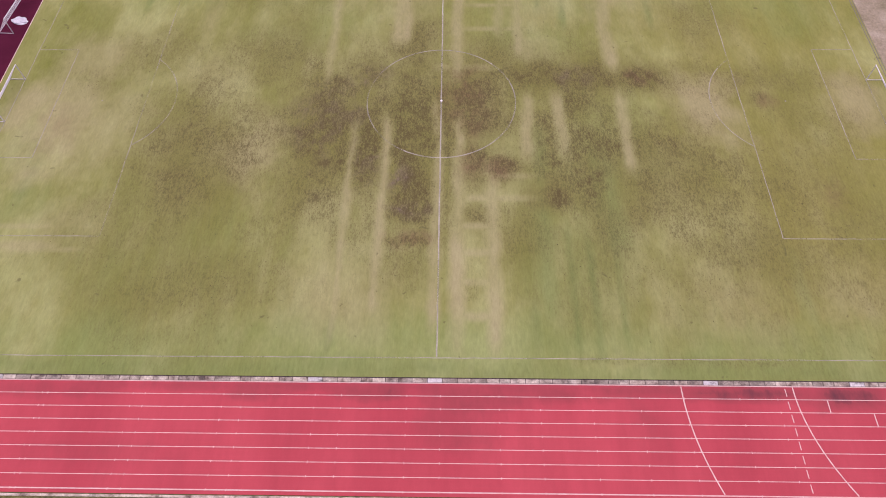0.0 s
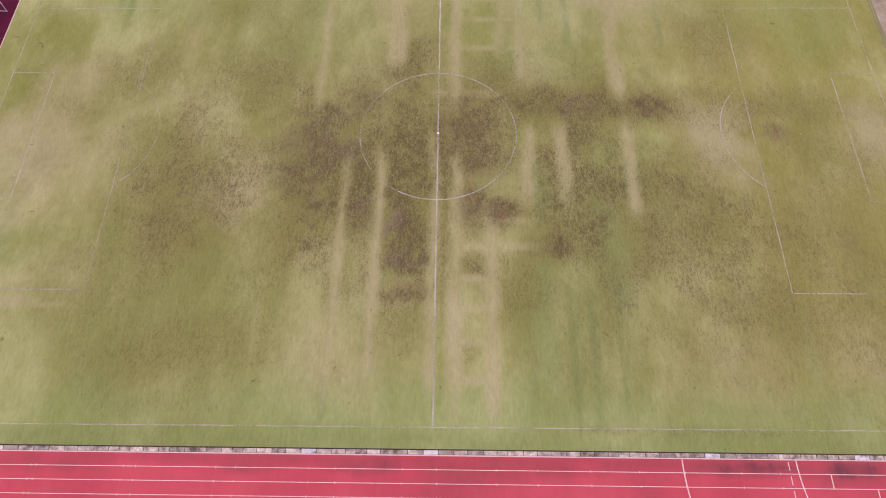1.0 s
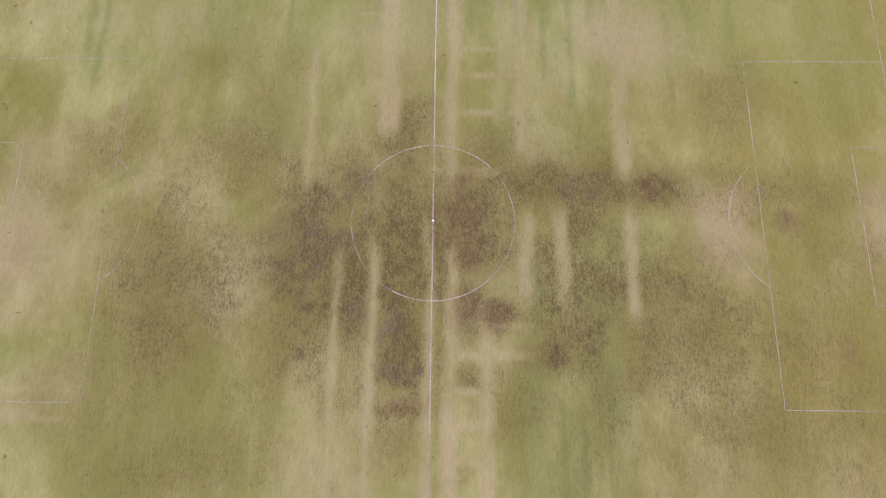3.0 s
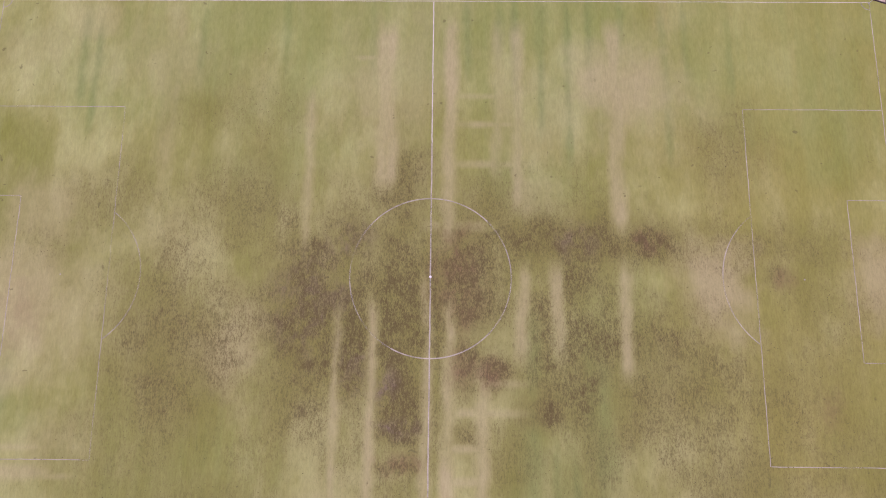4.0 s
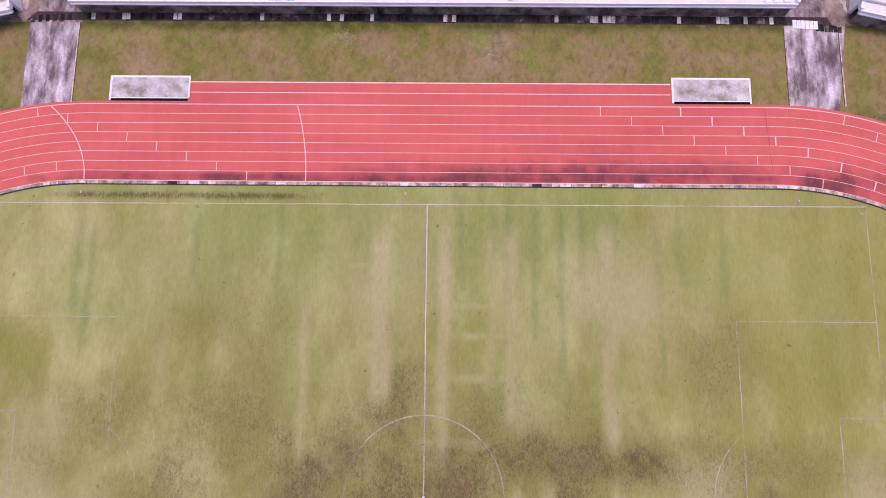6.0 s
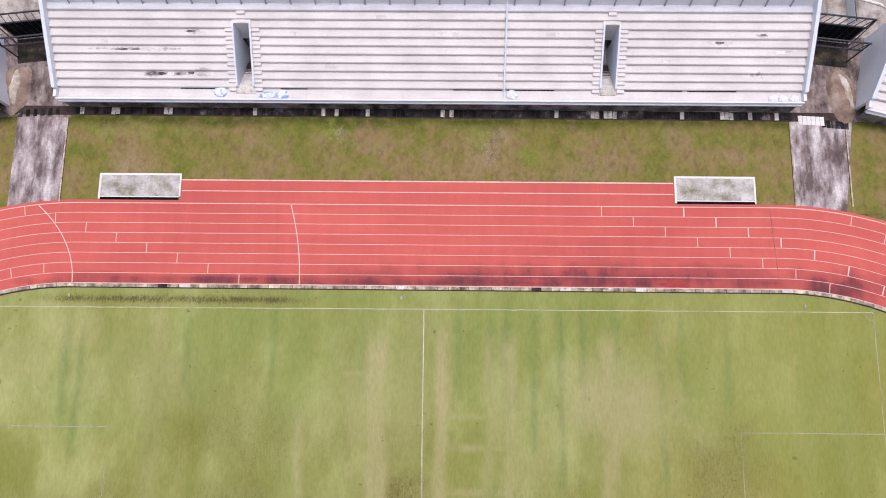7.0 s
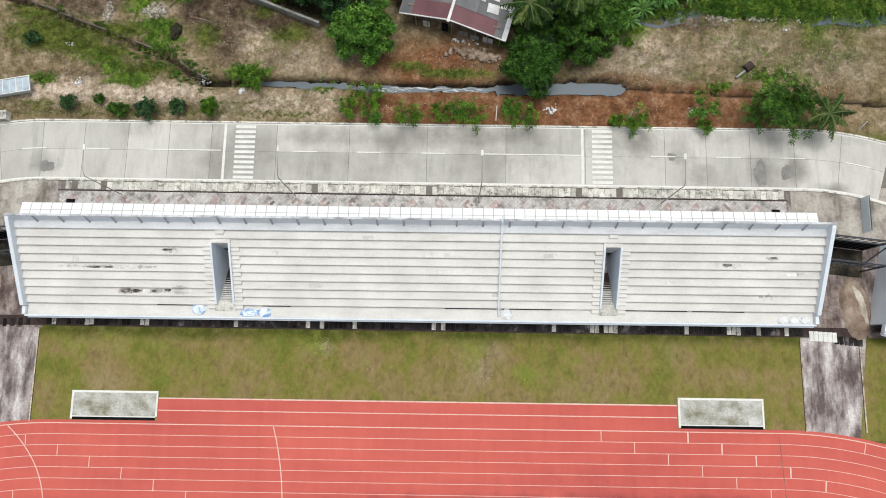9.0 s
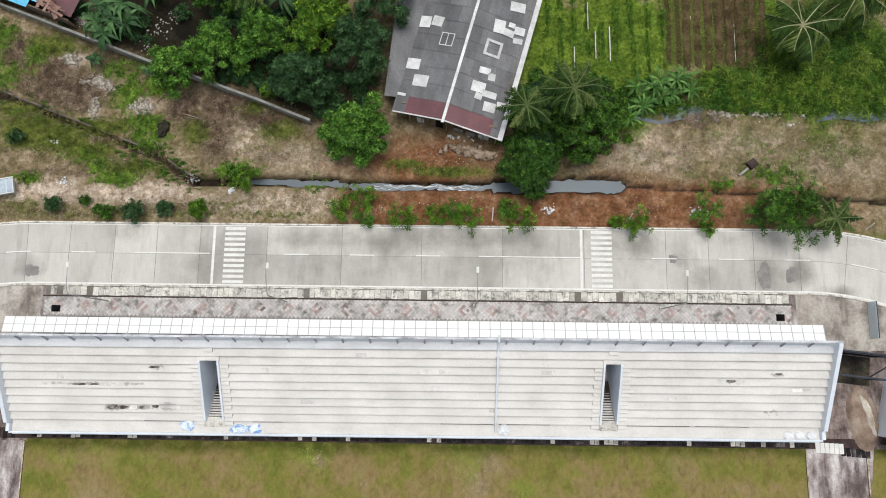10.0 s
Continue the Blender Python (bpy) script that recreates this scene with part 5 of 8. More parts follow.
# ---- the stand ----
ROW0, RISE, TREAD, N_ROW, Z0 = 61.0, 0.415, 0.9, 10, 3.38    # first seating step
BACK, FRONT, TOP, DECK = 70.3, 59.48, 8.5, 2.9
FLAKES = [(-27.9, 67.0, 1.2, 0.28, 0.8), (-36.0, 65.05, 3.2, 0.26, 0.75), (-39.5, 65.05, 2.4, 0.22, 0.5), (-31.0, 65.05, 1.6, 0.3, 0.7), (-33.2, 62.45, 1.5, 0.33, 1.2), (-30.2, 62.45, 1.1, 0.3, 0.9), (-27.4, 62.55, 1.8, 0.5, 0.8),
          (2.3, 66.75, 2.0, 0.3, 0.4), (2.4, 64.9, 2.2, 0.3, 0.35), (34.8, 65.95, 1.4, 0.33, 0.75), (39.8, 66.75, 1.0, 0.3, 0.75), (39.8, 62.6, 1.4, 0.3, 0.6), (-4.5, 68.4, 1.0, 0.2, 0.6), (15, 67.6, 1.5, 0.25, 0.5), (26, 63.2, 2, 0.2, 0.4), (14.8, 66.8, 1.2, 0.25, 0.5)]


def slab_grid(name, x0, x1, y0, y1, z0, z1, parent, material, bend, step=0.3):
    """A solid terrace step whose upper face is finely divided; bend moves it in plan."""
    us = np.linspace(x0, x1, max(2, int((x1 - x0) / step) + 1))
    ws = np.array([y0, y0 + 0.06, y0 + (y1 - y0) * 0.5, y1 - 0.24, y1 - 0.13, y1])
    nx, ny = len(us), len(ws)
    gx, gy = np.meshgrid(us, ws, indexing="ij")
    nose = np.where(np.arange(ny) == 0, -0.012, 0.0)[None, :] + 0 * gx
    top = np.stack([gx, gy, np.full_like(gx, z1) + nose], -1).reshape(-1, 3)
    idx = np.arange(nx * ny).reshape(nx, ny)
    f = [np.stack([idx[:-1, :-1], idx[1:, :-1], idx[1:, 1:], idx[:-1, 1:]], -1).reshape(-1, 4)]
    low = np.stack([us, np.full(nx, y0), np.full(nx, z0)], -1)
    lo = nx * ny + np.arange(nx)
    f.append(np.stack([lo[:-1], lo[1:], idx[1:, 0], idx[:-1, 0]], -1))
    back = np.stack([us, np.full(nx, y1), np.full(nx, z0)], -1)
    bk = nx * ny + nx + np.arange(nx)
    f.append(np.stack([idx[:-1, -1], idx[1:, -1], bk[1:], bk[:-1]], -1))
    f.append(np.stack([lo[:-1], bk[:-1], bk[1:], lo[1:]], -1))
    f.append(np.array([[idx[0, 0], idx[0, -1], bk[0], lo[0]], [idx[-1, -1], idx[-1, 0], lo[-1], bk[-1]]]))
    v = np.concatenate([top, low, back])
    wear = np.clip(blobs(v[:, 0], v[:, 1], FLAKES, 0.35, 1.2, 17), 0, 1.2) * 0.8 + 0.1
    v[:, 1] += bend(v[:, 0])
    me = rawmesh(name, v, np.concatenate(f))
    # Faint darker rims on the treads paint in the steps' shadow lines.
    give(me, wear=wear, tread_shade=np.r_[np.tile([0.05, 0, 0, 0, 0.05, 0.12], nx), np.full(2 * nx, 0.0)])
    ob = finish(name, me, material)
    ob.parent = parent
    return ob


def bent_box(x0, x1, y0, y1, z0, z1, bend, bevel=0.02):
    bm = box(bmesh.new(), x0, x1, y0, y1, z0, z1, bevel)
    for v_ in bm.verts:
        v_.co.y += float(bend(v_.co.x))
    return bm


def prism(pts_yz, x0, x1, bend):
    """A plate between x0 and x1 with an outline in y and z."""
    bm = bmesh.new()
    a = [bm.verts.new((x0, y + float(bend(x0)), z)) for y, z in pts_yz]
    b_ = [bm.verts.new((x1, y + float(bend(x1)), z)) for y, z in pts_yz]
    bm.faces.new(a), bm.faces.new(b_[::-1])
    for i in range(len(a)):
        j = (i + 1) % len(a)
        bm.faces.new((a[i], b_[i], b_[j], a[j]))
    bmesh.ops.recalc_face_normals(bm, faces=bm.faces)
    return bm


no_bend = lambda x: 0 * np.asarray(x, float)


def grandstand(x0, x1, pits, bend, label):
    st = tagged(base("grandstand", 0, 0), label, "grandstand", group="stands round the track")
    spans = []
    edge = x0 + 0.25
    for a, b_ in pits:
        spans.append((edge, a - 0.22))
        edge = b_ + 0.22
    spans.append((edge, x1 - 0.25))
    for xa, xb in spans:                                   # seating steps
        for i in range(N_ROW):
            y, z = ROW0 + TREAD * i, Z0 + RISE * i
            if i >= 8 and pits:
                continue
            slab_grid("terrace_step", xa, xb, y, y + TREAD + 0.05, z - 0.55, z, st, M_TIER, bend)
    for i in range(N_ROW):
        y, z = ROW0 + TREAD * i, Z0 + RISE * i
        if i >= 8 and pits:
            slab_grid("terrace_step", x0 + 0.25, x1 - 0.25, y, (y + TREAD + 0.05) if i < N_ROW - 1 else BACK - 0.1, z - 0.55, z, st, M_TIER_BLUE if i == N_ROW - 1 else M_TIER, bend)
    if not pits:
        slab_grid("terrace_step", x0 + 0.25, x1 - 0.25, ROW0 + TREAD * N_ROW, BACK - 0.1, 6.0, Z0 + RISE * (N_ROW - 0), st, M_TIER, bend)
    # front gangway and its low parapet
    slab_grid("gangway", x0 + 0.25, x1 - 0.25, FRONT + 0.16, ROW0 + 0.02, 2.35, DECK, st, M_TIER, bend)
    part("front_parapet", bent_box(x0, x1, FRONT - 0.02, FRONT + 0.18, 2.3, DECK + 0.2, bend, 0.02), M_BLUE, st, "pale blue front parapet")
    part("front_ledge", bent_box(x0 + 0.1, x1 - 0.1, FRONT - 0.16, FRONT - 0.02, 2.36, 2.6, bend, 0.02), M_BLUE, st)
    nb = int((x1 - x0) / 2.2)
    for k in range(nb):
        xk = x0 + 1.1 + k * 2.2
        part("ledge_bracket", bent_box(xk - 0.05, xk + 0.05, FRONT + 0.18, FRONT + 0.3, DECK, DECK + 0.12, bend, 0.01), M_TIER, st)
    part("under_wall", bent_box(x0 + 0.3, x1 - 0.3, FRONT + 0.1, FRONT + 0.3, 0.0, 2.34, bend, 0.0), M_SKIRT, st, "stained wall under the gangway, shade in its colour")
    if pits:
        for xa, xb in ((3.2, 9.1), (9.8, 15.5), (-30.2, -25.8), (-17.9, -14.6), (23.6, 31.0), (31.6, 37.5)):
            part("open_joint", bent_box(xa, xb, ROW0 - 0.09, ROW0 + 0.03, DECK, DECK + 0.09, bend, 0.0), M_DARK, st, "black gap under the first step")
    # back wall, coping and ribs
    zt = Z0 + RISE * (N_ROW - 1)
    part("back_wall", prism([(BACK - 0.42, zt - 0.3), (BACK - 0.08, TOP - 0.1), (BACK + 0.12, TOP - 0.1), (BACK + 0.12, 0.0), (BACK - 0.42, 0.0)], x0 + 0.2, x1 - 0.2, bend), M_BLUE, st, "pale blue back wall leaning outwards")
    part("coping", bent_box(x0 - 0.15, x1 + 0.15, BACK - 0.1, BACK + 0.14, TOP - 0.1, TOP, bend, 0.02), M_COPING, st, "streaked bluish-grey coping")
    nr = int((x1 - x0) / 3.03)
    for k in range(1, nr + 1):
        xk = x0 + (x1 - x0) * k / (nr + 1)
        yk = float(bend(xk))
        bm = tube(bmesh.new(), (xk, BACK - 0.12 + yk, TOP - 0.1), (xk, BACK - 0.5 + yk, zt + 0.02), 0.1, 0.1, 4)
        part("wall_rib", bm, M_RIB, st)
    # end walls follow the slope
    for xa, xb in ((x0, x0 + 0.25), (x1 - 0.25, x1)):
        xa, xb = (xa - 0.18, xb) if xa == x0 else (xa, xb + 0.18)
        part("end_wall", prism([(ROW0 - 0.35, 0.0), (ROW0 - 0.35, 3.85), (BACK - 0.4, TOP - 0.25), (BACK + 0.1, TOP - 0.25), (BACK + 0.1, 0.0)], xa, xb, bend), M_BLUE, st, "pale blue sloping end wall")
        part("end_post", bent_box(xa + 0.02, xb - 0.02, FRONT + 0.2, ROW0 - 0.4, 2.7, 3.4, bend, 0.02), M_BLUE, st)
    for a, b_ in pits:                                     # stair pits
        for xa, xb in ((a - 0.22, a), (b_, b_ + 0.22)):
            part("pit_wall", prism([(61.05, 0.0), (61.05, Z0 + 0.1), (67.5, Z0 + RISE * 7 + 0.28), (67.72, Z0 + RISE * 7 + 0.28), (67.72, 0.0)], xa, xb, bend), M_BLUE, st, "pale blue stair pit wall")
        part("pit_head", bent_box(a - 0.22, b_ + 0.22, 67.72, 68.2, 2.6, Z0 + RISE * 7 + 0.2, bend, 0.01), M_TIER, st)
        # Black flight under the open treads stands in for the shade between them.
        part("stair_flight", prism([(61.5, 0.0), (61.5, DECK - 0.3), (65.7, 0.05), (65.7, 0.0)], a, b_, bend), M_MOSS, st)
        for i in range(15):
            z = DECK - 0.185 * (i + 1)
            part("stair", bent_box(a, b_, 61.5 + 0.27 * i, 61.5 + 0.27 * i + 0.19, z - 0.06, z, bend, 0.01), M_STAIR, st)
        part("stair_landing", bent_box(a - 0.3, b_ + 0.3, 60.35, 61.46, DECK - 0.02, DECK + 0.1, bend, 0.02), M_COVER, st, "dirty pale landing slab")
        for i in range(N_ROW - 2):                         # half steps beside the pit
            y, z = ROW0 + TREAD * i, Z0 + RISE * i
            for xa, xb in ((a - 1.1, a - 0.23), (b_ + 0.23, b_ + 1.15)):
                part("half_step", bent_box(xa, xb, y - 0.42, y - 0.005, z - RISE + 0.003, z - 0.17, bend, 0.02), M_TIER, st)
        for i in (8, 9):
            y, z = ROW0 + TREAD * i, Z0 + RISE * i
            part("half_step", bent_box((a + b_) / 2 - 0.5, (a + b_) / 2 + 0.5, y - 0.42, y - 0.005, z - RISE + 0.003, z - 0.17, bend, 0.02), M_TIER, st)
    return st


flat_bend = lambda x: -0.0006 * np.asarray(x)
lane_bend = lambda x: -0.0033 * np.asarray(x)
stand = grandstand(-45.5, 45.6, [(-23.05, -21.2), (21.1, 22.75)], flat_bend, "long weathered white stepped concrete stand with pale blue walls")
next_r = grandstand(53.05, 72, [], no_bend, "neighbouring white stepped concrete stand with a pale blue end wall")
next_l = grandstand(-72, -52.6, [], no_bend, "neighbouring white stepped concrete stand with a pale blue end wall")

next_r.matrix_basis = pose(53.4, 59.85, 0, 0, 0, -13.5) @ pose(-53.05, -60.68, 0)
next_l.matrix_basis = pose(-52.9, 59.5, 0, 0, 0, 13.5) @ pose(52.6, -60.68, 0)

def broken_patch(x, y, rx, ry, seed):
    """A ragged hole in the plaster of the tread under that place."""
    i = int((y - ROW0) / TREAD)
    bm = bmesh.new()
    vs = []
    for k in range(36):
        a = 2 * math.pi * k / 36
        q = 1 + 0.5 * noise.noise(Vector((math.cos(a) * 1.8, math.sin(a) * 1.8, seed))) + 0.3 * noise.noise(Vector((math.cos(a) * 6, math.sin(a) * 6, seed)))
        vs.append(bm.verts.new((x + rx * q * math.cos(a), y + ry * q * math.sin(a), Z0 + RISE * i + 0.004)))
    bm.faces.new(vs)
    part("broken_patch", bm, M_BROKEN, stand, "dark broken plaster")


for k, row in enumerate(((-33.4, 62.5, 0.75, 0.24), (-32.3, 62.5, 0.55, 0.2), (-30.2, 62.5, 0.35, 0.16), (-28.3, 67.0, 0.6, 0.13), (-36.9, 65.05, 0.8, 0.12), (-35.2, 65.05, 0.6, 0.1), (34.9, 66.0, 0.6, 0.14), (39.9, 66.8, 0.4, 0.12), (-28.6, 62.6, 0.5, 0.14))):
    broken_patch(*row, 5.3 * k)

def mended_patch(x, y, w, d, seed):
    """A square-cut mortar repair on a tread, of a paler or greyer tone."""
    i = int((y - ROW0) / TREAD)
    bm = box(bmesh.new(), x - w / 2, x + w / 2, y - d / 2, y + d / 2, Z0 + RISE * i - 0.02, Z0 + RISE * i + 0.006)
    part("mended_patch", bm, M_MEND if seed % 3 else M_STAIR, stand, "square mortar repair")


rnd = random.Random(77)
for k, (x, y) in enumerate(((-27.6, 62.62), (-26.4, 62.62), (-31.2, 62.5), (-33.9, 65.05), (-32.4, 65.05), (1.6, 66.75), (3.4, 66.75), (2.6, 64.9), (-5.4, 68.45), (35.8, 65.95), (33.9, 66.0), (42.2, 65.05), (43.2, 65.1), (41.6, 62.7), (14.8, 66.75), (-38.8, 65.9), (-11.5, 63.3), (28.5, 64.1), (9.0, 62.5), (-16, 66.7))):
    mended_patch(x, y, rnd.uniform(0.7, 1.7), rnd.uniform(0.3, 0.55), k)

# drain pipe down the steps
pipe = tagged(base("drain_pipe", 9.35, 60.4), "grey-blue pipe running down over the terrace steps", "pipe")
bm = bmesh.new()
tube(bm, (0, -0.3, 2.98), (0, 0.5, 3.55), 0.09)
tube(bm, (0, 0.5, 3.55), (0.1, 9.3, 7.6), 0.11)
tube(bm, (0.1, 9.3, 7.6), (0.1, 9.7, 8.45), 0.11)
tube(bm, (0.1, 9.7, 8.45), (0.1, 10.3, 8.6), 0.1)
part("pipe_run", bm, M_BLUE, pipe)
for i in range(0, 10, 2):
    part("pipe_clip", box(bmesh.new(), -0.12, 0.14, 0.65 + TREAD * i, 0.73 + TREAD * i, Z0 + RISE * i, Z0 + RISE * i + 0.3, 0.01), M_GALV, pipe)

# awning of white sheets behind the back wall
awning = tagged(base("awning", 0, 0), "white sheet awning with grey seams behind the stand", "awning")
A_Y0, A_Y1, A_Z0, A_Z1 = 70.55, 72.35, 5.55, 5.15
cols = 77
sheet_me = boxmesh("awning_sheet", 1.1, 0.86, 0.03, M_SHEET, 0.004)
tilt = math.degrees(math.atan2(A_Z1 - A_Z0, A_Y1 - A_Y0))
for i in range(cols):
    x = -45.9 + 91.35 * (i + 0.5) / cols
    for j in range(2):
        u = (j + 0.5) / 2
        piece("awning_sheet", sheet_me, awning, pose(x, A_Y0 + (A_Y1 - A_Y0) * u + float(lane_bend(x)), A_Z0 + (A_Z1 - A_Z0) * u, tilt, 0, 0))
bm = prism([(A_Y0, A_Z0 - 0.06), (A_Y1, A_Z1 - 0.06), (A_Y1, A_Z1 - 0.005), (A_Y0, A_Z0 - 0.005)], -45.92, 45.5, lane_bend)
part("awning_deck", bm, M_SEAM, awning)
for i in range(0, cols + 1, 4):
    x = -44.9 + 90.2 * i / cols
    part("awning_strut", tube(bmesh.new(), (x, 70.3, 4.2), (x, 72.1, 5.05), 0.04), M_GALV, awning)

# tarpaulins and bags on the gangway
def bundle(name, x, y, z, sx, sy, sz, seed, label, material=None):
    rnd = random.Random(seed)
    bm = bmesh.new()
    bmesh.ops.create_icosphere(bm, subdivisions=3, radius=1.0)
    for v_ in bm.verts:
        k = 1 + 0.28 * noise.noise(v_.co * 2.2 + Vector((seed, 0, 0))) + 0.12 * noise.noise(v_.co * 6)
        v_.co = Vector((v_.co.x * sx * k, v_.co.y * sy * k, max(-0.02, v_.co.z * sz * k)))
    ob = part(name, bm, material or M_TARP)
    ob.matrix_basis = pose(x, y, z, 0, 0, rnd.uniform(-15, 15))
    return tagged(ob, label, "tarpaulin", group="bundles on the gangway")


bundle("tarpaulin", -25.3, 60.55, 2.89, 0.85, 0.72, 0.4, 3, "crumpled pale blue tarpaulin bundle on the gangway")
bundle("tarpaulin", -19.4, 60.15, 2.89, 1.1, 0.5, 0.3, 5, "folded white tarpaulin bundle on the gangway")
bundle("tarpaulin", -17.7, 60.2, 2.89, 0.8, 0.55, 0.35, 7, "crumpled pale blue tarpaulin bundle on the gangway")
bundle("sack", 10.35, 60.35, 2.89, 0.7, 0.62, 0.45, 8, "white sack beside the drain pipe", M_LITTER)
for k, xk in enumerate((41.9, 43.1, 44.4)):
    bundle("tarpaulin", xk, 60.05, 2.89, 0.6, 0.48, 0.3, 12 + k, "crumpled white sack bundle on the gangway", M_LITTER)

# drain covers in front of the stand
front_drain = tagged(base("drain_channel", 0, 0), "row of stained concrete drain covers before the stand, shade in their colour", "drain", kind="structure")
part("channel_bed", bent_box(-52.5, 52.6, 58.4, 59.6, -0.1, 0.012, lane_bend, 0), M_MOSS, front_drain)
covers = [boxmesh("drain_cover", w, 0.95, 0.05, M_SLAB, 0.012) for w in (0.54, 0.5, 0.46)]
light_cover = boxmesh("drain_cover", 0.5, 0.95, 0.05, M_COVER, 0.012)
x = -45.2
while x < 45.2:
    me = random.choice(covers) if random.random() > (0.5 if math.sin(x * 0.9) + math.sin(x * 0.37) > 1.3 else 0.05) else light_cover
    w = max(v_.co.x for v_ in me.vertices) * 2
    if random.random() > 0.08:
        piece("drain_cover", me, front_drain, pose(x + w / 2, 59.05 + float(lane_bend(x)) + random.uniform(-0.04, 0.04), 0.012, 0, random.uniform(-1, 1), random.uniform(-2, 2)))
    x += w + 0.06
for k in range(6):
    piece("drain_cover", boxmesh("drain_cover", 0.5, 1.15, 0.06, M_WHITE, 0.012) if k == 0 else white_cover, front_drain, pose(46.5 + 0.54 * k, 58.45 - 0.03 * k, 0.014, 0, 0, random.uniform(-2, 2)))
    if k == 0:
        white_cover = front_drain.children[-1].data
for k in range(12):
    piece("drain_cover", covers[k % 3], front_drain, pose(49.4 + 0.56 * (k % 6), 58.0 - 0.05 * (k % 6), 0.016, 0, 0, random.uniform(-4, 4)) if k < 6 else pose(-51.6 + 0.95 * (k % 6), 58.7 + 0.07 * (k % 6), 0.016, 0, 0, random.uniform(-4, 4)))

# paved strip and pale drain covers between stand and road
back_drain = tagged(base("drain_channel", 0, 80.3, 0, ROAD_TURN), "row of pale concrete drain covers, some missing or mossy, beside the road", "drain", kind="structure")
part("channel_bed", box(bmesh.new(), -44.6, 44.7, -5.25, -4.05, -0.1, 0.016), M_JOINT, back_drain)
pale = [boxmesh("drain_cover", w, 1.04, 0.05, M_COVER, 0.012) for w in (0.66, 0.6, 0.72)]
x = -44.0
while x < 44.3:
    me = random.choice(pale)
    w = max(v_.co.x for v_ in me.vertices) * 2
    if random.random() > 0.06:
        piece("drain_cover", me, back_drain, pose(x + w / 2, -4.63 + random.uniform(-0.06, 0.06), 0.02, random.uniform(-0.8, 0.8), random.uniform(-0.8, 0.8), random.uniform(-3, 3)))
    x += w + 0.03
plaza = tagged(base("paved_strip", 0, 80.3, 0, ROAD_TURN), "strip of small grey pavers with red diamonds behind the stand", "pavement", kind="structure")
part("paver_bed", box(bmesh.new(), -44.75, 44.65, -7.7, -5.38, -0.1, 0.014), M_PAVER_BED, plaza)
for y0, y1 in ((-7.86, -7.72), (-5.36, -5.22)):
    part("edge_kerb", box(bmesh.new(), -44.9, 44.8, y0, y1, -0.1, 0.05, 0.01), M_MOSS, plaza)
gv, gf, rv, rf, near = [], [], [], [], []
a_ = 0.36
for i in range(-130, 131):
    for j in range(-2, 16):
        for half in (0, 1):
            cx = (i + 0.5 * half) * a_ * math.sqrt(2) * 0.96
            cy = -7.9 + (j + 0.5 * half) * a_ * math.sqrt(2) * 0.96
            if not (-44.6 < cx < 44.5 and -7.6 < cy < -5.45):
                continue
            u = (cx + 44.9) % 3.5 - 1.75
            isred = 0.3 < abs(u) + abs(cy + 6.5) < 0.8 and random.random() < 0.75
            h = a_ * 0.645
            dst_v, dst_f = (rv, rf) if isred else (gv, gf)
            z = 0.03 + 0.008 * random.random()
            if -1.5 < cx < 14.5:
                near.append((cx, cy, z, isred))
                continue
            k = len(dst_v)
            dst_v += [(cx - h, cy, z), (cx, cy - h, z), (cx + h, cy, z), (cx, cy + h, z)]
            dst_f.append((k, k + 1, k + 2, k + 3))
for nm, vv, ff, mt in (("grey_pavers", gv, gf, M_PAVE), ("red_pavers", rv, rf, M_PAVE_RED)):
    ob = finish(nm, rawmesh(nm, vv, ff), mt)
    ob.parent = plaza
    tagged(ob, kind="stuff")
side_ = a_ * 0.645 * math.sqrt(2)
paver_grey, paver_red = boxmesh("paver", side_, side_, 0.06, M_PAVE), boxmesh("paver", side_, side_, 0.06, M_PAVE_RED)
for cx, cy, z, isred in near:
    piece("paver", paver_red if isred else paver_grey, plaza, pose(cx, cy, z - 0.06, 0, 0, 45))
for xk, sx in ((-43.2, 1.1), (43.3, 1.0)):
    part("dark_grate", box(bmesh.new(), xk - sx / 2, xk + sx / 2, -7.2, -6.4, 0.02, 0.05, 0.01), M_DARK, plaza)


# street lamps
def street_lamp():
    lamp = tagged(base("street_lamp", 0, 0), "tall thin galvanised street lamp with an arm over the road", "street lamp", group="lamps along the road")
    bm = tube(bmesh.new(), (0, 0, 0.25), (0, 0, 9.0), 0.075, 0.05)
    part("pole", bm, M_GALV, lamp)
    part("base_plate", box(bmesh.new(), -0.22, 0.22, -0.22, 0.22, 0, 0.25, 0.03), M_COVER, lamp)
    bm = bmesh.new()
    tube(bm, (0, 0, 8.95), (0, 0.35, 9.3), 0.045, 0.04)
    tube(bm, (0, 0.35, 9.3), (0, 1.0, 9.48), 0.04, 0.04)
    tube(bm, (0, 1.0, 9.48), (0, 2.9, 9.62), 0.04, 0.03)
    part("arm", bm, M_GALV, lamp)
    bm = box(bmesh.new(), -0.15, 0.15, 2.8, 3.45, 9.53, 9.67, 0.05)
    head = part("lamp_head", bm, M_WHITE, lamp, "white lamp head")
    part("lens", box(bmesh.new(), -0.11, 0.11, 2.88, 3.38, 9.49, 9.53, 0.01), M_GLASS, head, "dark glass lens")
    return lamp


first = street_lamp()
LAMPS = [(-36.8, 74.65), (-15.3, 74.7), (7.15, 74.4), (29.25, 74.2)]
first.matrix_basis = pose(*LAMPS[0], 0)
for x, y in LAMPS[1:]:
    copy_thing(first, pose(x, y, 0))


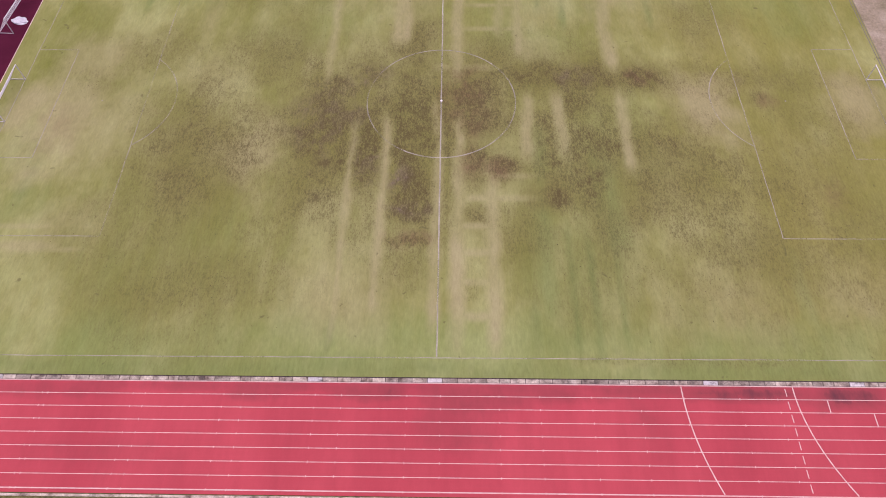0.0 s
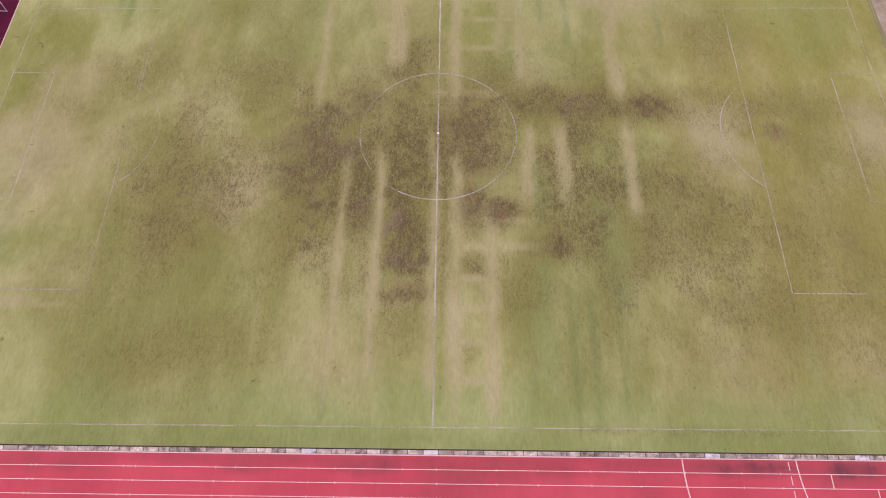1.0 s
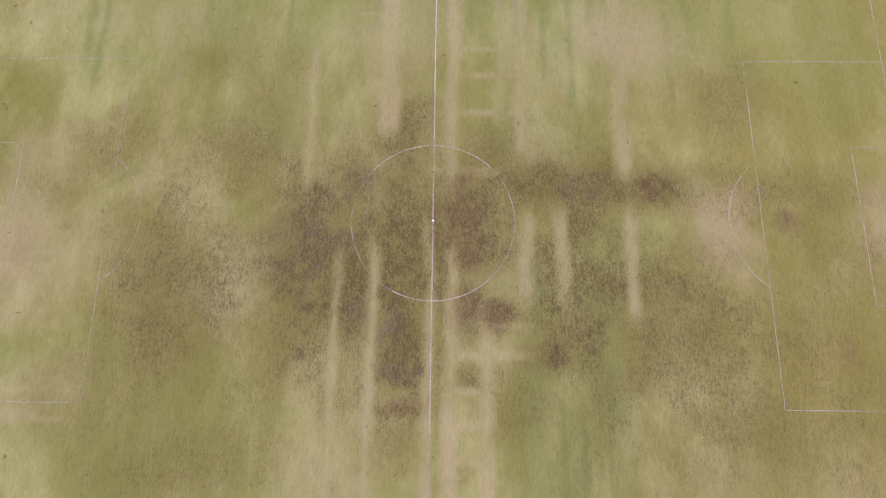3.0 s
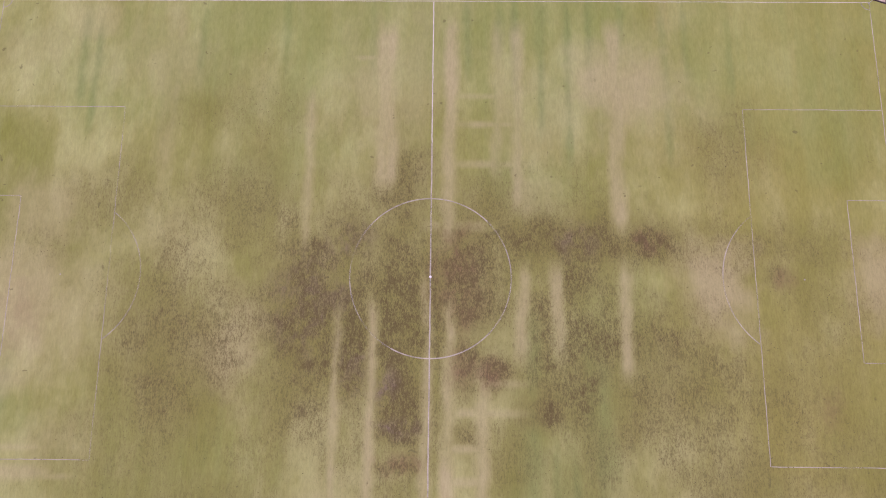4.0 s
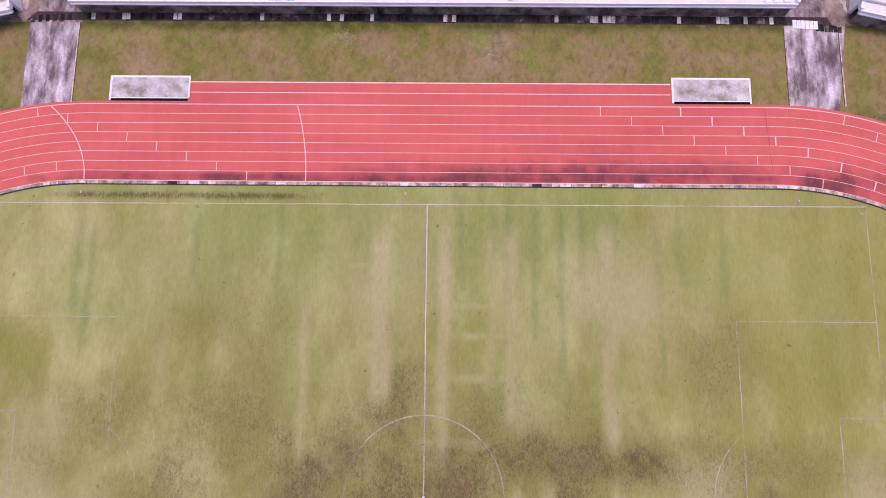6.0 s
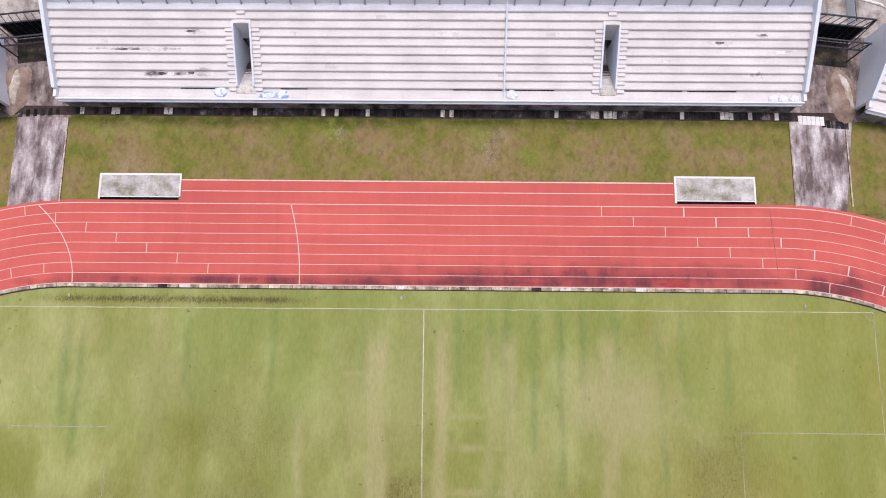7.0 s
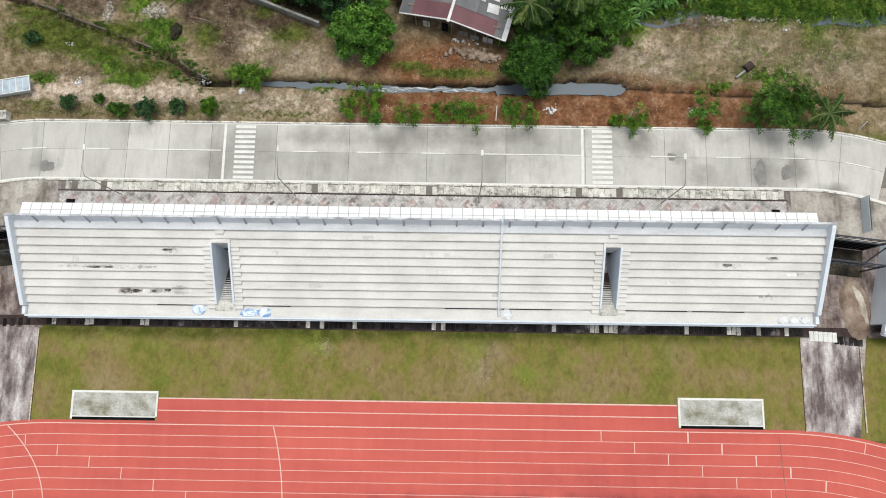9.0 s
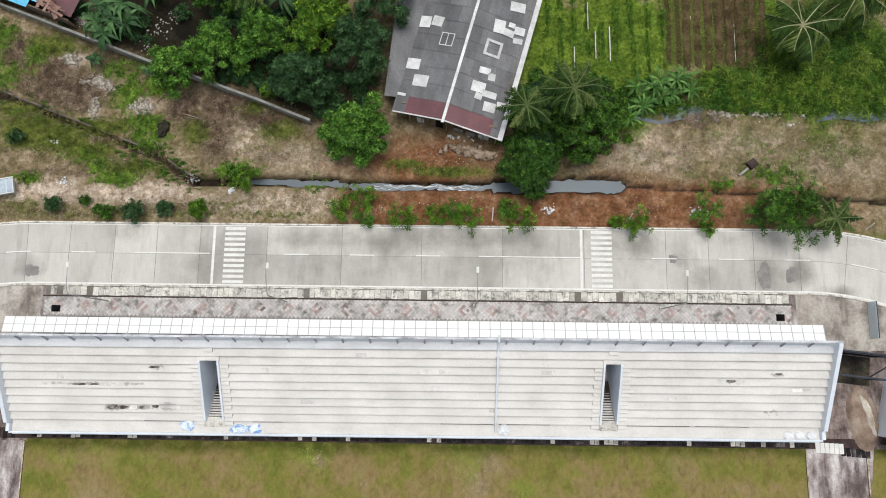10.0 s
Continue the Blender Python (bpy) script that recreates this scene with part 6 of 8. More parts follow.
# steel frames and black cloth across the gaps
def gap_frame(xa, xb, label, s):
    """Two upright trusses across a gap, with a black gate under the rear one."""
    fr = tagged(base("steel_frame", xa if s > 0 else xb, 69.6, 0, -6.5 * s), label, "steel frame", group="frames in the gaps")
    w = xb - xa
    for y0, z0, z1 in ((0.0, 4.0, 6.0), (-2.6, 3.3, 5.1)):
        for zz in (z0, z1):
            part("chord", box(bmesh.new(), min(0, s * w), max(0, s * w), y0 - 0.08, y0 + 0.08, zz - 0.09, zz + 0.09, 0.01), M_STEEL, fr)
        for k in range(8):
            u = s * w * (k + 0.5) / 8
            part("rung", tube(bmesh.new(), (u - 0.25, y0, z0), (u + 0.25, y0, z1), 0.05, 0.05, 6), M_STEEL, fr)
        for u in (0.15, w - 0.15):
            part("post", box(bmesh.new(), s * u - 0.07, s * u + 0.07, y0 - 0.07, y0 + 0.07, 0, z1, 0.01), M_STEEL, fr)
    part("brace", tube(bmesh.new(), (s * w * 0.72, -2.6, 3.3), (s * w, 0.0, 6.0), 0.08, 0.08, 6), M_STEEL, fr)
    part("gate_panel", box(bmesh.new(), min(0.1 * s, s * (w - 0.3)), max(0.1 * s, s * (w - 0.3)), -0.03, 0.03, 0.15, 3.9, 0.0), M_DARK, fr, "black netting on the gate")
    for k in range(9):
        u = s * (0.3 + (w - 0.6) * k / 8)
        part("gate_bar", box(bmesh.new(), u - 0.03, u + 0.03, -0.07, -0.03, 0.1, 3.9, 0.0), M_STEEL, fr)
    part("mossy_floor", box(bmesh.new(), min(0, s * w), max(0, s * w), -3.4, -0.1, -0.05, 0.02), M_GAPFLOOR, fr, "near-black floor in the gap")
    return fr


gap_frame(45.95, 53.4, "dark navy steel gate trusses between the stands", 1)
gap_frame(-53.2, -45.85, "dark navy steel gate trusses between the stands", -1)


def mound(name, x, y, sx, sy, h, turn, seed, label):
    """A long rounded heap of brown sand with a paler dry crest along one flank."""
    def height(u, w):
        r2 = u * u + w * w + 0.3 * noise.noise(Vector((u * 1.5, w * 1.5, seed)))
        return h * max(0.0, 1 - r2) ** 0.7 * (1 + 0.18 * noise.noise(Vector((u * 4, w * 5, seed + 2)))) - 0.03

    bm = bmesh.new()
    bmesh.ops.create_grid(bm, x_segments=30, y_segments=44, size=1.15)
    for v_ in bm.verts:
        u, w = v_.co.x, v_.co.y
        v_.co = Vector((u * sx, w * sy, height(u, w)))
    ob = part(name, bm, M_SAND_BROWN)
    ob.matrix_basis = pose(x, y, 0, 0, 0, turn)
    crest = bmesh.new()
    bmesh.ops.create_grid(crest, x_segments=12, y_segments=34, size=1.0)
    for v_ in crest.verts:
        a, w = v_.co.x, v_.co.y
        wide = 0.26 * math.sqrt(max(0.0, 1 - w * w)) * (1 + 0.35 * noise.noise(Vector((w * 4, a, seed + 6)))) + 0.01
        u = 0.22 - 0.3 * w * abs(w) + a * wide
        ww = 0.1 + 0.66 * w
        v_.co = Vector((u * sx, ww * sy, height(u, ww) + 0.1 * (1 - a * a) + 0.05 * noise.noise(Vector((0, w * 9, seed))) * (1 - a * a) - (0.05 if abs(a) == 1 or abs(w) == 1 else -0.02)))
    part("crest", crest, M_HEAP, ob, "pale dry sand along the crest")
    return tagged(ob, label, "sand heap")


mound("sand_mound", 51.9, 61.7, 1.75, 3.7, 0.9, 6, 1.0, "damp brown and pale sand heap between the stands")
mound("sand_mound", -52.9, 61.8, 2.2, 3.6, 0.8, -14, 2.0, "damp brown and pale sand heap between the stands")
rail = tagged(base("gate_rail", 53.7, 74.4, 0), "grey steel gate leaf standing by the yard", "gate")
part("gate_leaf", box(bmesh.new(), -0.09, 0.09, -3.5, 0.8, 0.0, 1.6, 0.02), M_TRUCK, rail)
part("gate_slot", box(bmesh.new(), -0.05, 0.05, -3.5, 0.8, 1.6, 1.66, 0.0), M_STEEL, rail)

# ---- goals and field things ----
def goal(name, label):
    g = tagged(base(name, 0, 0), label, "goal", group="goals")
    for s in (-1, 1):
        part("post", tube(bmesh.new(), (0, s * 3.7, 0), (0, s * 3.7, 2.44), 0.06), M_WHITE, g)
        part("stay", tube(bmesh.new(), (0, s * 3.7, 2.44), (2.0, s * 3.7, 0.05), 0.04), M_WHITE, g)
        part("side_bar", tube(bmesh.new(), (0, s * 3.7, 0.05), (2.0, s * 3.7, 0.05), 0.04), M_WHITE, g)
    part("crossbar", tube(bmesh.new(), (0, -3.76, 2.44), (0, 3.76, 2.44), 0.06), M_WHITE, g)
    part("back_bar", tube(bmesh.new(), (2.0, -3.7, 0.05), (2.0, 3.7, 0.05), 0.04), M_WHITE, g)
    bm = bmesh.new()
    for k in range(25):
        y = -3.7 + 7.4 * k / 24
        tube(bm, (0, y, 2.42), (2.0, y, 0.06), 0.012, 0.012, 3)
    for k in range(9):
        u = k / 8
        tube(bm, (2.0 * u, -3.7, 2.42 - 2.36 * u), (2.0 * u, 3.7, 2.42 - 2.36 * u), 0.012, 0.012, 3)
    part("net", bm, M_WHITE, g, "white rope net")
    return g


g1 = goal("football_goal", "white tubular football goal with a rope net")
g1.matrix_basis = pose(-53.4, -0.1, 0, 0, 0, 180)
copy_thing(g1, pose(53.4, 0.1, 0))
g3 = copy_thing(g1, pose(-57.8, 16.0, 0, 0, 0, 176))
g3["label"] = "spare white goal frame on the maroon surface"
nb = bundle("goal_net", -58.1, 14.9, 0.02, 1.15, 0.75, 0.3, 31, "grey-white netting heaped on the maroon surface", M_ROOF_PALE)
for x, y in ((-53.2, 34.4), (53.2, 34.4), (-53.2, -34.4), (53.2, -34.4)):
    fl = tagged(base("corner_post", x, y), "short white corner post", "post", group="corner posts")
    part("pole", tube(bmesh.new(), (0, 0, 0), (0, 0, 0.9), 0.05, 0.04, 6), M_WHITE, fl)
    part("cap", tube(bmesh.new(), (0, 0, 0.9), (0, 0, 0.95), 0.06, 0.05, 6), M_RUST, fl)
for x, y in ((-2.8, 35.75), (45.3, 35.2), (-43, 35.7)):
    st_ = tagged(base("marker_stone", x, y), "small pale marker stone in the turf", "stone", group="marker stones")
    part("stone", box(bmesh.new(), -0.12, 0.12, -0.2, 0.2, 0, 0.14, 0.03), M_ROCK, st_)


# ---- plants ----
def leaf_mesh(name, cen, nor, size, rng, lng=1.6):
    """Folded leaves: four corners each, at centres with normals."""
    k = len(cen)
    t = rng.normal(size=(k, 3))
    t -= nor * (t * nor).sum(1, keepdims=True)
    t /= np.linalg.norm(t, axis=1, keepdims=True) + 1e-9
    b_ = np.cross(nor, t)
    s = size * rng.uniform(0.65, 1.35, (k, 1))
    v = np.stack([cen - t * s * lng * 0.5, cen + b_ * s * 0.5 + nor * s * 0.15, cen + t * s * lng * 0.5, cen - b_ * s * 0.5 + nor * s * 0.15], 1).reshape(-1, 3)
    me = rawmesh(name, v, np.arange(4 * k).reshape(k, 4))
    give(me, tone=np.repeat(rng.random(k), 4))
    return me


def rosettes(name, cen, axis, size, rng, blades=7, slim=0.3, tone=None):
    """Sprays of leaves: blades that stand out round an axis at each centre."""
    k = len(cen)
    t = rng.normal(size=(k, 3))
    t -= axis * (t * axis).sum(1, keepdims=True)
    t /= np.linalg.norm(t, axis=1, keepdims=True) + 1e-9
    b_ = np.cross(axis, t)
    if tone is None:
        tone = np.clip(rng.normal(0.46, 0.38, k), 0, 1)
    out = []
    for j in range(blades):
        a = 2 * math.pi * j / blades + rng.normal(size=(k, 1)) * 0.3
        d = np.cos(a) * t + np.sin(a) * b_ + axis * rng.uniform(0.0, 0.9, (k, 1))
        d /= np.linalg.norm(d, axis=1, keepdims=True)
        s_ = np.cross(axis, d)
        s_ /= np.linalg.norm(s_, axis=1, keepdims=True) + 1e-9
        ln = size * rng.uniform(0.6, 1.25, (k, 1))
        droop = np.array([0, 0, 1.0]) * ln
        mid = cen + d * ln * 0.5 + axis * ln * 0.08
        out.append(np.stack([cen + d * ln * 0.08, mid + s_ * ln * slim * 0.5, cen + d * ln - droop * 0.22, mid - s_ * ln * slim * 0.5], 1))
    v = np.stack(out, 1).reshape(-1, 3)
    me = rawmesh(name, v, np.arange(len(v)).reshape(-1, 4))
    give(me, tone=np.repeat(tone, 4 * blades))
    return me


def cover(name, rows, n_per, leaves, size, tall, seed, label, cat, blades=5, slim=0.12, gap=0.42):
    """Grass, brush or weeds in uneven clumps over patches; whole clumps are paler or darker."""
    rng = np.random.default_rng(seed)
    cen, nor = [], []
    for x, y, rx, ry in rows:
        k = int(n_per * rx * ry * 3.14 * 1.6)
        q = rng.normal(size=(k, 2)) * 0.55
        px, py = x + q[:, 0] * rx, y + q[:, 1] * ry
        ok = fbm(px * 0.8 + seed, py * 0.8, seed) + rng.normal(size=k) * 0.03 > gap
        px, py = px[ok], py[ok]
        k = len(px)
        swell = np.clip(fbm(px * 1.3, py * 1.3, seed + 5) - 0.3, 0, 1)
        cen.append(np.stack([px, py, ground_z(px, py) + tall * swell * rng.uniform(0.2, 1.0, k)], -1))
        nn = rng.normal(size=(k, 3)) * 0.35 + np.array([0, 0, 0.9])
        nor.append(nn / np.linalg.norm(nn, axis=1, keepdims=True))
    cen, nor = np.concatenate(cen), np.concatenate(nor)
    tone = np.clip((fbm(cen[:, 0] * 1.3, cen[:, 1] * 1.3, seed + 5) - 0.5) * 2.4 + 0.45 + rng.normal(size=len(cen)) * 0.18, 0, 1)
    return tagged(finish(name, rosettes(name, cen, nor, size, rng, blades, slim, tone), leaves), label, cat, kind="stuff")


def crown_points(blob_rows, per, rng, up=0.25):
    """Points on the skins of many small clumps."""
    cen, nor = [], []
    for x, y, z, r in blob_rows:
        k = max(5, int(7.0 * per * r * r))
        d = rng.normal(size=(k, 3))
        d[:, 2] = np.abs(d[:, 2]) * 0.8 + rng.normal(size=k) * 0.35
        d /= np.linalg.norm(d, axis=1, keepdims=True)
        rr = r * rng.uniform(0.55, 1.12, (k, 1)) * (0.8 + 0.4 * rng.random((k, 1)))
        cen.append(np.array([x, y, z]) + d * rr * np.array([1, 1, 0.8]))
        nn = d + np.array([0, 0, up]) + rng.normal(size=(k, 3)) * 0.6
        nor.append(nn / np.linalg.norm(nn, axis=1, keepdims=True))
    return np.concatenate(cen), np.concatenate(nor)


def tree(name, x, y, h, r, leaves, seed, label, leaf=0.22, clumps=22, per=10.0, z=0.0, group="trees beyond the road", cat="tree", flat=0.75):
    """A tapered trunk with limbs, and a crown of small clumps of leaves."""
    rng = np.random.default_rng(seed)
    t = tagged(base(name, x, y, z), label, cat, group=group)
    fork = h * 0.38
    bm = tube(bmesh.new(), (0, 0, -0.3), (rng.uniform(-0.1, 0.1), rng.uniform(-0.1, 0.1), fork), 0.035 * h, 0.022 * h, 8)
    rows = []
    clumps = int(clumps * 1.7)
    lobes = rng.uniform(0.78, 1.12, 9)
    for i in range(clumps):
        a = 2.399963 * i + rng.uniform(-0.6, 0.6)
        q = math.sqrt((i + 0.5) / clumps)
        rad = r * q * rng.uniform(0.75, 1.05) * lobes[int(a * 9 / 6.2832) % 9]
        zc = h - (h - fork) * flat * q * q * rng.uniform(0.6, 1.3) - 0.1 * r - 0.45 * r * rng.random() ** 2
        rows.append((rad * math.cos(a), rad * math.sin(a), zc, r * rng.uniform(0.1, 0.23)))
        if i % 3 == 0:
            tube(bm, (0, 0, fork * rng.uniform(0.7, 1.0)), (rad * math.cos(a) * 0.9, rad * math.sin(a) * 0.9, zc - 0.1 * r), 0.011 * h, 0.004 * h, 5)
    part("trunk", bm, M_BARK, t)
    cen, nor = crown_points(rows, per * 1.35, rng)
    crown = finish("crown", rosettes("crown", cen, nor, leaf * 1.1, rng), leaves)
    crown.parent = t
    return t


def shrub(x, y, r, leaves, seed, label, loose=0.0):
    """A small rounded shrub: short stem, and leafy clumps of uneven size heaped into a dome."""
    rng = np.random.default_rng(seed)
    t = tagged(base("round_shrub", x, y), label, "shrub", group="shrubs on the verge")
    part("trunk", tube(bmesh.new(), (0, 0, -0.3), (0, 0, r), 0.07, 0.04, 6), M_BARK, t)
    rows = []
    n_ = int(15 + 8 * r)
    for i in range(n_):
        q, a = math.sqrt((i + 0.5) / n_), 2.399963 * i + rng.uniform(-0.4, 0.4)
        rad = r * 0.78 * q * rng.uniform(0.8, 1.15 + loose)
        rows.append((rad * math.cos(a), rad * math.sin(a), r * (0.55 + 0.85 * math.sqrt(max(0.0, 1.05 - q * q))) * rng.uniform(0.8, 1.1), r * rng.uniform(0.16, 0.3)))
    cen, nor = crown_points(rows, 20.0, rng)
    crown = finish("crown", rosettes("crown", cen, nor, 0.3, rng, 6, 0.4), leaves)
    crown.parent = t
    return t


def spray_tree(name, x, y, h, r, leaves, seed, label, leaf=0.34, z=0.0, group="young trees on the verge"):
    """An open young tree: limbs that arch out from the top, each feathered with leaves."""
    rng = np.random.default_rng(seed)
    t = tagged(base(name, x, y, z), label, "young tree", group=group)
    fork = h * 0.55
    bm = tube(bmesh.new(), (0, 0, -0.3), (0, 0, fork), 0.035 * h, 0.02 * h, 7)
    cen, nor = [], []
    k = int(8 + 3.5 * r)
    for i in range(k):
        a = 2.399963 * i + rng.uniform(-0.5, 0.5)
        ln = r * rng.uniform(0.55, 1.3)
        rise = rng.uniform(0.25, 1.0)
        tip = None
        for s_ in range(3, 9):
            u = s_ / 8
            c = np.array([math.cos(a) * ln * u, math.sin(a) * ln * u, fork + (h - fork) * (rise * u + 0.35 * u - 0.55 * u * u)])
            for _ in range(3 if r > 2 else 1 if rng.random() < 0.7 else 2):
                cen.append((c + rng.normal(size=3) * 0.1 * r)[None, :])
                nn = np.array([math.cos(a) * 0.7, math.sin(a) * 0.7, 0.7]) + rng.normal(size=3) * 0.3
                nor.append((nn / np.linalg.norm(nn))[None, :])
            tip = c
        tube(bm, (0, 0, fork * rng.uniform(0.75, 1)), tip * 0.95, 0.012 * h, 0.004 * h, 5)
    part("trunk", bm, M_BARK, t)
    crown = finish("crown", rosettes("crown", np.concatenate(cen), np.concatenate(nor), leaf * (1 + 0.25 * r), rng, 9, 0.22), leaves)
    crown.parent = t
    return t


def palm(name, x, y, h, r, seed, label, z=0.0, fronds=17, rib=None, full=0.46):
    rng = np.random.default_rng(seed)
    p = tagged(base(name, x, y, z), label, "palm tree", group="palms")
    bm = bmesh.new()
    lean = rng.uniform(-0.6, 0.6, 2)
    last = Vector((0, 0, -0.2))
    for k in range(1, 7):
        u = k / 6
        nxt = Vector((lean[0] * u * u, lean[1] * u * u, h * u))
        tube(bm, last, nxt, 0.2 - 0.08 * u, 0.19 - 0.08 * u, 8)
        last = nxt
    part("trunk", bm, M_BARK, p)
    for k in range(fronds):
        a = 2.399963 * k
        rise = 0.85 - 1.0 * (k / fronds)
        ln = r * rng.uniform(0.75, 1.12)
        bow = rng.uniform(-0.22, 0.22)
        v, f, rv, rf = [], [], [], []
        lift = np.array([0, 0, 0.02])
        pts = []
        for s in range(15):
            u = s / 14
            d = ln * u
            zz = rise * d - (0.75 / r) * d * d * 0.75
            ab = a + bow * u * u
            pts.append(np.array([math.cos(ab) * d, math.sin(ab) * d, zz]))
        side = np.array([-math.sin(a), math.cos(a), 0])
        for s in range(14):
            c, c2 = pts[s], pts[s + 1]
            i0 = len(v)
            wr = 0.075 - 0.004 * s
            rv += [c + side * wr + lift, c - side * wr + lift, c2 - side * (wr - 0.004) + lift, c2 + side * (wr - 0.004) + lift]
            rf.append((len(rv) - 4, len(rv) - 3, len(rv) - 2, len(rv) - 1))
            if s < 1:
                continue
            wl = full * math.sin(math.pi * min(1.0, (s + 1.5) / 15)) * rng.uniform(0.8, 1.1) * r / 3.2
            fw = (c2 - c) / np.linalg.norm(c2 - c)
            for q in (0.0, 0.25, 0.5, 0.75):
                o = c + (c2 - c) * q
                for sg in (-1, 1):
                    i0 = len(v)
                    tip = o + side * sg * wl + fw * wl * 0.95 - np.array([0, 0, rng.uniform(0.9, 2.0) * wl])
                    tip = tip + rng.normal(size=3) * 0.1
                    v += [o, o + fw * 0.14, tip + fw * 0.045, tip - fw * 0.045]
                    f.append((i0, i0 + 1, i0 + 2, i0 + 3))
        me = rawmesh("frond", np.array(v) + np.array(last), f)
        give(me, tone=np.full(len(v), rng.random()))
        fr = finish("frond", me, L_PALM)
        fr.parent = p
        mid = finish("midrib", rawmesh("midrib", np.array(rv) + np.array(last), rf), rib or L_RIB)
        mid.parent = fr
    return p


def banana(name, x, y, h, seed, label, z=0.0, leaves=None, broad=0.15):
    rng = np.random.default_rng(seed)
    p = tagged(base(name, x, y, z), label, "banana plant", group="banana plants")
    part("stem", tube(bmesh.new(), (0, 0, -0.2), (0, 0, h * 0.6), 0.14, 0.09, 8), L_BANANA, p)
    for k in range(14):
        a = 2.399963 * k + rng.uniform(-0.3, 0.3)
        ln, w = h * rng.uniform(0.4, 0.75), broad * rng.uniform(0.8, 1.3)
        v, f, rise = [], [], rng.uniform(0.6, 1.5)
        side = np.array([-math.sin(a), math.cos(a), 0])
        for s in range(9):
            u = s / 8
            c = np.array([math.cos(a) * ln * u, math.sin(a) * ln * u, h * 0.6 + ln * (rise * u - 1.1 * u * u)])
            ww = w * math.sin(math.pi * (0.08 + 0.9 * u)) * rng.uniform(0.8, 1.1)
            v += [c - side * ww - np.array([0, 0, 0.12 * ww]), c, c + side * ww - np.array([0, 0, 0.12 * ww])]
            if s:
                i0 = 3 * s
                f += [(i0 - 3, i0 - 2, i0 + 1, i0), (i0 - 2, i0 - 1, i0 + 2, i0 + 1)]
        me = rawmesh("leaf", v, f)
        give(me, tone=np.full(len(v), rng.random()))
        lf = finish("leaf", me, leaves or L_BANANA)
        lf.parent = p
    return p


def undergrowth(name, rows, n_per, leaves, size, tall, seed, label, cat="weeds", slim=2.2, tufts=0):
    """Low plants strewn over patches: rows of x, y, half-widths."""
    rng = np.random.default_rng(seed)
    cen, nor = [], []
    for x, y, rx, ry in rows:
        k = int(n_per * rx * ry * 3.14)
        hubs = rng.normal(size=(max(3, k // 30), 2)) * 0.5
        pick = hubs[rng.integers(0, len(hubs), k)] + rng.normal(size=(k, 2)) * 0.12
        px, py = x + pick[:, 0] * rx * 1.15, y + pick[:, 1] * ry * 1.15
        ok = fbm(px * 0.55, py * 0.55, seed) + rng.normal(size=k) * 0.05 > 0.47
        px, py = px[ok], py[ok]
        k = len(px)
        pz = ground_z(px, py) + tall * rng.random(k) ** 1.3
        cen.append(np.stack([px, py, pz], -1))
        nn = rng.normal(size=(k, 3)) * 0.7 + np.array([0, 0, 0.8])
        nor.append(nn / np.linalg.norm(nn, axis=1, keepdims=True))
    cen, nor = np.concatenate(cen), np.concatenate(nor)
    if tufts:
        nor = nor * 0.5 + np.array([0, 0, 0.6])
        nor /= np.linalg.norm(nor, axis=1, keepdims=True)
        me = rosettes(name, cen, nor, size * 3.2, rng, tufts, 0.16)
    else:
        me = leaf_mesh(name, cen, nor, size, rng, slim)
    return tagged(finish(name, me, leaves), label, cat, kind="stuff")


def thicket(name, rows, n_per, leaves, leaf, rad, seed, label, cat="bushes", per=24.0):
    """Low bushes grown together: many leafy domes over patches."""
    rng = np.random.default_rng(seed)
    blob_rows = []
    for x, y, rx, ry in rows:
        for _ in range(max(2, int(n_per * rx * ry * 3.14))):
            r = rad * rng.uniform(0.5, 1.4)
            q = rng.normal(size=2) * 0.5
            px, py = x + q[0] * rx, y + q[1] * ry
            blob_rows.append((px, py, float(ground_z(np.array([px]), np.array([py]))[0]) + r * 0.25, r))
    cen, nor = crown_points(blob_rows, per, rng)
    return tagged(finish(name, rosettes(name, cen, nor, leaf * 2.3, rng, 6), leaves), label, cat, kind="stuff")


# trees of the wood and by the house
tree("leafy_tree", -7.0, 94.9, 6.0, 4.3, L_BRIGHT, 1, "broad bright green leafy tree at the ditch by the house", 0.42, 30)
tree("leafy_tree", 13.2, 90.82, 5.2, 3.9, L_DROOP_SHADED, 2, "dense drooping green tree over the ditch", 0.39, 30)
tree("leafy_tree", -30.1, 103.1, 5.2, 3.1, L_BRIGHT, 3, "leafy green tree beside the block wall", 0.42, 24)
tree("leafy_tree", -24.6, 105.6, 6.2, 3.6, L_BRIGHT, 4, "leafy green tree in the wood", 0.42, 24)
tree("dark_tree", -14.6, 101.82, 6.0, 4.3, L_DEEP, 5, "dark green dense tree in the wood", 0.35, 28)
tree("dark_tree", -7.0, 105.42, 7.5, 4.4, L_DEEP, 6, "dark green dense tree beside the house", 0.35, 28)
tree("leafy_tree", -18.9, 107.6, 6.6, 3.1, L_BRIGHT, 7, "mid-green leafy tree in the wood", 0.42, 22)
tree("lime_tree", -11.6, 109.9, 6.5, 3.8, L_LIME, 8, "yellow-green tree in the wood", 0.42, 22)
tree("lime_tree", -12.8, 106.5, 6.4, 2.8, L_LIME, 9, "yellow-green young tree in the wood", 0.42, 14)
tree("dark_tree", -4.5, 111.72, 7.5, 4.0, L_DEEP, 10, "dark green dense tree beside the house", 0.39, 22)
tree("leafy_tree", 19.3, 95.42, 4.8, 3.6, L_MID, 11, "dense green tree under the palms", 0.39, 24)
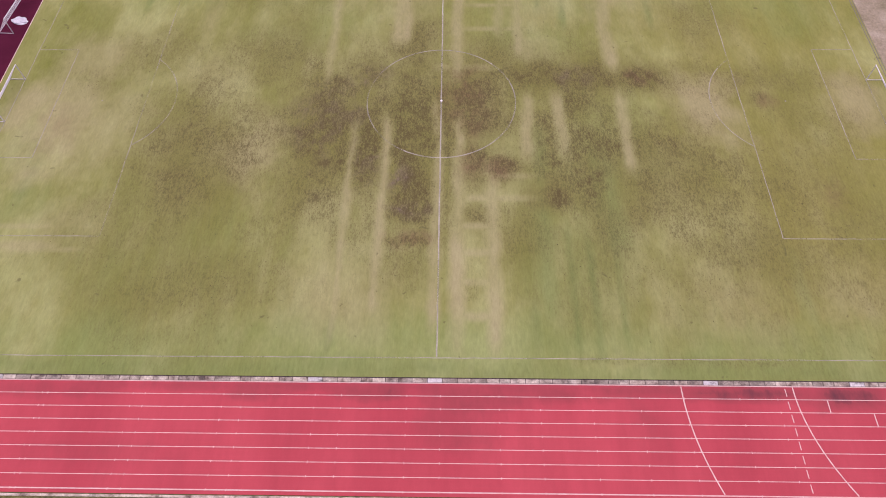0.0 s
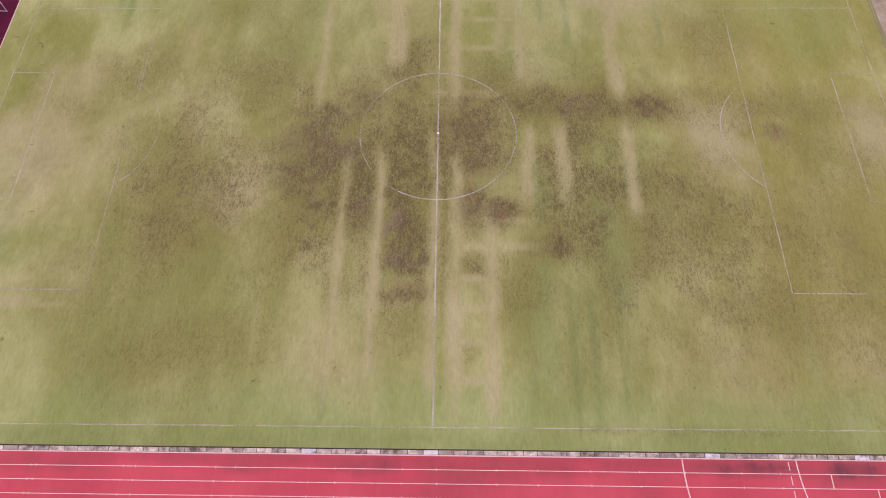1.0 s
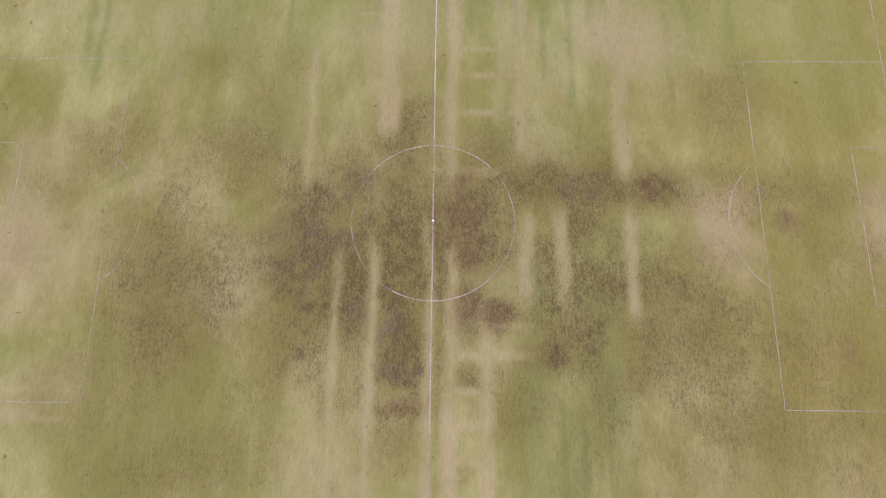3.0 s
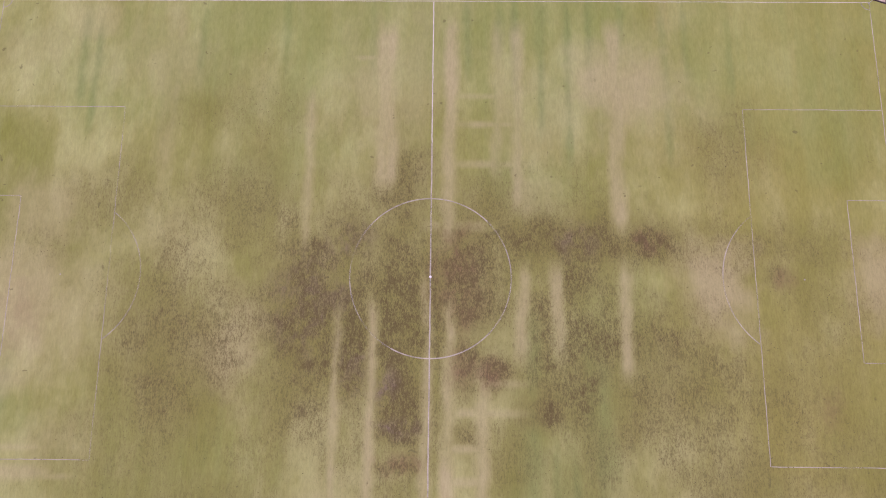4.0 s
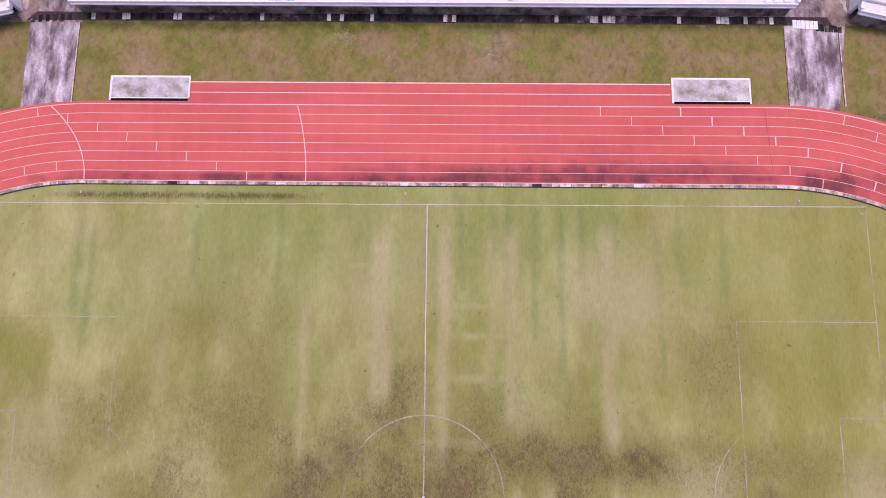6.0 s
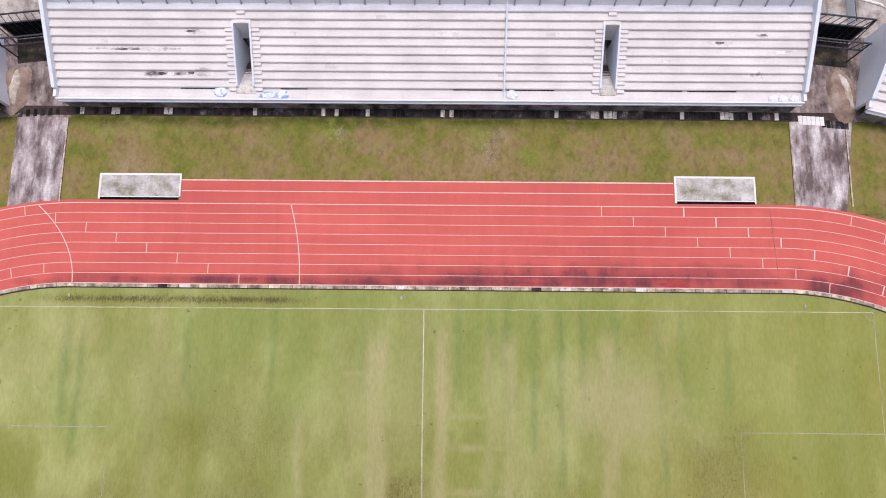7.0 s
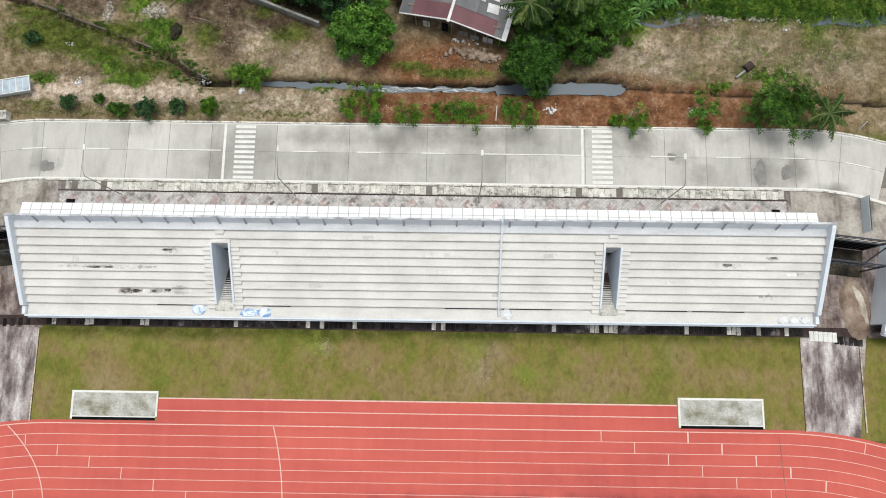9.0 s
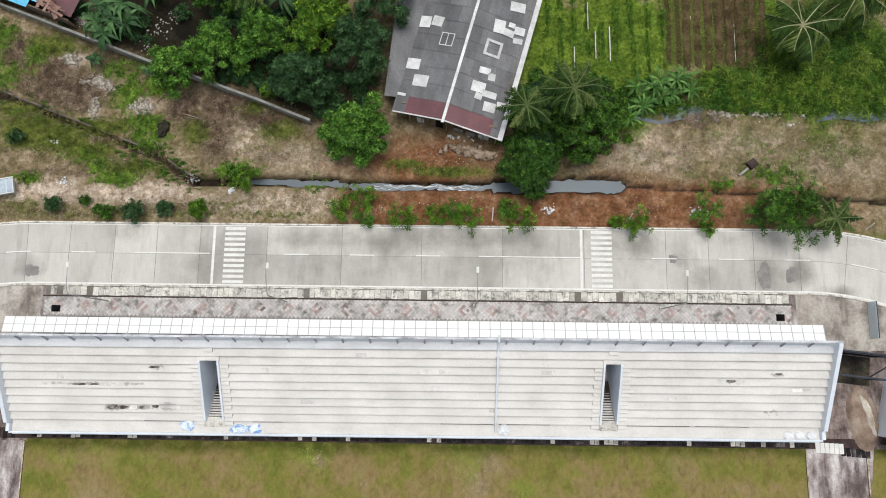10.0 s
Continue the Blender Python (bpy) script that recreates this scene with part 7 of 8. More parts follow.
tree("leafy_tree", 23.3, 96.72, 3.6, 2.8, L_MID, 12, "green bushy tree beside the palms", 0.39, 18)
tree("leafy_tree", 15.5, 99.22, 4.2, 2.6, L_DEEP, 13, "green bushy tree beside the palms", 0.39, 16)
tree("leafy_tree", -25.5, 113.4, 6.0, 3.0, L_MID, 15, "leafy green tree in the wood", 0.44, 20)
# small trees on the verge
SMALL = [(-21.0, 89.9, 1.7, 1.5), (-22.3, 90.6, 1.3, 1.0), (-9.3, 85.72, 2.3, 1.3), (-6.4, 87.22, 2.9, 1.9), (-6.0, 84.9, 2.0, 1.1), (-1.6, 84.7, 2.6, 1.6), (2.4, 85.22, 2.2, 1.2), (4.6, 85.72, 2.2, 1.1), (6.2, 84.6, 2.6, 1.6), (12.4, 84.8, 2.8, 1.8), (10.9, 86.12, 2.0, 1.1),
         (26.4, 84.2, 2.0, 1.6), (24.0, 84.6, 1.5, 0.8), (34.6, 86.02, 2.8, 1.5), (34.9, 83.9, 1.6, 0.8), (43.4, 85.0, 6.2, 2.8), (42.2, 86.6, 4.2, 1.8), (44.8, 86.4, 5.0, 2.0), (41.2, 85.42, 2.4, 1.6)]
for k, (x, y, h, r) in enumerate(SMALL):
    spray_tree("young_tree", x, y, h, r * 1.05, L_MID if x > 40 else L_LIME if k % 3 != 1 else L_BRIGHT, 40 + k, "open young tree with bright green leaf sprays on red soil")
for k, (x, y, r, lm, loose) in enumerate(((-44.3, 86.3, 1.05, L_DEEP, 0.1), (-40.6, 86.9, 0.6, L_MID, 0.5), (-37.6, 85.4, 0.95, L_MID, 0.3), (-38.9, 85.8, 0.55, L_MID, 0.5), (-34.3, 85.5, 1.3, L_DEEP, 0.25), (-30.6, 85.9, 1.1, L_DEEP, 0.0), (-26.4, 85.7, 1.35, L_LIME, 0.05))):
    shrub(x, y, r, lm, 70 + k, "low straggling green shrub on the dry verge" if loose > 0.2 else "clipped round shrub on dry ground beside the road", loose)
palm("palm_tree", 12.9, 96.62, 6.2, 3.4, 1, "slender coconut palm beside the house")
palm("palm_tree", 18.6, 99.22, 6.8, 4.0, 2, "coconut palm with long pale fronds")
palm("palm_tree", -21.0, 111.4, 5.4, 2.8, 5, "young palm in the wood behind the wall")
palm("palm_tree", 45.8, 107.42, 6.0, 4.2, 3, "coconut palm with pale drooping fronds among lush bushes", fronds=14, rib=L_RIB_PALE, full=0.75)
palm("palm_tree", 48.3, 84.6, 4.2, 2.9, 6, "low young palm on the verge beside the road", fronds=13)
palm("palm_tree", 51.5, 111.22, 6.0, 4.0, 4, "coconut palm with pale drooping fronds among lush bushes", fronds=14, rib=L_RIB_PALE, full=0.75)
for k, (x, y, h) in enumerate(((27.4, 98.62, 3.2), (28.8, 101.02, 3.6), (30.0, 99.82, 3.0), (25.8, 97.22, 2.8), (31.6, 102.02, 3.2), (33.4, 100.82, 2.8), (28.2, 99.4, 2.6), (26.8, 101.2, 3.0), (29.6, 102.0, 3.2), (31.2, 100.4, 2.6), (32.4, 102.6, 2.8), (-38.2, 109.6, 4.2), (-36.9, 111.6, 4.8), (-39.4, 107.9, 3.4), (-38.9, 111.4, 4.4), (-36.6, 109.4, 3.6), (-33.0, 113.4, 4.4), (-40.5, 109.6, 3.6), (-40.7, 104.9, 1.7), (-33.6, 103.6, 1.6), (-17.2, 112.42, 4.5))):
    banana("banana_plant", x, y, h, 100 + k, "banana plant with long torn pale green leaves" if x > 0 else "banana plant with deep green leaves beside the wall", leaves=L_BANANA if x > 0 else L_DEEP, broad=0.14 if x > 0 else 0.23)
cover("weeds", GREENS + [(44, 90.72, 3, 1.2), (38, 89.42, 2.4, 0.6), (-12.5, 89.22, 1.5, 0.8)], 28, L_WEED, 0.32, 0.3, 5, "green creeping weeds on the waste ground", "weeds", 6, 0.34, 0.4)
cover("pale_tufts", [(-10.9, 56.4, 0.8, 0.7), (7.6, 53.7, 1.0, 1.2), (8.8, 56.0, 0.9, 0.8), (-5.5, 53.9, 0.4, 0.35)], 22, L_STRAW, 0.3, 0.12, 25, "pale bleached tufts in the lawn", "grass", 6, 0.12, 0.3)
cover("green_tufts", [(-11.4, 56.3, 1.9, 1.3), (6.4, 54.2, 0.9, 1.6), (12.5, 53.3, 1.2, 0.8), (-12.6, 57.4, 1.6, 0.6)], 12, L_LAWN, 0.28, 0.1, 26, "yellow-green tufts in the lawn", "grass", 6, 0.14, 0.36)
cover("olive_grass", OLIVES, 40, L_OLIVE, 0.36, 0.35, 15, "dull olive grass on the waste ground", "grass", 5, 0.16, 0.28)
cover("brush", BRUSHY + [(34, 97.62, 4, 0.8)], 24, L_BRUSH, 0.52, 0.4, 17, "brown dead brush on the waste ground", "dead brush", 5, 0.1, 0.36)
cover("straw", STRAWS + [(-19, 92.7, 5, 1.2), (32, 92.72, 7, 2.4), (48, 92.22, 8, 2.5), (50, 89.02, 6, 0.8)], 9, L_STRAW, 0.42, 0.2, 8, "dry straw-coloured grass on the bank", "dry grass", 5, 0.09, 0.44)
cover("thin_grass", [(-20, 95, 6, 2.6), (-16, 93.4, 5, 1.6), (-24, 92.6, 3, 1.6), (-38, 86.0, 11, 0.8), (-14, 87, 7, 1.2), (44, 94, 8, 2.5), (54, 95, 6, 3), (40, 91.5, 6, 1)], 6, L_OLIVE, 0.28, 0.1, 18, "thin olive grass on the dry ground", "grass", 5, 0.1, 0.46)
cover("verge_grass", [(-42, 85.4, 9, 0.7), (-30, 85.4, 8, 0.6), (-17, 85.3, 7, 0.5), (-48, 86.4, 4, 0.8), (-24, 86.6, 4, 0.6)], 16, L_OLIVE, 0.3, 0.15, 19, "short olive grass along the road edge", "grass", 5, 0.14, 0.4)
cover("verge_brush", [(-40, 85.8, 10, 0.8), (-27, 86.2, 8, 0.7), (-46, 90.6, 6, 0.7), (-36, 91.8, 5, 0.6)], 11, L_BRUSH, 0.36, 0.15, 20, "brown dead stalks along the verge", "dead brush", 5, 0.11, 0.42)
shrub(-49.8, 94.9, 0.9, L_DEEP, 90, "low straggling green shrub in the olive grass", 0.6)
shrub(-18.9, 100.9, 0.8, L_LIME, 91, "pale green shrub behind the block wall", 0.5)
thicket("bushes", [(38, 100.4, 3, 1.2), (52, 106.5, 5, 2.5), (24, 98.62, 2, 1.3), (21, 93.72, 3, 1.4)], 0.8, L_MID, 0.13, 0.75, 6, "lush green bushes along the field")
thicket("understorey", [(17, 97, 5.5, 4), (21, 100, 4, 3), (14, 93.5, 3, 2), (24.5, 99, 3, 2.5), (13, 99.5, 2, 3)], 0.9, L_MID, 0.15, 0.8, 62, "dense green understorey beneath the palms", "bushes")
thicket("shrubs", [(20, 98, 5, 3.5), (24, 101, 3, 2), (35, 102.5, 3, 1.5)], 0.35, L_LIME, 0.15, 0.6, 63, "yellow-green shrubs beneath the palms", "bushes")
thicket("wall_shrubs", [(-39, 110, 4, 2.2), (-36.5, 108.6, 2.5, 1)], 0.45, L_DEEP, 0.16, 0.7, 64, "dark green shrubs behind the block wall", "bushes")
thicket("grassy_bushes", [(45, 103.2, 7, 2.5), (40, 100.72, 4, 1.6)], 0.2, L_LIME, 0.12, 0.5, 61, "yellow-green reeds among the bushes", "reeds")
undergrowth("meadow", [(22, 104.2, 5.5, 5), (26, 108.2, 6, 5), (17.5, 106.2, 3.5, 5), (46, 103.2, 9, 4.5), (47, 108.5, 9, 5)], 110, L_WEED, 0.09, 0.1, 7, "bright green meadow grass between the houses", "grass")
undergrowth("crop_rows", [(16.4 + 1.55 * k + 0.03 * k * k, 109.5, 0.42, 6.5) for k in range(9)], 150, L_GRASS, 0.1, 0.16, 71, "rows of low green crops on the field", "crops")
plots = tagged(base("plot_edging", 0, 0), "short white strips edging the garden plots", "edging", kind="structure")
for x, y0, y1 in ((21.4, 109.72, 112.5), (22.3, 105.82, 108.6), (24.1, 105.52, 109.2), (30.2, 105.22, 112), (32.4, 106.22, 112.5), (34.3, 104.82, 112.8), (35.65, 105.62, 112.5), (37.0, 105.0, 112.0), (39.7, 105.4, 112.6), (19.6, 104.62, 106.5)):
    part("edging_strip", box(bmesh.new(), x - 0.055, x + 0.055, y0 - 0.3, y1 + 0.6, 0.1, 0.42, 0.01), M_COVER, plots)
for k in range(8):
    bm = bmesh.new()
    bmesh.ops.create_grid(bm, x_segments=8, y_segments=44, size=1.0)
    for v_ in bm.verts:
        u, w = v_.co.x, v_.co.y
        v_.co = Vector((u * 0.6, 5.5 + w * 6.2, 0.24 * (1 - abs(u) ** 3) + 0.14 * noise.noise(Vector((u * 3 + 9 * k, w * 16, 1.0))) - 0.04))
    bed = part("soil_bed", bm, M_SOIL)
    bed.matrix_basis = pose(33.6 + 1.36 * k, 104.6 + 0.25 * (k % 2), 0.42, 0, 0, -1.5)
    tagged(bed, "raised bed of brown tilled soil in the field", "garden bed", group="beds in the field")
undergrowth("bank_grass", [(a[0] + (b[0] - a[0]) * u + o * 0.35, a[1] + (b[1] - a[1]) * u + o, 1.3, 0.45) for a, b in zip(DRAIN[1:-1], DRAIN[2:]) for u in np.linspace(0, 1, 6) for o in (-1.1, 1.1)], 110, L_GRASS, 0.07, 0.3, 81, "olive grass hanging over the open drain", "grass", 3.5)
undergrowth("soft_grass", [(44, 93, 9, 3), (42, 96, 8, 1.5), (52, 94, 6, 3), (30, 92, 5, 1.6)], 30, L_WEED, 0.05, 0.08, 82, "thin green grass on the dry ground", "grass", tufts=4)
cover("reeds", [(46, 101.6, 9, 2.6), (40, 101, 5, 1.6), (53, 101, 6, 2.4), (52, 106, 7, 3.5), (44, 99.6, 8, 0.9), (31, 98.9, 2.6, 0.7), (57, 102, 4, 3)], 26, L_REED, 0.75, 1.6, 83, "tall yellow-green reeds and grass along the field", "reeds", 6, 0.13, 0.3)

thicket("wood_undergrowth", [(-22, 109.5, 4, 3), (-17, 103.22, 6, 3), (-11, 99.72, 4, 1.5), (-8, 101.22, 4, 3), (-20, 110.22, 10, 4), (-40, 111.22, 5, 2.0), (16, 94.22, 4, 2), (-22, 102.72, 3, 1.2), (-21.5, 103.5, 3, 1.4), (-24.5, 104.5, 2.5, 1.2), (-12, 98.8, 3, 1)], 0.35, L_DEEP, 0.14, 0.8, 9, "dark undergrowth beneath the wood", "undergrowth")

# ---- water, wall, rubble ----
def water_strip(name, x0, x1, w, material, label, z):
    pts = [(x, y) for x, y in DITCH if x0 < x < x1]
    ends = [(x0, float(np.interp(x0, [p[0] for p in DITCH], [p[1] for p in DITCH])))] + pts + [(x1, float(np.interp(x1, [p[0] for p in DITCH], [p[1] for p in DITCH])))]
    xs_ = np.linspace(x0, x1, int((x1 - x0) / 0.5) + 2)
    ys_ = np.interp(xs_, [p[0] for p in ends], [p[1] for p in ends])
    ob = ribbon(name, list(zip(xs_, ys_)), w, z, material)
    return tagged(ob, label, "water", kind="structure")


water_strip("water", -22, 26, 1.9, M_WATER, "grey muddy water standing in the ditch", -1.12)
rng = np.random.default_rng(3)
for k in range(16):
    x0 = rng.uniform(-6.5, 6)
    x1 = min(8.8, x0 + rng.uniform(1.5, 5))
    u = np.linspace(x0, x1, 24)
    off = rng.uniform(-0.4, 0.4)
    ribbon("foam_streak", [(a_, 89.12 + off + 0.12 * math.sin(a_ * 1.7 + k) + 0.05 * math.sin(a_ * 5.3)) for a_ in u], rng.uniform(0.03, 0.1), -1.1 + 0.002 * k, M_FOAM, bpy.data.objects["water"])
pond = ribbon("pond", [(x, 98.2 + 0.3 * math.sin(x)) for x in np.linspace(26.5, 35, 16)], 1.9, 0.5, M_WATER)
tagged(pond, "pale shallow pool by the banana plants", "water", kind="structure")
pond2 = ribbon("pond", [(x, 98.2 + 0.2 * math.sin(x)) for x in np.linspace(49, 60, 16)], 1.5, 0.52, M_WATER)
tagged(pond2, "grey pool below the bushes", "water", kind="structure")

wall = tagged(base("block_wall", 0, 0), "long grey concrete block boundary wall", "wall", kind="structure")
for (ax, ay), (bx, by) in zip(WALL_LINE[:-1], WALL_LINE[1:]):
    ln = math.hypot(bx - ax, by - ay)
    turn = math.degrees(math.atan2(by - ay, bx - ax))
    k = max(1, round(ln / 1.6))
    me = boxmesh("wall_panel", ln / k - 0.02, 0.22, 1.5, M_BLOCK, 0.02)
    cap = boxmesh("wall_cap", ln / k + 0.01, 0.32, 0.1, M_BLOCK, 0.02)
    for i in range(k):
        u = (i + 0.5) / k
        x, y = ax + (bx - ax) * u, ay + (by - ay) * u
        piece("wall_panel", me, wall, pose(x, y, -0.2, 0, 0, turn))
        piece("wall_cap", cap, wall, pose(x, y, 1.3, 0, 0, turn))
drain_wall = tagged(base("drain_wall", 0, 0), "old concrete side wall of the open drain", "wall", kind="structure")
for (ax, ay), (bx, by) in zip(DRAIN[1:-1], DRAIN[2:]):
    ln = math.hypot(bx - ax, by - ay)
    nx_, ny_ = -(by - ay) / ln, (bx - ax) / ln
    k = max(1, round(ln / 1.4))
    me = boxmesh("drain_wall_piece", ln / k - 0.03, 0.22, 0.8, M_JOINT, 0.05)
    for i in range(k):
        u = (i + 0.5) / k
        if random.random() < 0.16:
            continue
        piece("drain_wall_piece", me, drain_wall, pose(ax + (bx - ax) * u + nx_ * 0.55, ay + (by - ay) * u + ny_ * 0.55, -1.0 + random.uniform(-0.25, 0.1), 0, 0, math.degrees(math.atan2(by - ay, bx - ax)) + random.uniform(-1.5, 1.5)))


def rubble(name, rows, n, smin, smax, material, seed, label, cat="rubble"):
    rnd = random.Random(seed)
    v, f = [], []
    for _ in range(n):
        x, y, rx, ry = rnd.choice(rows)
        px, py = x + rnd.gauss(0, 0.5) * rx, y + rnd.gauss(0, 0.5) * ry
        pz = float(ground_z(np.array([px]), np.array([py]))[0])
        s = rnd.uniform(smin, smax)
        m = pose(px, py, pz + s * 0.2, rnd.uniform(-40, 40), rnd.uniform(-40, 40), rnd.uniform(0, 360))
        c = [m @ Vector((sx * s * rnd.uniform(0.35, 0.65), sy * s * rnd.uniform(0.25, 0.5), sz * s * rnd.uniform(0.15, 0.35))) for sx in (-1, 1) for sy in (-1, 1) for sz in (-1, 1)]
        i = len(v)
        v += c
        f += [(i, i + 1, i + 3, i + 2), (i + 4, i + 6, i + 7, i + 5), (i, i + 4, i + 5, i + 1), (i + 2, i + 3, i + 7, i + 6), (i, i + 2, i + 6, i + 4), (i + 1, i + 5, i + 7, i + 3)]
    return tagged(finish(name, rawmesh(name, v, f), material), label, cat, kind="stuff")


rubble("rubble", [(-34.9, 99.0, 1.6, 0.8), (-34.4, 99.3, 0.9, 0.6), (-40.6, 102.5, 1.0, 0.7), (-39.6, 101.8, 1.2, 0.6), (-41.6, 102.4, 1.4, 0.3), (-44.3, 105.4, 1.1, 0.7), (-40.8, 99.2, 0.5, 1.2), (-43.4, 111.0, 0.8, 1.0)], 760, 0.08, 0.42, M_ROCK, 3, "heaps of pale broken rubble on the waste ground")
rubble("bank_stones", [(37.4, 98.2, 1.5, 0.6), (42.5, 98.2, 2.6, 0.5)], 80, 0.1, 0.5, M_ROCK, 41, "pale broken stones along the bank below the bushes", "stones")
rubble("stones", [(38, 97.92, 2.6, 0.7), (30, 93.22, 6, 2), (0, 86.22, 14, 1.6), (-40, 87.72, 9, 1.0), (4, 92.22, 6, 2), (28, 86.22, 6, 1.4), (-28.5, 90.02, 1.5, 0.8), (48, 94.22, 8, 2)], 520, 0.04, 0.16, M_ROCK, 4, "scattered pale stones on the soil", "stones")
rubble("clods", [(-45, 87.5, 9, 1.2), (-33, 87.2, 8, 1.0), (-17, 87.0, 6, 1.2)], 420, 0.05, 0.2, M_SAND, 14, "clods of dry earth and sand on the verge", "clods")
rubble("litter", [(-45.2, 94.5, 0.5, 0.4), (-43.6, 89.2, 0.8, 0.5), (-28.0, 90.0, 0.7, 0.4), (-22.9, 88.4, 0.4, 0.4), (46, 97.72, 3, 1), (34, 86.22, 1, 0.5), (16, 86.22, 1, 0.5), (6, 95.22, 4, 0.5)], 150, 0.08, 0.35, M_LITTER, 5, "scattered pale plastic litter", "litter")
rubble("yard_litter", [(-34.8, 107.6, 0.7, 1.4), (-33.2, 109.8, 1.6, 1.6), (-31.4, 111.6, 1.6, 1.2), (-35.0, 110.0, 0.8, 1.2)], 110, 0.05, 0.24, M_COVER, 55, "pale litter strewn over the dark muddy yard", "litter")
rubble("planks", [(5.0, 93.9, 1.6, 0.5), (6.8, 93.4, 1.6, 0.5), (8.6, 92.9, 1.4, 0.5)], 110, 0.15, 0.75, M_PLANK, 6, "heap of broken planks in front of the house", "planks")
st_ = bundle("tree_stump", -31.8, 96.2, -0.1, 0.75, 1.25, 0.9, 21, "dark mossy stump in the weeds", M_STUMP)
st_["category"], st_["group"] = "stump", "waste ground heaps"
def fallen_branch(x, y, ln, turn, seed):
    rnd = random.Random(seed)
    z = float(ground_z(np.array([x]), np.array([y]))[0])
    br = tagged(base("fallen_branch", x, y, z + 0.12, turn), "bare fallen branch lying among rubble and weeds", "branch", group="branches on the waste ground")
    part("stem", tube(bmesh.new(), (-ln / 2, 0, 0.1), (ln / 2, 0.1, 0.25), 0.07, 0.03, 6), M_PLANK, br)
    for _ in range(4):
        u = rnd.uniform(-0.3, 0.45) * ln
        part("twig", tube(bmesh.new(), (u, 0.05, 0.18), (u + rnd.uniform(0.3, 0.9), rnd.uniform(-0.7, 0.7), rnd.uniform(0.1, 0.5)), 0.03, 0.012, 5), M_PLANK, br)


for k, row in enumerate(((-41.2, 103.5, 2.9, 42), (-41.6, 103.2, 2.4, 36), (-40.8, 103.1, 1.8, 15), (-28.6, 97.9, 3.0, -18), (-28.0, 97.5, 2.6, -12), (-29.6, 99.0, 2.0, 70), (-32.2, 100.4, 2.2, 48), (-32.4, 94.3, 1.6, -40), (-8.5, 88.0, 2.4, 60))):
    fallen_branch(*row, 200 + k)
chute = tagged(base("drain_outlet", 41.0, 91.92, 0.2, 38), "grey concrete drain outlet with a narrow chute", "drain outlet")
part("outlet_box", box(bmesh.new(), -0.6, 0.5, -0.45, 0.55, -0.1, 0.45, 0.06), M_MOSS, chute)
part("chute", box(bmesh.new(), -2.2, -0.7, -0.2, 0.08, -0.1, 0.15, 0.03), M_BLOCK, chute)
for x, y, h, lean in ((9.25, 84.75, 1.1, 1.35), (25.8, 84.9, 1.2, 0.5), (25.4, 84.6, 1.1, 0.35), (54.2, 83.9, 1.3, 0.5)):
    mp_ = tagged(base("marker_post", x, y), "leaning white concrete marker post on the red verge" if lean > 1 else "short white concrete marker post", "post", group="posts on the verge")
    part("post", tube(bmesh.new(), (0, 0, -0.1), (0.05, lean, h * 1.3), 0.08, 0.07, 6), M_WHITE, mp_)


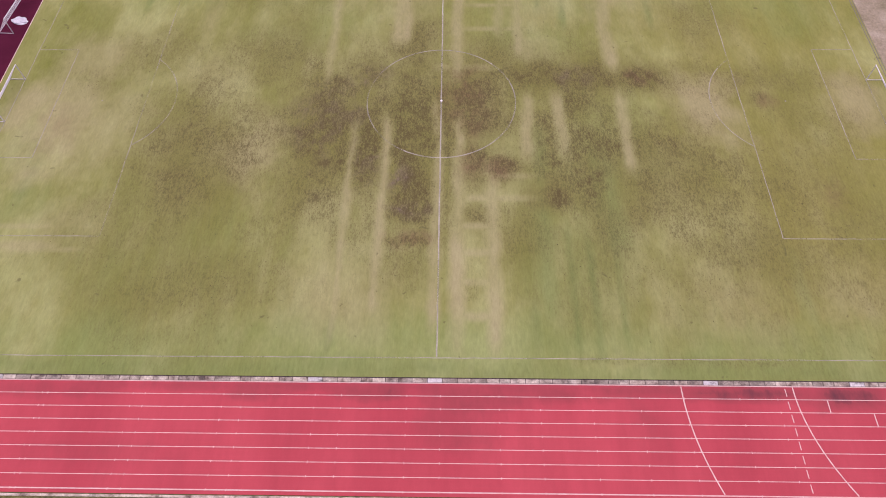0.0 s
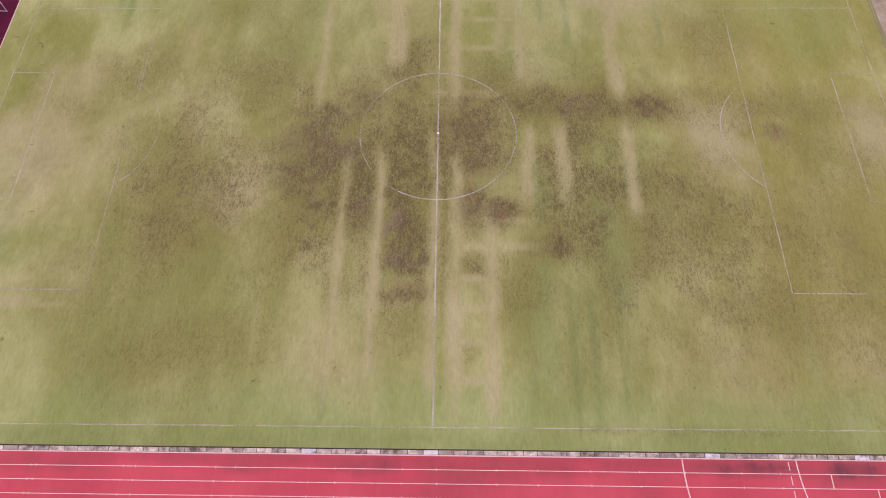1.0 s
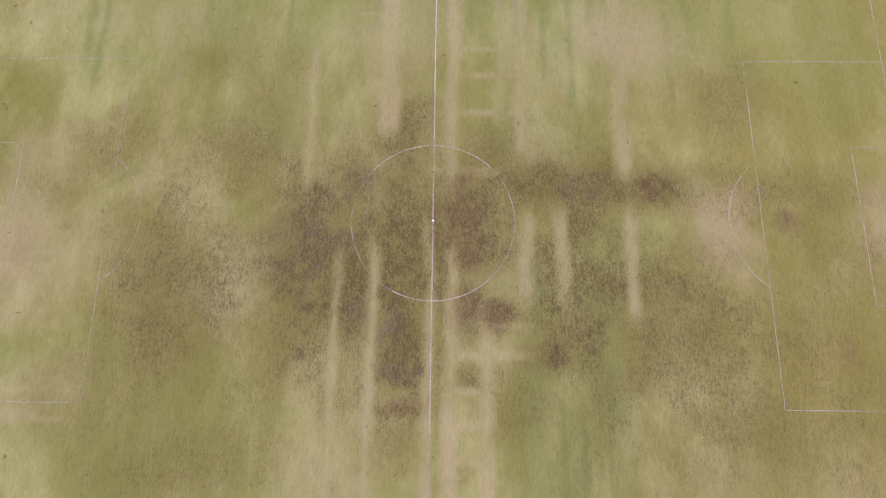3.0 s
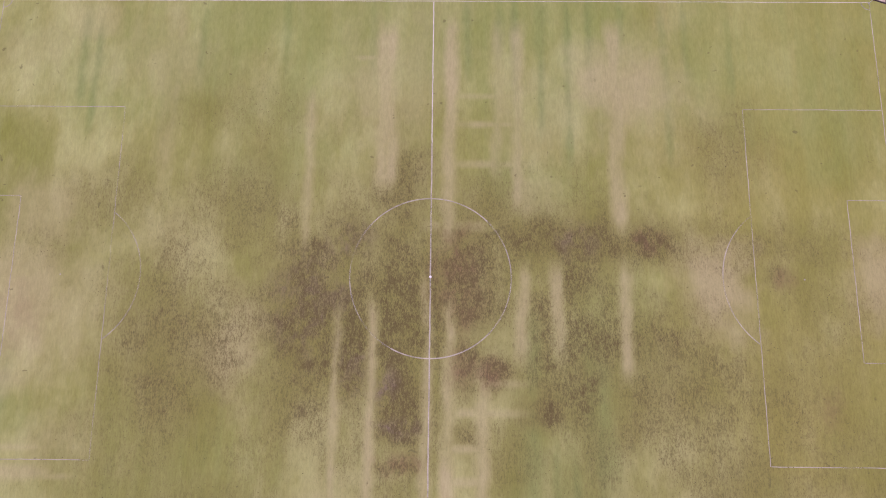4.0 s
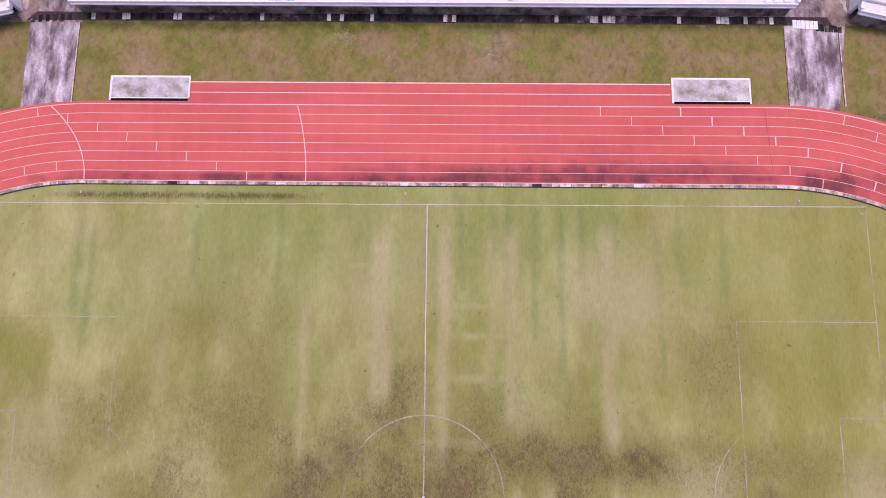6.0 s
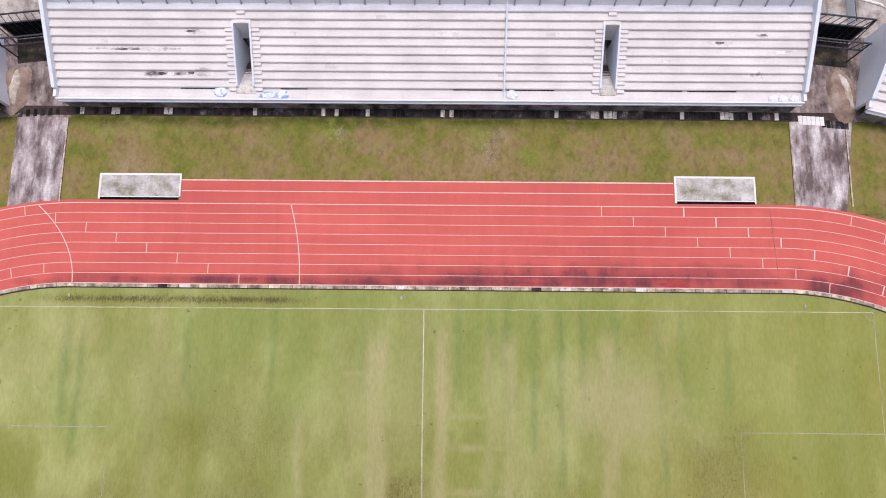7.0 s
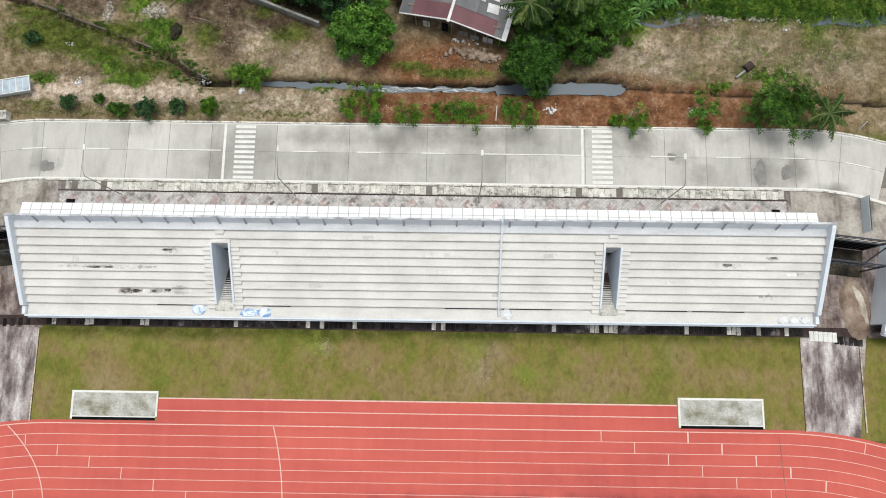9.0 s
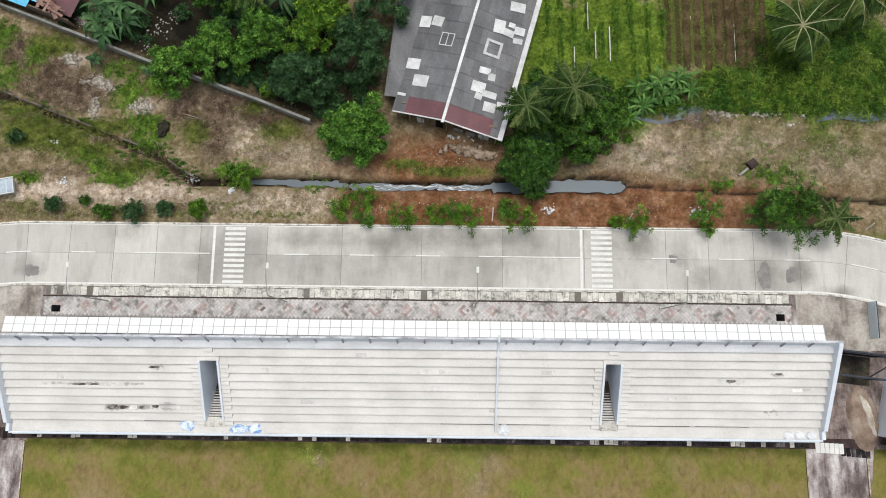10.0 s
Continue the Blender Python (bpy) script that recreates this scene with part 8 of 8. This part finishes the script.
# ---- house ----
house = tagged(base("house", 3.2, 96.12, 0, -15.6), "low shed house with patched grey and maroon sheet roof", "house")
W_L, W_R, LEN, Z_R, Z_E = 6.4, 7.1, 19.0, 3.9, 2.35
for s, w in ((-1, W_L), (1, W_R)):
    pitch_deg = math.degrees(math.atan2(Z_R - Z_E, w))
    ncol = 9
    dy = LEN / ncol
    nrow = 5 if s > 0 else 4
    dx = w / nrow / math.cos(radians(pitch_deg))
    meshes = {}
    for key, mt in (("grey", M_ROOF), ("red", M_ROOF_RED), ("pale", M_ROOF_PALE)):
        nw = 14
        us = np.linspace(0, dy + 0.08, nw * 2 + 1)
        prof = 0.022 * np.cos(np.arange(nw * 2 + 1) * math.pi)
        vv = np.concatenate([np.stack([np.full(len(us), xx), us, prof], -1) for xx in (0, dx + 0.12)])
        i = np.arange(len(us) - 1)
        ff = np.stack([i, i + len(us), i + 1 + len(us), i + 1], -1)
        meshes[key] = rawmesh("roof_sheet", vv, ff)
        meshes[key].materials.append(mt)
    for c in range(ncol):
        for r_ in range(nrow):
            rnd = random.random()
            key = "red" if c == 0 and not (s < 0 and r_ == 3) and not (s > 0 and r_ == 4) else "grey"
            d0 = r_ * dx
            x = s * d0 * math.cos(radians(pitch_deg))
            z = Z_R - d0 * math.sin(radians(pitch_deg)) - 0.012 * r_ + random.uniform(0, 0.012)
            m = Matrix.Translation((x, c * dy, z)) @ Matrix.Diagonal((s, 1, 1, 1)) @ Matrix.Rotation(radians(pitch_deg), 4, "Y") @ pose(0, 0, 0, 0, 0, random.uniform(-0.4, 0.4))
            piece("roof_sheet", meshes[key], house, m)
    for u, c, wx, wy, turn in (((-5.7, 12.1, 1.4, 1.5, 4), (-4.2, 12.4, 1.4, 1.3, -5), (-5.6, 6.4, 1.7, 1.4, 3), (-4.1, 4.4, 1.9, 1.5, 2), (-5.9, 2.3, 1.1, 0.35, -2)) if s < 0 else
                               ((4.8, 16.8, 1.9, 1.2, 8), (3.3, 13.6, 1.4, 1.7, 6), (4.6, 13.2, 1.3, 0.9, -4), (5.8, 13.9, 1.3, 1.0, 5), (5.9, 12.6, 1.2, 0.7, 10), (4.7, 14.3, 0.8, 0.6, 0), (3.1, 7.6, 1.4, 0.8, 4), (4.1, 7.1, 0.9, 0.9, 6),
                                (2.9, 5.4, 1.7, 1.3, 3), (4.4, 4.9, 1.8, 0.8, 2), (4.8, 3.4, 1.5, 1.2, 4), (6.2, 4.2, 1.3, 0.6, 7), (3.2, 4.3, 0.9, 0.8, -3))):
        bm = box(bmesh.new(), -wx / 2, wx / 2, -wy / 2, wy / 2, 0.03, 0.05, 0.0)
        m = Matrix.Translation((u, c, Z_R - abs(u) / w * (Z_R - Z_E) + 0.02)) @ Matrix.Rotation(radians(pitch_deg * s), 4, "Y") @ pose(0, 0, 0, 0, 0, turn)
        part("pale_patch", bm, M_ROOF_PALE, house, "pale patch sheet", m)
    u0, c0, sq = ((-2.4, 10.2, 0.85) if s < 0 else (3.3, 10.6, 1.05))
    skylight = bmesh.new()
    t = 0.1 if s < 0 else 0.32
    for x0, x1, y0, y1 in ((-sq, sq, -sq, -sq + t), (-sq, sq, sq - t, sq), (-sq, -sq + t, -sq + t, sq - t), (sq - t, sq, -sq + t, sq - t)):
        box(skylight, x0, x1, y0, y1, 0.03, 0.09)
    if s < 0:
        box(skylight, -0.04, 0.04, -sq + t, sq - t, 0.03, 0.08)
    part("skylight_frame", skylight, M_ROOF_PALE, house, "pale skylight frame", Matrix.Translation((u0, c0, Z_R - abs(u0) / w * (Z_R - Z_E) + 0.02)) @ Matrix.Rotation(radians(pitch_deg * s), 4, "Y"))
    part("eave_board", box(bmesh.new(), s * w - (0.3 if s > 0 else 0.1), s * w + (0.32 if s > 0 else 0.05), -0.1, LEN, Z_E - 0.1, Z_E + (0.07 if s > 0 else -0.02), 0.02), M_ROOF_PALE if s > 0 else M_ROOF, house)
    part("side_wall", box(bmesh.new(), s * (w - 0.7) - 0.1, s * (w - 0.7) + 0.1, 1.1, LEN, -0.2, Z_E + 0.1), M_PLANK, house)
    sl = math.hypot(w, Z_R - Z_E)
    bm = box(bmesh.new(), 0, sl, -0.09, 0.07, -0.05, 0.06, 0.01)
    part("barge_board", bm, M_ROOF_PALE, house, "", Matrix.Translation((0, 0, Z_R)) @ Matrix.Diagonal((s, 1, 1, 1)) @ Matrix.Rotation(radians(pitch_deg), 4, "Y"))
part("ridge_cap", box(bmesh.new(), -0.18, 0.18, -0.3, LEN, Z_R + 0.02, Z_R + 0.1, 0.03), M_ROOF_PALE, house, "whitish ridge cap")
front = part("front_wall", box(bmesh.new(), -W_L + 0.8, W_R - 0.8, 1.2, 1.35, -0.2, 2.7), M_PLANK, house, "dark weathered plank front wall")
for u in (-4.2, 0.4, 4.6):
    part("door_leaf", box(bmesh.new(), u, u + 0.85, 1.14, 1.2, -0.1, 1.9, 0.01), M_RUST, front)
for k in range(9):
    u = -W_L + 0.5 + k * (W_L + W_R - 1.0) / 8
    part("porch_post", tube(bmesh.new(), (u, 0.15, -0.2), (u, 0.15, 2.45 + 1.2 * (1 - abs(u) / 7)), 0.06, 0.05, 6), M_PLANK, house)
for k, (u, w, hh, mt) in enumerate(((-3.5, 0.9, 1.2, M_ROOF_PALE), (-1.0, 0.8, 1.9, M_DARK), (1.2, 1.2, 1.0, M_GALV), (2.8, 1.1, 0.9, M_BLOCK), (4.4, 1.3, 1.1, M_ROOF_PALE))):
    part("porch_board", box(bmesh.new(), u, u + w, 0.3, 0.45, -0.1, hh, 0.02), mt, house)
leanto = tagged(base("lean_to", -1.2, 101.72, 0, -6), "low grey lean-to roof beside the house", "shed")
part("roof_sheet", box(bmesh.new(), -2.6, 1.4, -2.2, 12, 2.2, 2.26, 0.01), M_ROOF, leanto)
for u in (-2.4, 1.2):
    part("post", box(bmesh.new(), u - 0.06, u + 0.06, 0.2, 0.32, -0.2, 2.26), M_PLANK, leanto)
shack = tagged(base("shack", -53.2, 112.75, 0, -21.4), "roofs of rusty and sky-blue sheets behind the wall", "shed")
for x0, x1, y0, y1, z, mt, nm in ((-3.2, 0.4, 0.0, 1.1, 2.3, M_CYAN, "sky-blue roof sheet"), (0.5, 4.1, 0.05, 1.1, 2.34, M_CYAN, "sky-blue roof sheet"), (3.9, 5.2, 1.15, 2.6, 2.3, M_CYAN, "sky-blue roof sheet"), (-3.2, 3.8, 1.15, 4.6, 2.26, M_RUST, "rusty roof sheet"), (5.3, 7.7, 1.2, 5.0, 2.3, M_ROOF_RED, "maroon roof sheet"), (7.6, 10.0, 0.9, 5.0, 2.33, M_ROOF_RED, "maroon roof sheet")):
    sheet_ = bmesh.new()
    nw = int((x1 - x0) / 0.1)
    grid = [[sheet_.verts.new((x0 + (x1 - x0) * k / nw, yy, z + 0.016 * (k % 2))) for yy in (y0, y1)] for k in range(nw + 1)]
    for c0_, c1_ in zip(grid[:-1], grid[1:]):
        sheet_.faces.new((c0_[0], c1_[0], c1_[1], c0_[1]))
    part("roof_sheet", sheet_, mt, shack, nm)
part("shed_wall", box(bmesh.new(), -3.0, 9.8, 0.4, 0.55, -0.2, 2.26), M_PLANK, shack)
for k in range(34):
    ln, wd = random.uniform(0.5, 1.3), random.uniform(0.08, 0.3)
    u = random.random()
    part("scrap_board", box(bmesh.new(), -ln, ln, -wd, wd, 0, 0.05, 0.005), M_RUST, shack, "", pose(4.9 + 4.0 * u, 1.9 - 1.2 * u + random.uniform(-0.5, 0.5), 2.42 + 0.02 * k, random.uniform(-6, 6), random.uniform(-6, 6), random.gauss(-25, 28)))

# lidded skip and culvert boxes at the end of the verge
skip = tagged(base("skip", -51.5, 88.3, 0, 10), "pale blue steel skip with three closed lids on the verge", "skip")
bm = bmesh.new()
low = [bm.verts.new(c) for c in ((-2.2, -0.75, 0.12), (1.8, -0.75, 0.12), (1.8, 0.75, 0.12), (-2.2, 0.75, 0.12))]
top = [bm.verts.new(c) for c in ((-2.75, -0.98, 1.25), (2.3, -0.98, 1.25), (2.3, 0.98, 1.25), (-2.75, 0.98, 1.25))]
bm.faces.new(low[::-1])
for k in range(4):
    bm.faces.new((low[k], low[(k + 1) % 4], top[(k + 1) % 4], top[k]))
part("body", bm, M_TRUCK, skip)
for k in range(3):
    lid = part("lid", box(bmesh.new(), -2.66 + 1.66 * k, -1.1 + 1.66 * k, -0.86, 0.86, 1.22, 1.29, 0.02), M_LID, skip, "grey-blue sheet lid")
    part("lid_seam", box(bmesh.new(), -1.9 + 1.66 * k, -1.84 + 1.66 * k, -0.84, 0.84, 1.29, 1.31, 0.0), M_TRUCK, lid)
for y0 in (-1.02, 0.9):
    part("rim", box(bmesh.new(), -2.8, 2.35, y0, y0 + 0.12, 1.22, 1.34, 0.02), M_WHITE, skip, "white-edged rim")
for k in range(4):
    part("rim", box(bmesh.new(), -2.78 + 1.66 * k, -2.66 + 1.66 * k, -0.9, 0.9, 1.23, 1.335, 0.02), M_WHITE, skip, "white-edged rim")
for x0 in (-1.9, 1.4):
    part("runner", box(bmesh.new(), x0, x0 + 0.2, -0.7, 0.7, 0.0, 0.14, 0.01), M_STEEL, skip)


def culvert_box(x, y, turn):
    """A precast concrete channel unit on its side: floor, two walls and a slab, open at both ends."""
    c = tagged(base("culvert_box", x, y, 0, turn), "white precast concrete culvert unit on the verge", "culvert unit", group="culvert units")
    for nm, x0, x1, z0, z1 in (("floor_slab", -0.55, 0.55, 0.0, 0.14), ("top_slab", -0.55, 0.55, 0.96, 1.1), ("wall", -0.55, -0.41, 0.14, 0.96), ("wall", 0.41, 0.55, 0.14, 0.96)):
        part(nm, box(bmesh.new(), x0, x1, -0.6, 0.6, z0, z1, 0.015), M_COVER, c)
    return c


culvert_box(-53.6, 84.4, 8)
culvert_box(-52.4, 84.55, 6)

# olive tufts in the burnt parts of the turf
rng = np.random.default_rng(12)
cen = []
for cx, cy, rx, ry, s in DARK:
    k = int(12 * rx * ry * s)
    cen.append(np.stack([cx + rng.normal(size=k) * rx * 0.55, cy + rng.normal(size=k) * ry * 0.55, rng.uniform(0.01, 0.06, k)], -1))
cen = np.concatenate(cen)
cen = cen[(np.abs(cen[:, 0]) < 52.8) & (np.abs(cen[:, 1]) < 34)]
on_pale = streaks(cen[:, 0], cen[:, 1], PALE) > 0.35
cen = cen[~on_pale]
nn = rng.normal(size=(len(cen), 3)) * 0.25 + np.array([0, 0, 0.9])
nn /= np.linalg.norm(nn, axis=1, keepdims=True)
tufts = finish("grass_tufts", leaf_mesh("grass_tufts", cen, nn, 0.075, rng, 1.7), L_TUFT)
tagged(tufts, "loose brown-green tufts in the burnt turf", "grass", kind="stuff")
